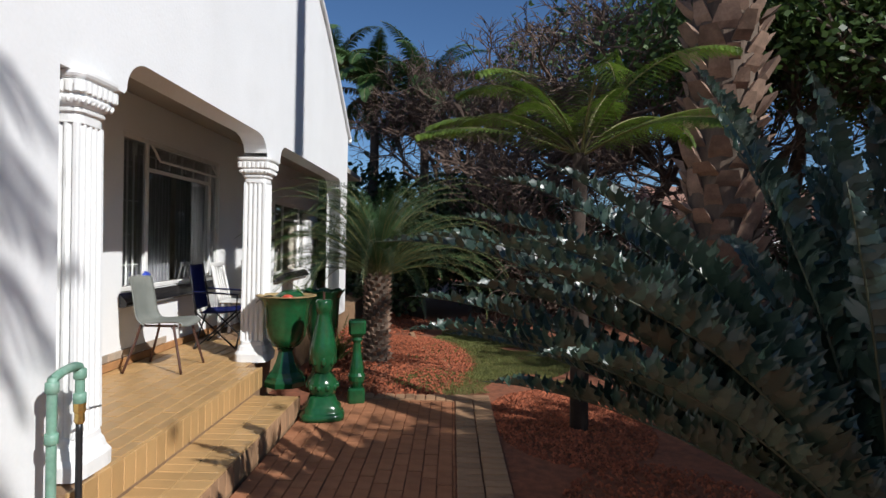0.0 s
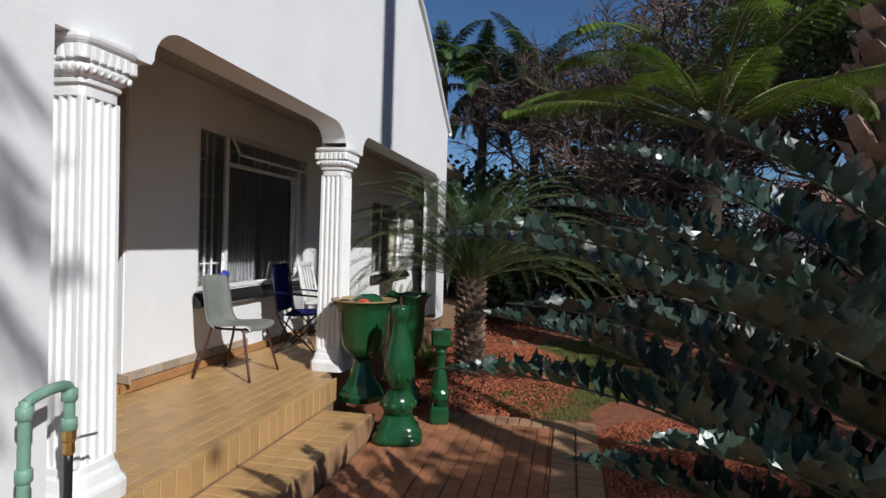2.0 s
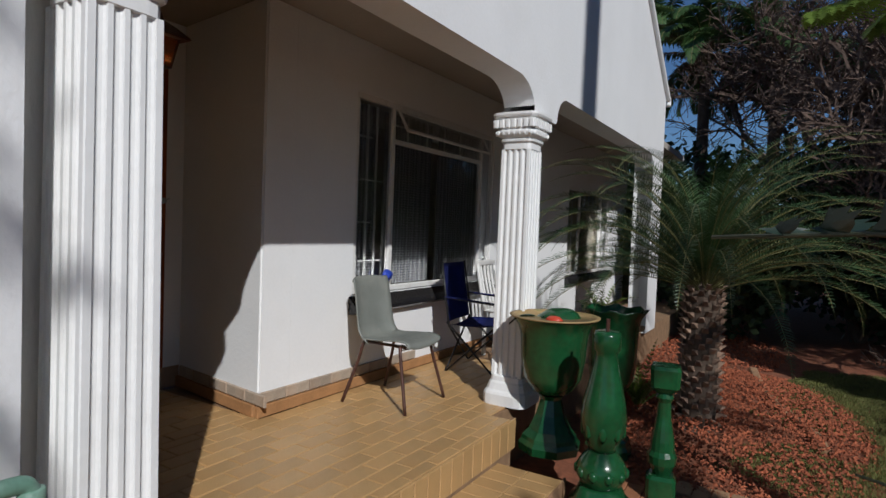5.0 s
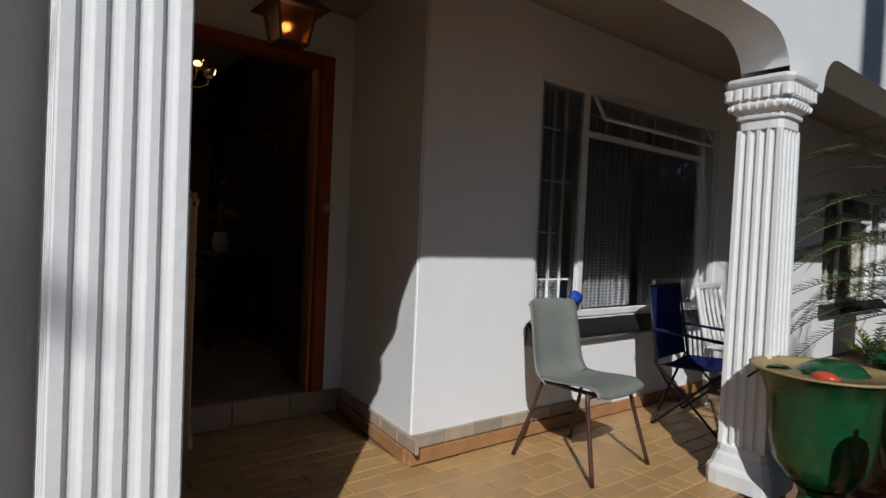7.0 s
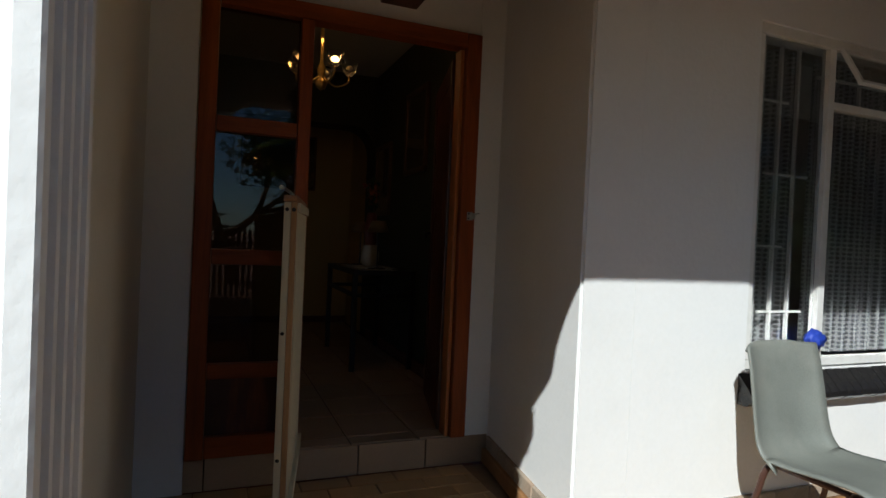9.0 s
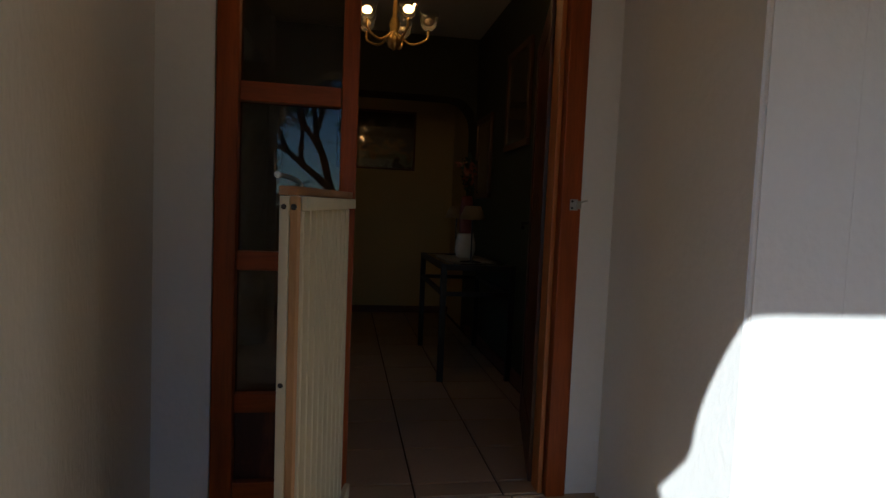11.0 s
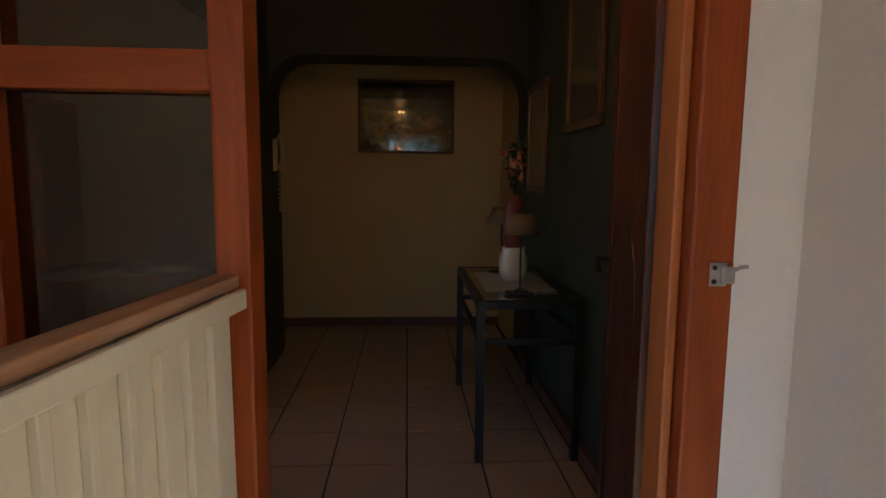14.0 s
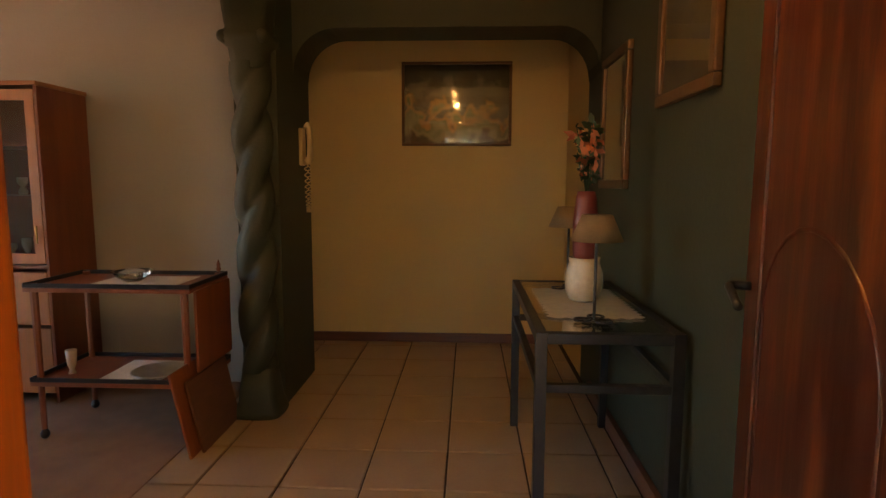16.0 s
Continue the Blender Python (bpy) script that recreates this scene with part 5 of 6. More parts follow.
bm = bmesh.new()
lathe(bm, [(0.135, 0.0), (0.13, 0.04), (0.11, 0.09), (0.10, 0.18), (0.085, 0.26)], 24, None, 0.8)
part("base", bm, GREEN_WALL, tc, "", True)
bm = bmesh.new()
lathe(bm, [(0.075, 1.90), (0.09, 1.93), (0.10, 2.0), (0.135, 2.03), (0.14, 2.06), (0.11, 2.10), (0.13, 2.265)], 24, None, 0.7)
for s in (-1, 1):
    for t in (-1, 1):
        q = bmesh.ops.create_icosphere(bm, subdivisions=2, radius=0.035)
        bmesh.ops.translate(bm, verts=q["verts"], vec=(s * 0.1, t * 0.1, 2.05))
part("capital", bm, GREEN_WALL, tc, "scrolled capital", True)

# serving trolley
tr = thing("serving_trolley", "teak serving trolley with two trays and turned finials on the carpet", "trolley", pose(-6.42, 2.90, HALL))
for sx in (-1, 1):
    for sy in (-1, 1):
        bm = bmesh.new()
        tube(bm, [(sx * 0.2, sy * 0.38, 0.05), (sx * 0.2, sy * 0.38, 0.80)], [0.014, 0.02], 8)
        part("leg", bm, TEAK, tr)
        bm = bmesh.new()
        lathe(bm, [(0.012, 0.0), (0.022, 0.012), (0.022, 0.03), (0.01, 0.05)], 12, Matrix.Translation((sx * 0.2, sy * 0.38, 0)))
        part("castor", bm, BLACK_STEEL, tr, "small black castor", True)
for z in (0.28, 0.76):
    part("tray", boxes([(-0.225, 0.225, -0.42, 0.42, z, z + 0.022)], 0.004), TEAK, tr)
    for r in [(-0.225, 0.225, -0.42, -0.41, z + 0.023, z + 0.045), (-0.225, 0.225, 0.41, 0.42, z + 0.023, z + 0.045), (0.217, 0.225, -0.409, 0.409, z + 0.023, z + 0.045), (-0.225, -0.217, -0.409, 0.409, z + 0.023, z + 0.045)]:
        part("gallery_rail", boxes([r], 0.002), BLACK_STEEL, tr, "dark gallery rail")
for sx, sy in ((1, 1), (-1, 1)):
    part("drop_leaf", boxes([(-0.2, 0.2, 0.425, 0.44, 0.36, 0.77)], 0.003), TEAK, tr, "hanging teak side leaf") if sx == 1 else None
bm = bmesh.new()
lathe(bm, [(0.008, 0.805), (0.014, 0.82), (0.008, 0.835), (0.012, 0.845), (0.0, 0.875)], 10, Matrix.Translation((-0.2, 0.38, 0)))
part("finial", bm, TEAK, tr, "turned finial", True)
for z, y0, y1 in ((0.783, -0.15, 0.3), (0.303, -0.1, 0.22)):
    bm = boxes([(-0.15, 0.17, y0, y1, z, z + 0.002)])
    cl = tagged(link("tray_cloth", bm, CLOTH_WHITE), "white lace tray cloth on the trolley", "cloth")
    cl.location = (-6.42, 2.90, HALL)
bm = bmesh.new()
lathe(bm, [(0.04, 0.0), (0.07, 0.02), (0.10, 0.055), (0.092, 0.055), (0.06, 0.022), (0.0, 0.015)], 24)
bw = tagged(link("glass_bowl", bm, SMOKE_GLASS, None, "", True), "shallow smoky glass bowl on the trolley", "bowl")
bw.location = (-6.40, 2.92, HALL + 0.786)
bm = bmesh.new()
lathe(bm, [(0.02, 0.0), (0.012, 0.02), (0.022, 0.05), (0.028, 0.125), (0.024, 0.125), (0.0, 0.05)], 16)
gb = tagged(link("goblet", bm, CERAMIC, None, "", True), "pale goblet on the lower tray", "goblet")
gb.location = (-6.34, 2.60, HALL + 0.303)
bm = bmesh.new()
lathe(bm, [(0.06, 0.0), (0.12, 0.012), (0.135, 0.022), (0.128, 0.022), (0.0, 0.008)], 28)
pl = tagged(link("silver_platter", bm, PEWTER, None, "", True), "round silver platter on the lower tray", "platter")
pl.location = (-6.35, 3.06, HALL + 0.306)
# boards leaning by the trolley
for dx, dy, h, col, lb in ((0.17, 0.47, 0.42, TEAK, "dark wooden board leaning on the trolley"), (0.10, 0.50, 0.36, SKIRT, "dark flat board leaning beside the column")):
    bm = boxes([(-0.22, 0.22, -0.006, 0.006, 0.0, h)], 0.003)
    bd = tagged(link("leaning_board", bm, col), lb, "board", "leaning boards")
    bd.matrix_world = pose(-6.42 + dx, 2.90 + dy, HALL - 0.003, 12, 0, 0)

# display cabinet
cb = thing("display_cabinet", "tall oak display cabinet with a glazed door against the wall", "cabinet", pose(-6.88, 1.87, HALL))
H = 1.83
for r in [(-0.21, 0.21, 0.382, 0.40, 0, H), (-0.21, 0.21, -0.40, -0.382, 0, H)]:
    part("side_panel", boxes([r], 0.003), TEAK, cb)
part("back_panel", boxes([(-0.21, -0.2, -0.38, 0.38, 0.05, H)]), TEAK, cb)
part("top", boxes([(-0.215, 0.222, -0.405, 0.405, H + 0.001, H + 0.025)], 0.004), CABINET_WOOD, cb)
for z in (0.06, 0.40, 0.80, 1.2, 1.5):
    part("shelf", boxes([(-0.198, 0.18, -0.38, 0.38, z, z + 0.018)]), TEAK, cb)
for y0, y1 in ((-0.38, -0.005), (0.005, 0.38)):
    d = part("door", boxes([(0.19, 0.212, y0, y0 + 0.055, 0.83, H - 0.02), (0.19, 0.212, y1 - 0.055, y1, 0.83, H - 0.02), (0.19, 0.212, y0 + 0.055, y1 - 0.055, H - 0.08, H - 0.02), (0.19, 0.212, y0 + 0.055, y1 - 0.055, 0.83, 0.89)]), CABINET_WOOD, cb, "glazed oak door")
    g = part("pane", boxes([(0.198, 0.201, y0 + 0.055, y1 - 0.055, 0.89, H - 0.08)]), PANE, cb)
    g.visible_shadow = False
    part("drawer", boxes([(0.19, 0.212, y0, y1, 0.47, 0.78)], 0.006), CABINET_WOOD, cb)
    part("lower_door", boxes([(0.19, 0.212, y0, y1, 0.06, 0.45)], 0.006), CABINET_WOOD, cb)
    bm = bmesh.new()
    tube(bm, [(0.225, y1 - 0.03, 0.95), (0.225, y1 - 0.03, 1.05)], 0.006, 6)
    part("handle", bm, BRASS, cb, "brass handle")
rng = random.Random(7)
for i in range(9):
    bm = bmesh.new()
    h = rng.uniform(0.1, 0.2)
    lathe(bm, [(0.02, 0), (0.028, 0.02), (0.012, 0.05), (0.03, h * 0.7), (0.03, h)], 12)
    g = tagged(link("glassware", bm, CERAMIC, None, "", True), "pale glassware standing in the cabinet", "glass", "cabinet glassware")
    g.location = (-6.9 + rng.uniform(-0.06, 0.06), 1.58 + 0.07 * i, HALL + (1.218 if i % 2 else 0.818))

# chandelier
ch = thing("chandelier", "brass hall chandelier with glass shades, one bulb lit", "chandelier", pose(-4.78, 4.49, 2.22))
bm = bmesh.new()
lathe(bm, [(0.0, -0.09), (0.03, -0.07), (0.045, -0.03), (0.02, 0.0), (0.03, 0.05), (0.012, 0.09), (0.01, 0.5)], 16)
lathe(bm, [(0.06, 0.66), (0.05, 0.684)], 16)
tube(bm, [(0, 0, 0.45), (0, 0, 0.67)], 0.008, 6)
part("stem", bm, BRASS, ch, "", True)
for i in range(5):
    a = 2 * math.pi * i / 5 + 0.3
    c, s = math.cos(a), math.sin(a)
    bm = bmesh.new()
    tube(bm, smooth_path([(0.02 * c, 0.02 * s, 0.0), (0.09 * c, 0.09 * s, -0.05), (0.17 * c, 0.17 * s, -0.02), (0.18 * c, 0.18 * s, 0.03)], 5), 0.006, 6)
    part("arm", bm, BRASS, ch, "", True)
    bm = bmesh.new()
    lathe(bm, [(0.02, 0.03), (0.04, 0.05), (0.048, 0.09), (0.055, 0.12)], 16, Matrix.Translation((0.18 * c, 0.18 * s, 0)))
    for f in [f for f in bm.faces if abs(f.normal.z) > 0.98]:
        bmesh.ops.delete(bm, geom=[f], context="FACES_ONLY")
    g = part("shade", bm, PANE, ch, "clear glass shade", True)
    g.visible_shadow = False
    bm = bmesh.new()
    bmesh.ops.create_icosphere(bm, subdivisions=2, radius=0.018, matrix=Matrix.Translation((0.18 * c, 0.18 * s, 0.075)))
    part("bulb", bm, BULB if i in (0, 4) else CERAMIC, ch, "", True)
lamp = new("chandelier_light", bpy.data.lights.new("chandelier_light", "POINT"))
lamp.data.energy, lamp.data.color, lamp.data.shadow_soft_size = 1.35, (1.0, 0.50, 0.17), 0.03
lamp.location = (-4.78, 4.49, 2.47)


# ---- garden plants ----
def mesh_from(name, verts, faces, material, parent=None, label="", smooth=False):
    me = bpy.data.meshes.new(name)
    me.from_pydata(verts, [], faces)
    me.materials.append(material)
    me.update()
    if smooth:
        for p in me.polygons:
            p.use_smooth = True
    ob = new(name, me)
    if parent:
        ob.parent = parent
    if label:
        ob["label"] = label
    return ob


def rachis(base, az, el, length, droop, n=18, twist=0.0):
    pts, p, e, a = [Vector(base)], Vector(base), radians(el), radians(az)
    for i in range(n):
        e -= radians(droop) / n * (0.4 + 1.2 * i / n)
        a += radians(twist) / n
        p = p + Vector((math.cos(a) * math.cos(e), math.sin(a) * math.cos(e), math.sin(e))) * (length / n)
        pts.append(p.copy())
    return pts


def frond(verts, faces, pts, leaf, width, pairs, rng, vee=25, forward=35, spiny=False, start=0.12, sag=0.0, segments=2):
    """Leaflets in two ranks along a curved midrib."""
    n = len(pts) - 1
    joint = None
    for k in range(pairs):
        t = start + (1 - start) * (k + 0.5) / pairs
        i = min(int(t * n), n - 1)
        p = pts[i].lerp(pts[i + 1], t * n - i)
        d = (pts[i + 1] - pts[i]).normalized()
        side = d.cross(Vector((0, 0, 1)))
        if side.length < 0.05:
            side = Vector((1, 0, 0))
        side.normalize()
        up = side.cross(d).normalized()
        shape = math.sin(math.pi * min(1, (t * 0.92 + 0.1))) ** 0.6 * (1 - 0.35 * t)
        for s in (-1, 1):
            ln = leaf * shape * rng.uniform(0.85, 1.1)
            f = radians(forward + rng.uniform(-6, 6))
            v = radians(vee + rng.uniform(-1, 1) * (20 if spiny else 8))
            out = (side * s * math.cos(v) + up * math.sin(v)) * math.cos(f) + d * math.sin(f)
            wd = (d - out * d.dot(out)).normalized()
            if spiny:
                wd = Matrix.Rotation(s * 0.45 + rng.uniform(-0.5, 0.5), 3, out) @ wd
            wv = wd * width * 0.5 * (0.7 + 0.3 * shape)
            nrm = out.cross(wv).normalized()
            b0 = len(verts)
            if joint is not None:
                faces.append((joint, joint + 1, b0 + 1, b0))
            joint = b0
            if spiny:
                twist = rng.uniform(-0.25, 0.25)

                def at(u, w, lift=0.0):
                    return p + out * ln * u + wv * w + nrm * s * ln * (0.10 * u * u - 0.10 * abs(w) * 0.5 + lift + twist * u * u)

                a, c2 = rng.uniform(0.36, 0.46), rng.uniform(0.60, 0.70)
                lobe = rng.uniform(1.35, 1.9)
                verts += [at(0, -0.22), at(0, 0.22), at(0.22, 0.85), at(a, 0.95), at(a + 0.14, 1.25, 0.05), at(0.66, 0.62), at(0.84, 0.30), at(1.0, 0.0, 0.06), at(0.86, -0.32),
                          at(c2 + 0.14, -1.15, 0.07), at(c2, -0.78), at(a + 0.12, -lobe, 0.09), at(a - 0.02, -0.98), at(0.2, -0.82), at(0.25, 0.0, -0.05), at(0.52, 0.0, -0.05), at(0.76, 0.0, -0.02)]
                for q in ((0, 1, 14), (1, 2, 14), (0, 14, 13), (14, 2, 3, 15), (3, 4, 5), (3, 5, 15), (15, 5, 6, 16), (16, 6, 7), (16, 7, 8), (15, 16, 8, 10), (8, 9, 10), (15, 10, 12), (10, 11, 12), (14, 15, 12, 13)):
                    faces.append(tuple(b0 + e for e in q))
            else:
                prev = (p - wv * 0.6, p + wv * 0.6)
                verts += list(prev)
                last = (b0, b0 + 1)
                for g in range(1, segments + 1):
                    u = g / segments
                    c = p + out * ln * u - Vector((0, 0, 1)) * sag * ln * u * u
                    if g == segments:
                        verts.append(c)
                        faces.append((last[0], last[1], len(verts) - 1))
                    else:
                        verts += [c - wv, c + wv]
                        m = len(verts)
                        faces.append((last[0], last[1], m - 1, m - 2))
                        last = (m - 2, m - 1)


def stem_mesh(name, pts, r0, r1, material, parent, label=""):
    bm = bmesh.new()
    k = len(pts)
    tube(bm, pts, [r0 + (r1 - r0) * i / (k - 1) for i in range(k)], 6)
    return part(name, bm, material, parent, label, True)


def rosette(name, label, category, base, specs, leaf, width, pairs, material, stem=None, r=0.012, seed=1, **kw):
    """A crown of fronds about a base; specs: azimuth, elevation, length, droop."""
    rng = random.Random(seed)
    t = thing(name, label, category, pose(*base))
    for az, el, ln, dr in specs:
        pts = rachis((0, 0, 0), az, el, ln, dr, 18, rng.uniform(-12, 12))
        v, f = [], []
        frond(v, f, pts, leaf, width, pairs, rng, **kw)
        fr = mesh_from("frond", v, f, material, t)
        stem_mesh("midrib", pts, r, r * 0.25, stem or STEM, fr)
    return t


rng = random.Random(11)
# spiny blue-green cycad beside the path
specs = [(154, 50, 2.35, 55), (186, 58, 1.70, 52), (169, 66, 1.85, 42), (147, 38, 2.15, 40), (161, 42, 1.9, 48), (177, 50, 1.45, 50), (134, 46, 2.3, 44), 
         (118, 40, 2.2, 40), (110, 54, 2.2, 44), (96, 38, 2.1, 38), (136, 30, 2.0, 32), (88, 52, 2.1, 46), (80, 34, 2.0, 34), (70, 64, 2.1, 40), (60, 44, 2.0, 46), (48, 30, 1.9, 34), (35, 58, 1.9, 48),
         (20, 42, 1.8, 50), (-5, 50, 1.7, 52), (-30, 40, 1.6, 52), (-60, 48, 1.4, 50), (-95, 64, 1.2, 36), (205, 80, 1.3, 14), (92, 80, 1.9, 16), (128, 76, 2.0, 20), (60, 78, 1.8, 18), (108, 72, 2.1, 28), (76, 72, 2.0, 26), (165, 52, 1.8, 52), (172, 62, 1.7, 52), (144, 56, 2.3, 58), (158, 56, 2.1, 58), (136, 52, 2.2, 52), (140, 60, 2.2, 48), (146, 48, 1.7, 40), (160, 34, 1.5, 34)]
cyc = rosette("spiny_cycad", "blue-green spiny cycad with stiff arching fronds beside the path", "cycad", (1.70, 2.55, 0.18), specs, 0.185, 0.052, 44, CYCAD_LEAF, CYCAD_STEM, r=0.008, seed=5, vee=48, forward=28, spiny=True)
bm = bmesh.new()
lathe(bm, [(0.20, -0.58), (0.21, -0.3), (0.19, -0.05), (0.10, 0.05), (0.0, 0.08)], 14)
for v in bm.verts:
    v.co *= 1 + 0.12 * noise.noise(v.co * 9)
part("trunk", bm, PALM_BARK, cyc, "scaly brown trunk", True)

# feathery cycad behind the urns
specs = []
for i in range(112):
    el = 87 - 60 * (i / 112) ** 1.15
    specs.append((i * 137.5 + rng.uniform(-10, 10), el + rng.uniform(-5, 5), rng.uniform(1.75, 2.2), rng.uniform(85, 130)))
sago = rosette("feathery_cycad", "dark green feathery cycad with a scaly trunk in red gravel", "cycad", (-0.72, 8.2, 0.72), specs, 0.165, 0.0075, 78, SAGO_LEAF, seed=6, vee=30, forward=30, r=0.006, sag=0.12)
v, f = [], []
for i in range(190):
    z = -1.2 + 1.28 * i / 190
    a = i * 2.39996
    r = 0.15 + 0.035 * (1 if z < -1.0 else 0)
    c = Vector((r * math.cos(a), r * math.sin(a), z))
    o = Vector((math.cos(a), math.sin(a), 0.9)).normalized()
    s = Vector((-math.sin(a), math.cos(a), 0))
    b = len(v)
    v += [c - s * 0.028, c + s * 0.028, c + o * 0.07 + s * 0.012, c + o * 0.07 - s * 0.012, c - s * 0.022 + Vector((0, 0, 0.05)), c + s * 0.022 + Vector((0, 0, 0.05))]
    f += [(b, b + 1, b + 2, b + 3), (b + 3, b + 2, b + 5, b + 4), (b, b + 3, b + 4), (b + 1, b + 5, b + 2)]
trunk = mesh_from("trunk", v, f, PALM_BARK, sago, "scaly brown trunk of old leaf bases")
bm = bmesh.new()
lathe(bm, [(0.17, -1.24), (0.15, -1.0), (0.145, 0.0), (0.05, 0.12), (0.0, 0.13)], 16)
part("core", bm, BARK, sago, "dark trunk core")

# tree fern
specs = [(i * 51 + 10 + rng.uniform(-9, 9), 58 + rng.uniform(-8, 10), rng.uniform(1.35, 1.75), rng.uniform(80, 105)) for i in range(7)] + [(i * 120 + 40, 74, 1.0, 60) for i in range(3)] + [(-4, 34, 1.5, 42), (196, 20, 1.5, 40), (176, 36, 1.45, 62), (150, 48, 1.5, 85), (300, 20, 1.4, 40)]
fern = thing("tree_fern", "tree fern with bright yellow-green arching fronds", "tree fern", pose(1.35, 5.75, 2.0))
for az, el, ln, dr in specs:
    pts = rachis((0, 0, 0), az, el, ln, dr)
    v, f = [], []
    n = len(pts) - 1
    for k in range(34):
        t = 0.14 + 0.86 * (k + 0.5) / 34
        i = min(int(t * n), n - 1)
        p = pts[i].lerp(pts[i + 1], t * n - i)
        d = (pts[i + 1] - pts[i]).normalized()
        side = d.cross(Vector((0, 0, 1))).normalized()
        for s in (-1, 1):
            L = 0.27 * math.sin(math.pi * (0.12 + 0.86 * t)) ** 0.8
            o = (side * s * 0.9 + d * 0.42 - Vector((0, 0, 0.12))).normalized()
            sub = [p + o * L * j / 6 - Vector((0, 0, 0.05)) * (j / 6) ** 2 for j in range(7)]
            frond(v, f, sub, 0.046, 0.020, 12, rng, vee=5, forward=25, start=0.03, segments=1)
    fr = mesh_from("frond", v, f, FERN_LEAF, fern)
    stem_mesh("midrib", pts, 0.012, 0.003, STEM, fr)
bm = bmesh.new()
tube(bm, [(0.03, -0.05, -2.5), (0.02, 0.0, -1.6), (-0.02, 0.0, -0.7), (0, 0, 0.03)], [0.10, 0.075, 0.065, 0.06], 12)
for v in bm.verts:
    v.co.x += 0.03 * noise.noise(v.co * 7)
    v.co.y += 0.03 * noise.noise(v.co * 7 + Vector((5, 0, 0)))
part("trunk", bm, FERN_TRUNK, fern, "dark fibrous trunk", True)


# big date palm trunk
def date_palm(m, r, h):
    t = thing("date_palm", "thick palm trunk clad in pale broken leaf bases", "palm tree", m)
    bm = bmesh.new()
    lathe(bm, [(r * 0.95, -0.1), (r * 0.8, 1.0), (r * 0.78, h)], 20)
    part("core", bm, BARK, t, "dark fibrous core")
    v, f = [], []
    rg = random.Random(3)
    n = int(h * 34)
    for i in range(n):
        z = 0.05 + (h - 0.2) * i / n
        a = i * 2.39996 + rg.uniform(-0.1, 0.1)
        s = Vector((-math.sin(a), math.cos(a), 0))
        o = Vector((math.cos(a), math.sin(a), 0))
        w, ln, k = rg.uniform(0.10, 0.18), rg.uniform(0.16, 0.36), rg.uniform(0.10, 0.26)
        c = o * r * 0.76 + Vector((0, 0, z))
        tip = c + o * k + Vector((0, 0, ln))
        b = len(v)
        v += [c - s * w, c + s * w, c + o * k * 0.45 + Vector((0, 0, ln * 0.35)) + s * w * 0.95, c + o * k * 0.45 + Vector((0, 0, ln * 0.35)) - s * w * 0.95, tip + s * w * rg.uniform(0.5, 0.75), tip - s * w * rg.uniform(0.5, 0.75),
              c + Vector((0, 0, ln * 0.75)) + o * k * 0.35 + s * w * 0.6, c + Vector((0, 0, ln * 0.75)) + o * k * 0.35 - s * w * 0.6]
        f += [(b, b + 1, b + 2, b + 3), (b + 3, b + 2, b + 4, b + 5), (b + 5, b + 4, b + 6, b + 7), (b + 1, b + 6, b + 4, b + 2), (b, b + 3, b + 5, b + 7)]
    mesh_from("bark_cladding", v, f, PALM_BARK, t, "pale brown stubs of cut fronds")
    rg = random.Random(9)
    for i in range(26):
        pts = rachis((0, 0, h - 0.1), i * 137.5, rg.uniform(20, 75), rg.uniform(3.0, 3.8), rg.uniform(60, 95))
        vv, ff = [], []
        frond(vv, ff, pts, 0.4, 0.03, 50, rg, vee=25, forward=40)
        mesh_from("frond", vv, ff, PALM_LEAF, t)
    return t


date_palm(pose(3.75, 8.3, GROUND - 0.05), 0.50, 10.5)


# slender palms
def slim_palm(m, h, r, seed, label, n=20, ln=(2.4, 3.0), dense=False):
    t = thing("slender_palm", label, "palm tree", m, "slender palms")
    rg = random.Random(seed)
    bm = bmesh.new()
    k = 16
    tube(bm, [(0.15 * math.sin(i / k * 2), 0.0, h * i / k - 0.1) for i in range(k + 1)], [r * (1.25 - 0.35 * i / k) for i in range(k + 1)], 12)
    part("trunk", bm, BARK, t, "ringed grey trunk", True)
    top = Vector((0.15 * math.sin(2), 0, h - 0.12))
    bm = bmesh.new()
    tube(bm, [top, top + Vector((0, 0, 0.9))], [r * 0.9, r * 0.4], 10)
    part("crownshaft", bm, STEM, t, "", True)
    for i in range(n):
        pts = rachis(top + Vector((0, 0, 0.6)), i * 137.5 + rg.uniform(-15, 15), rg.uniform(5, 78), rg.uniform(*ln), rg.uniform(80, 125), 16)
        v, f = [], []
        frond(v, f, pts, 0.5, 0.045 if dense else 0.035, 58 if dense else 46, rg, vee=8, forward=36, sag=0.5, segments=3)
        fr = mesh_from("frond", v, f, PALM_LEAF, t)
        stem_mesh("midrib", pts, 0.018, 0.005, STEM, fr)
    return t


slim_palm(pose(-2.35, 18.5, GROUND), 5.7, 0.14, 21, "slender garden palm with arching feathery fronds behind the house", 24, dense=True)
slim_palm(pose(-4.2, 21.5, GROUND), 7.2, 0.14, 22, "slender garden palm with arching feathery fronds behind the house", 24, dense=True)
slim_palm(pose(-0.75, 17.6, GROUND), 5.2, 0.13, 23, "slender garden palm with drooping fronds before the trees", 26, dense=True)
slim_palm(pose(4.6, 2.05, GROUND), 14.5, 0.155, 24, "tall slender palm that shades the gable")
slim_palm(pose(3.0, -2.9, GROUND), 5.9, 0.13, 25, "slender palm that shades the white wall", 26, (1.9, 2.5))


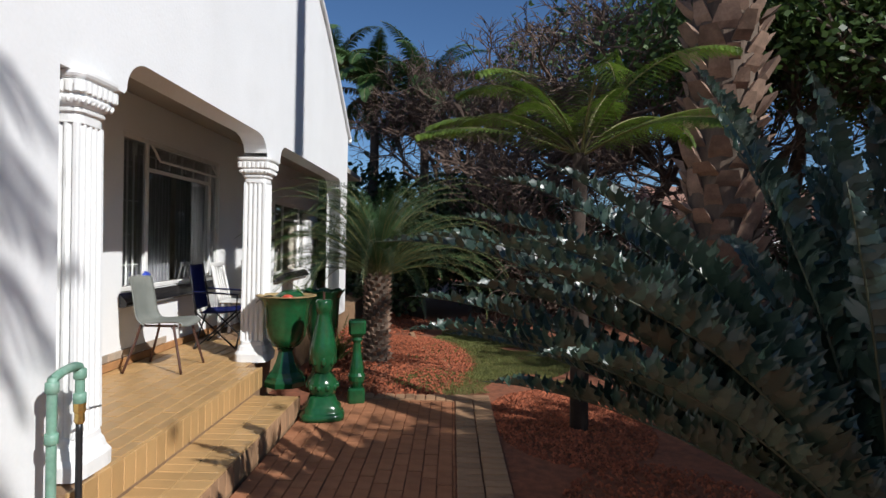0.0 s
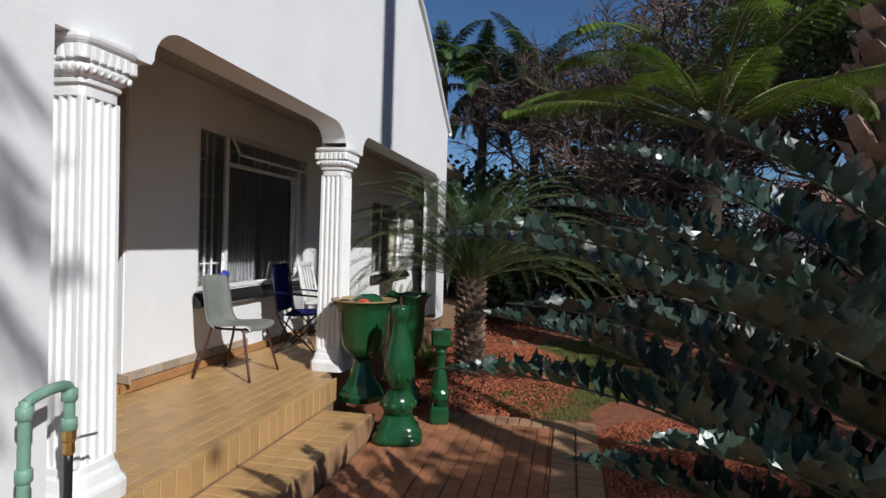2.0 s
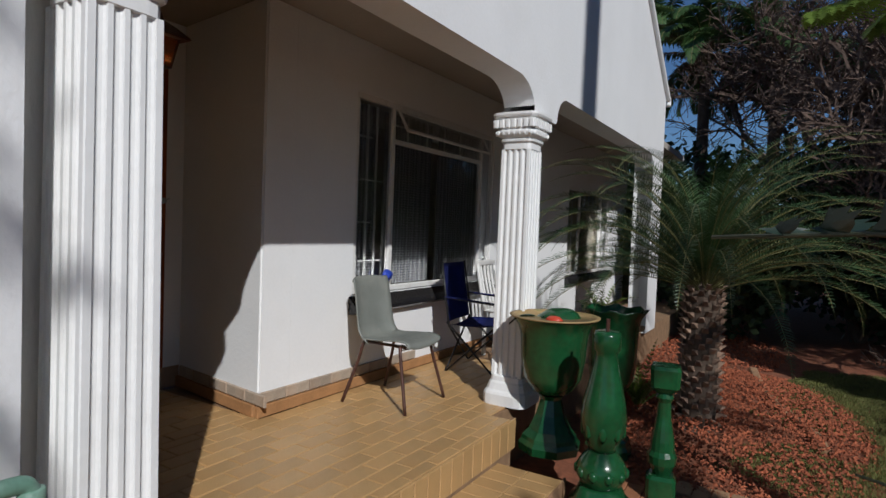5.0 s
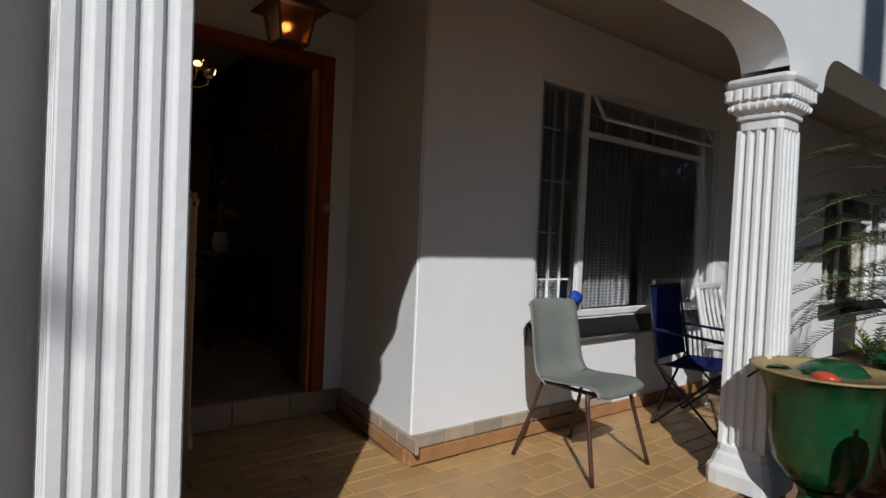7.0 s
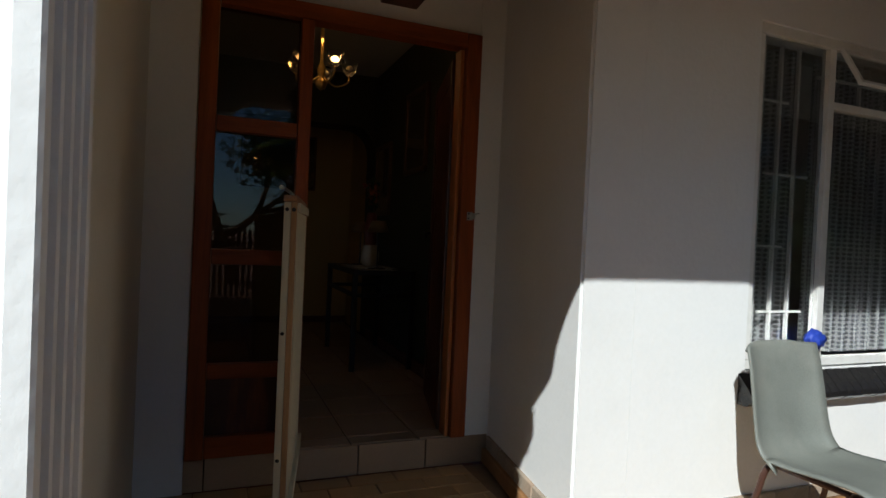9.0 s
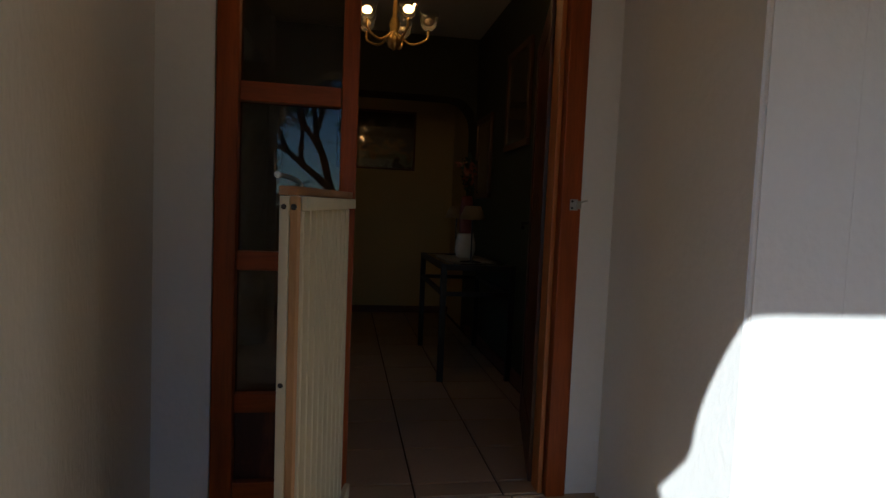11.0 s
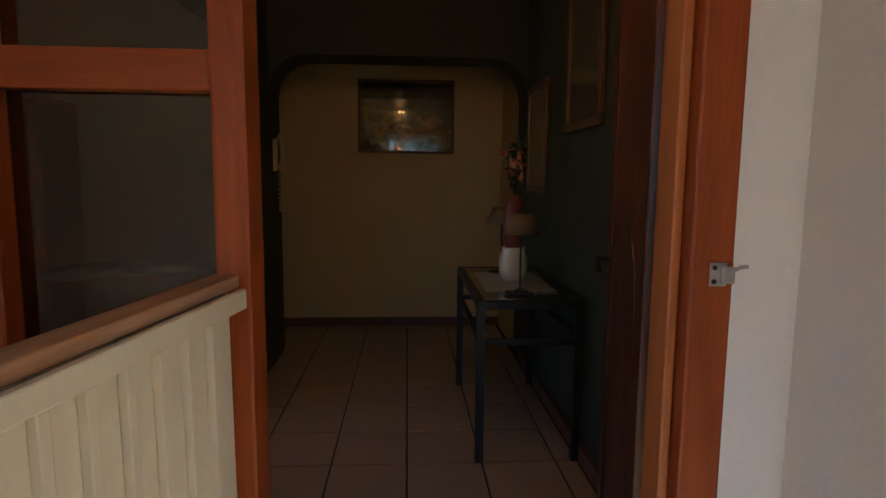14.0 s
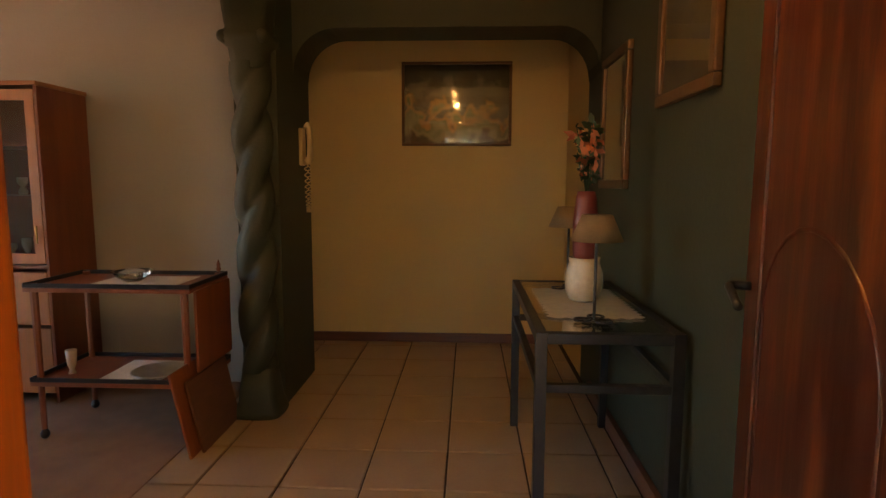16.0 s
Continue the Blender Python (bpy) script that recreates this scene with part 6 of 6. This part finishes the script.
# leafy and bare trees
def branches(rg, base, d, ln, r, depth, segs, tips, spread=0.6, ratio=0.72, up=0.15, taper=0.65):
    p = Vector(base)
    pts = [p.copy()]
    dd = Vector(d).normalized()
    for i in range(3):
        dd = (dd + Vector((rg.gauss(0, 0.16), rg.gauss(0, 0.16), rg.gauss(0, 0.1) + up * 0.15))).normalized()
        p = p + dd * ln / 3
        pts.append(p.copy())
    segs.append((pts, r, r * 0.66))
    if depth == 0:
        tips.append((p.copy(), dd.copy()))
        return
    for k in range(rg.choice((2, 3, 3))):
        nd = (dd + Vector((rg.gauss(0, spread), rg.gauss(0, spread), rg.gauss(0, spread * 0.7) + up))).normalized()
        branches(rg, pts[-1] if k else pts[2], nd, ln * ratio * rg.uniform(0.85, 1.15), r * taper, depth - 1, segs, tips, spread, ratio, up, taper)


def limb_mesh(name, segs, material, parent, label):
    v, f = [], []
    for pts, r0, r1 in segs:
        n = 6 if r0 > 0.05 else (4 if r0 > 0.012 else 3)
        rings = []
        for i, p in enumerate(pts):
            d = (pts[min(i + 1, len(pts) - 1)] - pts[max(i - 1, 0)]).normalized()
            s = d.orthogonal().normalized()
            w = d.cross(s)
            r = r0 + (r1 - r0) * i / (len(pts) - 1)
            rings.append(len(v))
            v += [p + (s * math.cos(6.283 * k / n) + w * math.sin(6.283 * k / n)) * r for k in range(n)]
        for a, b in zip(rings, rings[1:]):
            f += [(a + k, a + (k + 1) % n, b + (k + 1) % n, b + k) for k in range(n)]
    return mesh_from(name, v, f, material, parent, label)


def leafy_tree(m, h, r, depth, per, size, spreadr, seed, label, material=None, ln0=None):
    t = thing("leafy_tree", label, "tree", m, "garden trees")
    rg = random.Random(seed)
    segs, tips = [], []
    branches(rg, (0, 0, -0.1), (rg.gauss(0, 0.08), rg.gauss(0, 0.08), 1), ln0 or h * 0.34, r, depth, segs, tips, 0.55, 0.74, 0.25)
    limb_mesh("trunk", segs, BARK, t, "forked brown trunk and limbs")
    v, f = [], []
    for p, d in tips:
        for k in range(per):
            c = p + Vector((rg.gauss(0, spreadr), rg.gauss(0, spreadr), rg.gauss(0, spreadr * 0.7)))
            a = Vector((rg.gauss(0, 1), rg.gauss(0, 1), rg.gauss(0, 0.6) - 0.3)).normalized() * size * rg.uniform(0.7, 1.3)
            s = a.cross(Vector((rg.gauss(0, 1), rg.gauss(0, 1), rg.gauss(0, 1)))).normalized() * size * 0.34
            b = len(v)
            v += [c, c + a * 0.5 + s, c + a, c + a * 0.5 - s]
            f.append((b, b + 1, b + 2, b + 3))
    mesh_from("crown", v, f, material or TREE_LEAF, t, "dense small green leaves")
    return t


leafy_tree(pose(7.0, 11.5, GROUND), 8.5, 0.22, 5, 110, 0.15, 0.50, 31, "tall leafy tree with dark green crown behind the palm trunk")
leafy_tree(pose(9.6, 9.0, GROUND), 8.0, 0.2, 5, 110, 0.15, 0.50, 32, "tall leafy tree with dark green crown by the fence")
leafy_tree(pose(8.2, 17.0, GROUND), 8.6, 0.18, 5, 80, 0.15, 0.50, 33, "leafy tree with a leaning pale trunk in the garden")
leafy_tree(pose(12.5, 4.5, GROUND), 7.5, 0.2, 5, 90, 0.15, 0.45, 37, "tall leafy tree beyond the fence")
# two unseen trees, added out of view to shade soil and cycad
leafy_tree(pose(9.0, -0.1, GROUND), 5.8, 0.16, 5, 120, 0.15, 0.48, 46, "unseen leafy tree added to shade the red soil")
leafy_tree(pose(7.4, -1.2, GROUND), 5.8, 0.16, 5, 140, 0.15, 0.48, 40, "unseen leafy tree added to shade the cycad")
leafy_tree(pose(11.2, 14.0, GROUND), 8.5, 0.2, 5, 90, 0.16, 0.50, 38, "tall leafy tree beyond the fence")
leafy_tree(pose(7.6, 7.2, GROUND), 6.4, 0.16, 5, 90, 0.14, 0.45, 39, "leafy tree with a dark crown inside the fence")


def shrub(m, rx, ry, h, leaves, size, seed, label):
    """Many leaves in uneven lobes about a few stems."""
    t = thing("garden_shrub", label, "shrub", m, "garden shrubs")
    rg = random.Random(seed)
    lobes = [(Vector((rg.uniform(-0.65, 0.65) * rx, rg.uniform(-0.65, 0.65) * ry, rg.uniform(0.2, 0.78) * h)), rg.uniform(0.35, 0.55)) for k in range(13)]
    segs = [([Vector((rg.uniform(-0.1, 0.1), rg.uniform(-0.1, 0.1), -0.1)), c * 0.5 + Vector((0, 0, 0.1)), c], 0.03, 0.008) for c, q in lobes]
    limb_mesh("branchwork", segs, BARK, t, "thin brown stems")
    v, f = [], []
    for i in range(leaves):
        c, q = lobes[rg.randrange(len(lobes))]
        d = Vector((rg.gauss(0, 1), rg.gauss(0, 1), rg.gauss(0, 1))).normalized() * (rg.uniform(0.45, 1.0) ** 0.5)
        p = c + Vector((d.x * q * rx, d.y * q * ry, d.z * q * h * 0.5)) * (1 + 0.5 * noise.noise(d * 2.5 + c))
        p.z = max(p.z, 0.05)
        a = Vector((rg.gauss(0, 1), rg.gauss(0, 1), rg.gauss(0, 0.7))).normalized() * size * rg.uniform(0.6, 1.3)
        s = a.cross(Vector((rg.gauss(0, 1), rg.gauss(0, 1), rg.gauss(0, 1)))).normalized() * size * 0.36
        b = len(v)
        v += [p, p + a * 0.5 + s, p + a, p + a * 0.5 - s]
        f.append((b, b + 1, b + 2, b + 3))
    mesh_from("foliage", v, f, HEDGE_LEAF, t, "dense dark green leaves")


for k, (x, y, rx, h) in enumerate([(-2.6, 14.5, 1.5, 3.0), (-0.6, 13.6, 1.4, 2.6), (0.9, 14.6, 1.5, 3.4), (2.3, 13.4, 1.3, 2.9), (3.6, 15.6, 1.4, 1.9), (6.6, 15.0, 1.6, 1.9), (9.0, 13.6, 1.8, 3.4), (10.4, 10.6, 1.7, 3.2), (10.2, 6.8, 1.6, 3.2), (7.4, 9.6, 1.1, 2.0), (-4.5, 17.0, 2.2, 4.2), (-1.5, 19.5, 2.4, 4.4), (1.6, 19.5, 2.4, 4.8), (5.0, 19.5, 2.2, 1.9)]):
    shrub(pose(x, y, GROUND), rx, rx * 0.8, h, 5200, 0.15 if y < 16 else 0.22, 60 + k, "dense dark green garden shrub beyond the lawn" if x < 5 else "dense dark green shrub along the fence")


def bare_tree(m, seed, label):
    t = thing("bare_tree", label, "tree", m, "garden trees")
    rg = random.Random(seed)
    segs, tips = [], []
    branches(rg, (0, 0, -0.1), (0.05, 0, 1), 2.4, 0.2, 9, segs, tips, 0.66, 0.76, 0.10, 0.70)
    limb_mesh("trunk", [q for q in segs if q[1] > 0.06], TWIG, t, "bare grey trunk and main boughs")
    limb_mesh("twig_tangle", [q for q in segs if q[1] <= 0.06], TWIG, t, "tangled bare grey branches")["kind"] = "stuff"
    return t


bare_tree(pose(2.6, 16.5, GROUND), 41, "bare tree with a dense tangle of thin grey twigs")
bare_tree(pose(2.9, 15.0, GROUND), 43, "bare tree with a dense tangle of thin grey twigs")
bare_tree(pose(1.6, 17.6, GROUND), 44, "bare tree with a dense tangle of thin grey twigs")
bare_tree(pose(0.9, 20.5, GROUND), 42, "bare tree with a dense tangle of thin grey twigs far off")

# low plants by the porch
specs = [(i * 137.5, rng.uniform(50, 85), rng.uniform(0.4, 0.75), rng.uniform(30, 80)) for i in range(26)]
rosette("strap_leaf_plant", "bright green strap-leaved plant beside the porch", "plant", (-1.25, 8.3, GROUND), specs, 0.06, 0.02, 14, FERN_LEAF, seed=9, r=0.006)
rosette("strap_leaf_plant", "green strap-leaved plant under the porch window", "plant", (-2.2, 10.3, 0.0), specs, 0.08, 0.025, 14, FERN_LEAF, seed=10, r=0.008)

# fence and far house
fence = thing("palisade_fence", "dark weathered wooden palisade fence along the garden", "fence", pose(0, 0, GROUND))
pk = plate("picket", 0.085, 1.7, 0.022, 0.004)
y = 1.0
pts = [(8.6, 0.0), (8.6, 12.5), (2.5, 18.5)]
for (xa, ya), (xb, yb) in zip(pts, pts[1:]):
    L = math.hypot(xb - xa, yb - ya)
    ang = math.degrees(math.atan2(yb - ya, xb - xa))
    for i in range(int(L / 0.135)):
        k = i * 0.135 / L
        piece("picket", pk, FENCE, fence, Matrix.Translation((xa + (xb - xa) * k, ya + (yb - ya) * k, 0.85 + rng.uniform(-0.03, 0.03))) @ pose(0, 0, 0, 0, 0, ang) @ pose(0, 0, 0, 90, 0, 0))
    for z in (0.35, 1.35):
        bm = bmesh.new()
        box(bm, 0, L, 0.005, 0.045, z - 0.04, z + 0.04, 0.004, pose(xa, ya, 0, 0, 0, ang))
        part("rail", bm, FENCE, fence)
hs = thing("neighbour_house", "low neighbouring house with a tiled roof beyond the fence", "house", pose(14, 26, GROUND))
part("wall", boxes([(-5, 5, -4, 4, 0, 2.6)]), PORCH_PLASTER, hs)
bm = bmesh.new()
prism(bm, [(-4.6, 2.6), (4.6, 2.6), (0, 4.3)], -5.5, 5.5)
part("roof", bm, ROOF, hs, "brown tiled roof")

# ---- ground cover ----
def heap(name, cx, cy, rx, ry, count, size, material, label, category, hgt=0.05, edge=1.0):
    """Loose stones over a low mound; too many to count."""
    rg = random.Random(len(label) + count)
    v, f = [], []
    n = 14
    ring0 = len(v)
    shape = [(-0.9, -0.5, 0.2), (0.8, -0.6, 0.1), (0.1, 0.9, 0.0), (0.0, 0.0, 1.0), (0.2, 0.1, -0.8)]
    for i in range(count):
        a, q = rg.uniform(0, 6.283), math.sqrt(rg.random())
        x, y = cx + rx * q * math.cos(a), cy + ry * q * math.sin(a)
        z = GROUND - 0.025 + hgt * max(0, 1 - q * q) + 0.01 * noise.noise(Vector((x * 3, y * 3, 0)))
        s = size * rg.uniform(0.5, 1.5)
        t = rg.uniform(0, 6.283)
        c, d = math.cos(t), math.sin(t)
        b = len(v)
        for px, py, pz in shape:
            px, py, pz = px * rg.uniform(0.7, 1.2), py * rg.uniform(0.7, 1.2), pz * rg.uniform(0.6, 1.0)
            v.append((x + s * (px * c - py * d), y + s * (px * d + py * c), z + s * pz))
        f += [(b, b + 1, b + 3), (b + 1, b + 2, b + 3), (b + 2, b, b + 3), (b + 1, b, b + 4), (b + 2, b + 1, b + 4), (b, b + 2, b + 4)]
    return tagged(mesh_from(name, v, f, material), label, category, "", "stuff")


heap("gravel_bed", -0.5, 8.7, 1.15, 2.2, 9000, 0.016, GRAVEL, "loose red laterite gravel round the feathery cycad", "gravel", 0.12)
heap("gravel_bed", 1.35, 6.1, 0.75, 1.15, 6500, 0.016, GRAVEL, "loose red laterite gravel round the tree fern", "gravel", 0.08)
heap("gravel_bed", 1.7, 3.2, 0.95, 1.9, 5000, 0.017, GRAVEL, "loose red laterite gravel under the spiny cycad", "gravel", 0.08)
heap("gravel_bed", -1.3, 12.0, 1.2, 2.0, 2500, 0.02, GRAVEL, "red laterite gravel beside the house", "gravel", 0.06)


def lawn(cx, cy, rx, ry, count, label):
    rg = random.Random(8)
    v, f = [], []
    while len(f) < count:
        a, q = rg.uniform(0, 6.283), math.sqrt(rg.random())
        x, y = cx + rx * q * math.cos(a), cy + ry * q * math.sin(a)
        if noise.noise(Vector((x * 1.6, y * 1.6, 3))) < -0.28 + 0.5 * (q > 0.85):
            continue
        h, t, w = rg.uniform(0.015, 0.045), rg.uniform(0, 6.283), 0.004
        b = len(v)
        z = GROUND - 0.02
        v += [(x - w * math.cos(t), y - w * math.sin(t), z), (x + w * math.cos(t), y + w * math.sin(t), z), (x + rg.gauss(0, 0.018), y + rg.gauss(0, 0.018), z + h)]
        f.append((b, b + 1, b + 2))
    return tagged(mesh_from("lawn", v, f, GRASS), label, "grass", "", "stuff")


lawn(0.95, 9.6, 1.35, 2.4, 60000, "patchy yellow-green lawn on red soil")
lawn(0.35, 7.6, 0.9, 0.75, 7000, "thin dry grass at the end of the path")

edging = thing("lawn_edging", "low dark stone edging between gravel and lawn", "edging", pose(0, 0, GROUND - 0.02))
me = plate("stone", 0.20, 0.09, 0.07, 0.012)
pth = smooth_path([(0.2, 8.2, 0), (0.12, 8.6, 0), (-0.1, 9.2, 0), (-0.3, 10.0, 0), (-0.45, 11.0, 0)], 5)
for a, b in zip(pth, pth[1:]):
    piece("stone", me, KERB, edging, Matrix.Translation((a.x, a.y, 0.055)) @ pose(0, 0, 0, rng.uniform(-3, 3), rng.uniform(-3, 3), math.degrees(math.atan2(b.y - a.y, b.x - a.x))))

# ---- floors laid piece by piece ----
lay(porch_floor, WX + 0.031, FX, 3.61, 6.15, 0.0, 0.118, 0.236, 0.005, QUARRY)
lay(porch_floor, -3.865, WX + 0.029, 3.61, 5.19, 0.0, 0.118, 0.236, 0.005, QUARRY)
lay(porch_floor, WX + 0.031, -1.72, 6.152, 7.6, 0.0, 0.118, 0.236, 0.005, QUARRY)
# risers of porch edge and threshold, laid upright
me = plate("riser_tile", 0.195, 0.113, 0.014, 0.004)
for i in range(24):
    piece("riser_tile", me, QUARRY, porch_floor, Matrix.Translation((FX + 0.012, 3.44 + 0.118 * i, -0.105)) @ pose(0, 0, 0, 0, 90, 0))
lay(step_floor, FX + 0.016, SX, 2.4, 5.96, STEP, 0.21, 0.118, 0.005, QUARRY, along="y", bond=0.0)
me = plate("riser_tile", 0.17, 0.113, 0.014, 0.004)
for i in range(31):
    piece("riser_tile", me, KERB, step_floor, Matrix.Translation((SX - 0.002, 2.42 + 0.118 * i, STEP - 0.10)) @ pose(0, 0, 0, 0, 90, 0))
for i in range(4):
    piece("riser_tile", me, KERB, step_floor, Matrix.Translation((FX + 0.07 + 0.105 * i, 5.962, STEP - 0.10)) @ pose(0, 0, 0, 0, 0, 90) @ pose(0, 0, 0, 0, 90, 0))
hall_floor = tagged(new("hall_floor"), "square beige ceramic tiles with dark joints in the hall", "floor", "", "structure")
TS = 0.362
tile = plate("tile", TS - 0.010, TS - 0.010, 0.011, 0.003)
ox, oy = -6.174, 4.579
for i in range(-6, 7):
    for k in range(-4, 3):
        x0, y0 = ox + i * TS, oy + k * TS
        xa, xb = max(x0, -8.10), min(x0 + TS, -3.885)
        ya, yb = max(y0, LB), min(y0 + TS, RW - 0.03)
        if xb - xa > 0.03 and yb - ya > 0.03:
            full = xb - xa > TS - 0.002 and yb - ya > TS - 0.002
            piece("tile", tile if full else plate("tile", xb - xa - 0.010, yb - ya - 0.010, 0.011, 0.003), HALL_TILE, hall_floor, pose((xa + xb) / 2, (ya + yb) / 2, HALL + random.uniform(-0.0006, 0.0006)))
for i in range(-3, 3):
    ya, yb = max(4.612 + i * TS, 3.64), min(4.612 + (i + 1) * TS, 5.335)
    if yb > ya + 0.02:
        piece("tile", plate("tile", HALL - 0.004, yb - ya - 0.006, 0.012, 0.002), HALL_TILE, threshold, Matrix.Translation((-3.872, (ya + yb) / 2, HALL / 2 - 0.002)) @ pose(0, 0, 0, 0, 90, 0))
# brick path and its kerb
path = tagged(new("pavement"), "worn red brick path with dusty joints", "path", "", "structure")
structure("pavement_bed", boxes([(SX + 0.012, 0.68, -0.6, 6.84, GROUND - 0.14, GROUND - 0.012)]), SOIL, "sandy bed of the brick path", "path")
lay(path, SX + 0.014, 0.30, 3.0, 6.60, GROUND, 0.108, 0.22, 0.006, PAVER, "brick", 0.02, jitter=0.003)
kb = plate("kerb_brick", 0.175, 0.10, 0.03, 0.006)
for i in range(36):
    for k in range(2):
        piece("kerb_brick", kb, KERB, path, pose(0.395 + 0.185 * k, 3.05 + 0.107 * i, GROUND + 0.012 + random.uniform(-0.004, 0.004), random.uniform(-1, 1), random.uniform(-1, 1), random.uniform(-1.5, 1.5)))
kb2 = plate("kerb_brick", 0.10, 0.20, 0.03, 0.006)
for i in range(12):
    piece("kerb_brick", kb2, KERB, path, pose(-0.7 + 0.107 * i, 6.72, GROUND + 0.008 + random.uniform(-0.004, 0.004), 0, 0, random.uniform(-2, 2)))
v, f = [], []
for i in range(14):
    for k in range(17):
        x, y = SX + 0.07 + 0.11 * i, -0.6 + 0.213 * k + (0.106 if i % 2 else 0)
        b = len(v)
        v += [(x - 0.05, y, GROUND), (x + 0.05, y, GROUND), (x + 0.05, y + 0.205, GROUND), (x - 0.05, y + 0.205, GROUND), (x - 0.053, y - 0.003, GROUND - 0.012), (x + 0.053, y - 0.003, GROUND - 0.012), (x + 0.053, y + 0.208, GROUND - 0.012), (x - 0.053, y + 0.208, GROUND - 0.012)]
        f += [(b, b + 1, b + 2, b + 3)] + [(b + 4 + q, b + 4 + (q + 1) % 4, b + (q + 1) % 4, b + q) for q in range(4)]
tagged(mesh_from("brick_field", v, f, PAVER, path), "", "", "", "stuff")
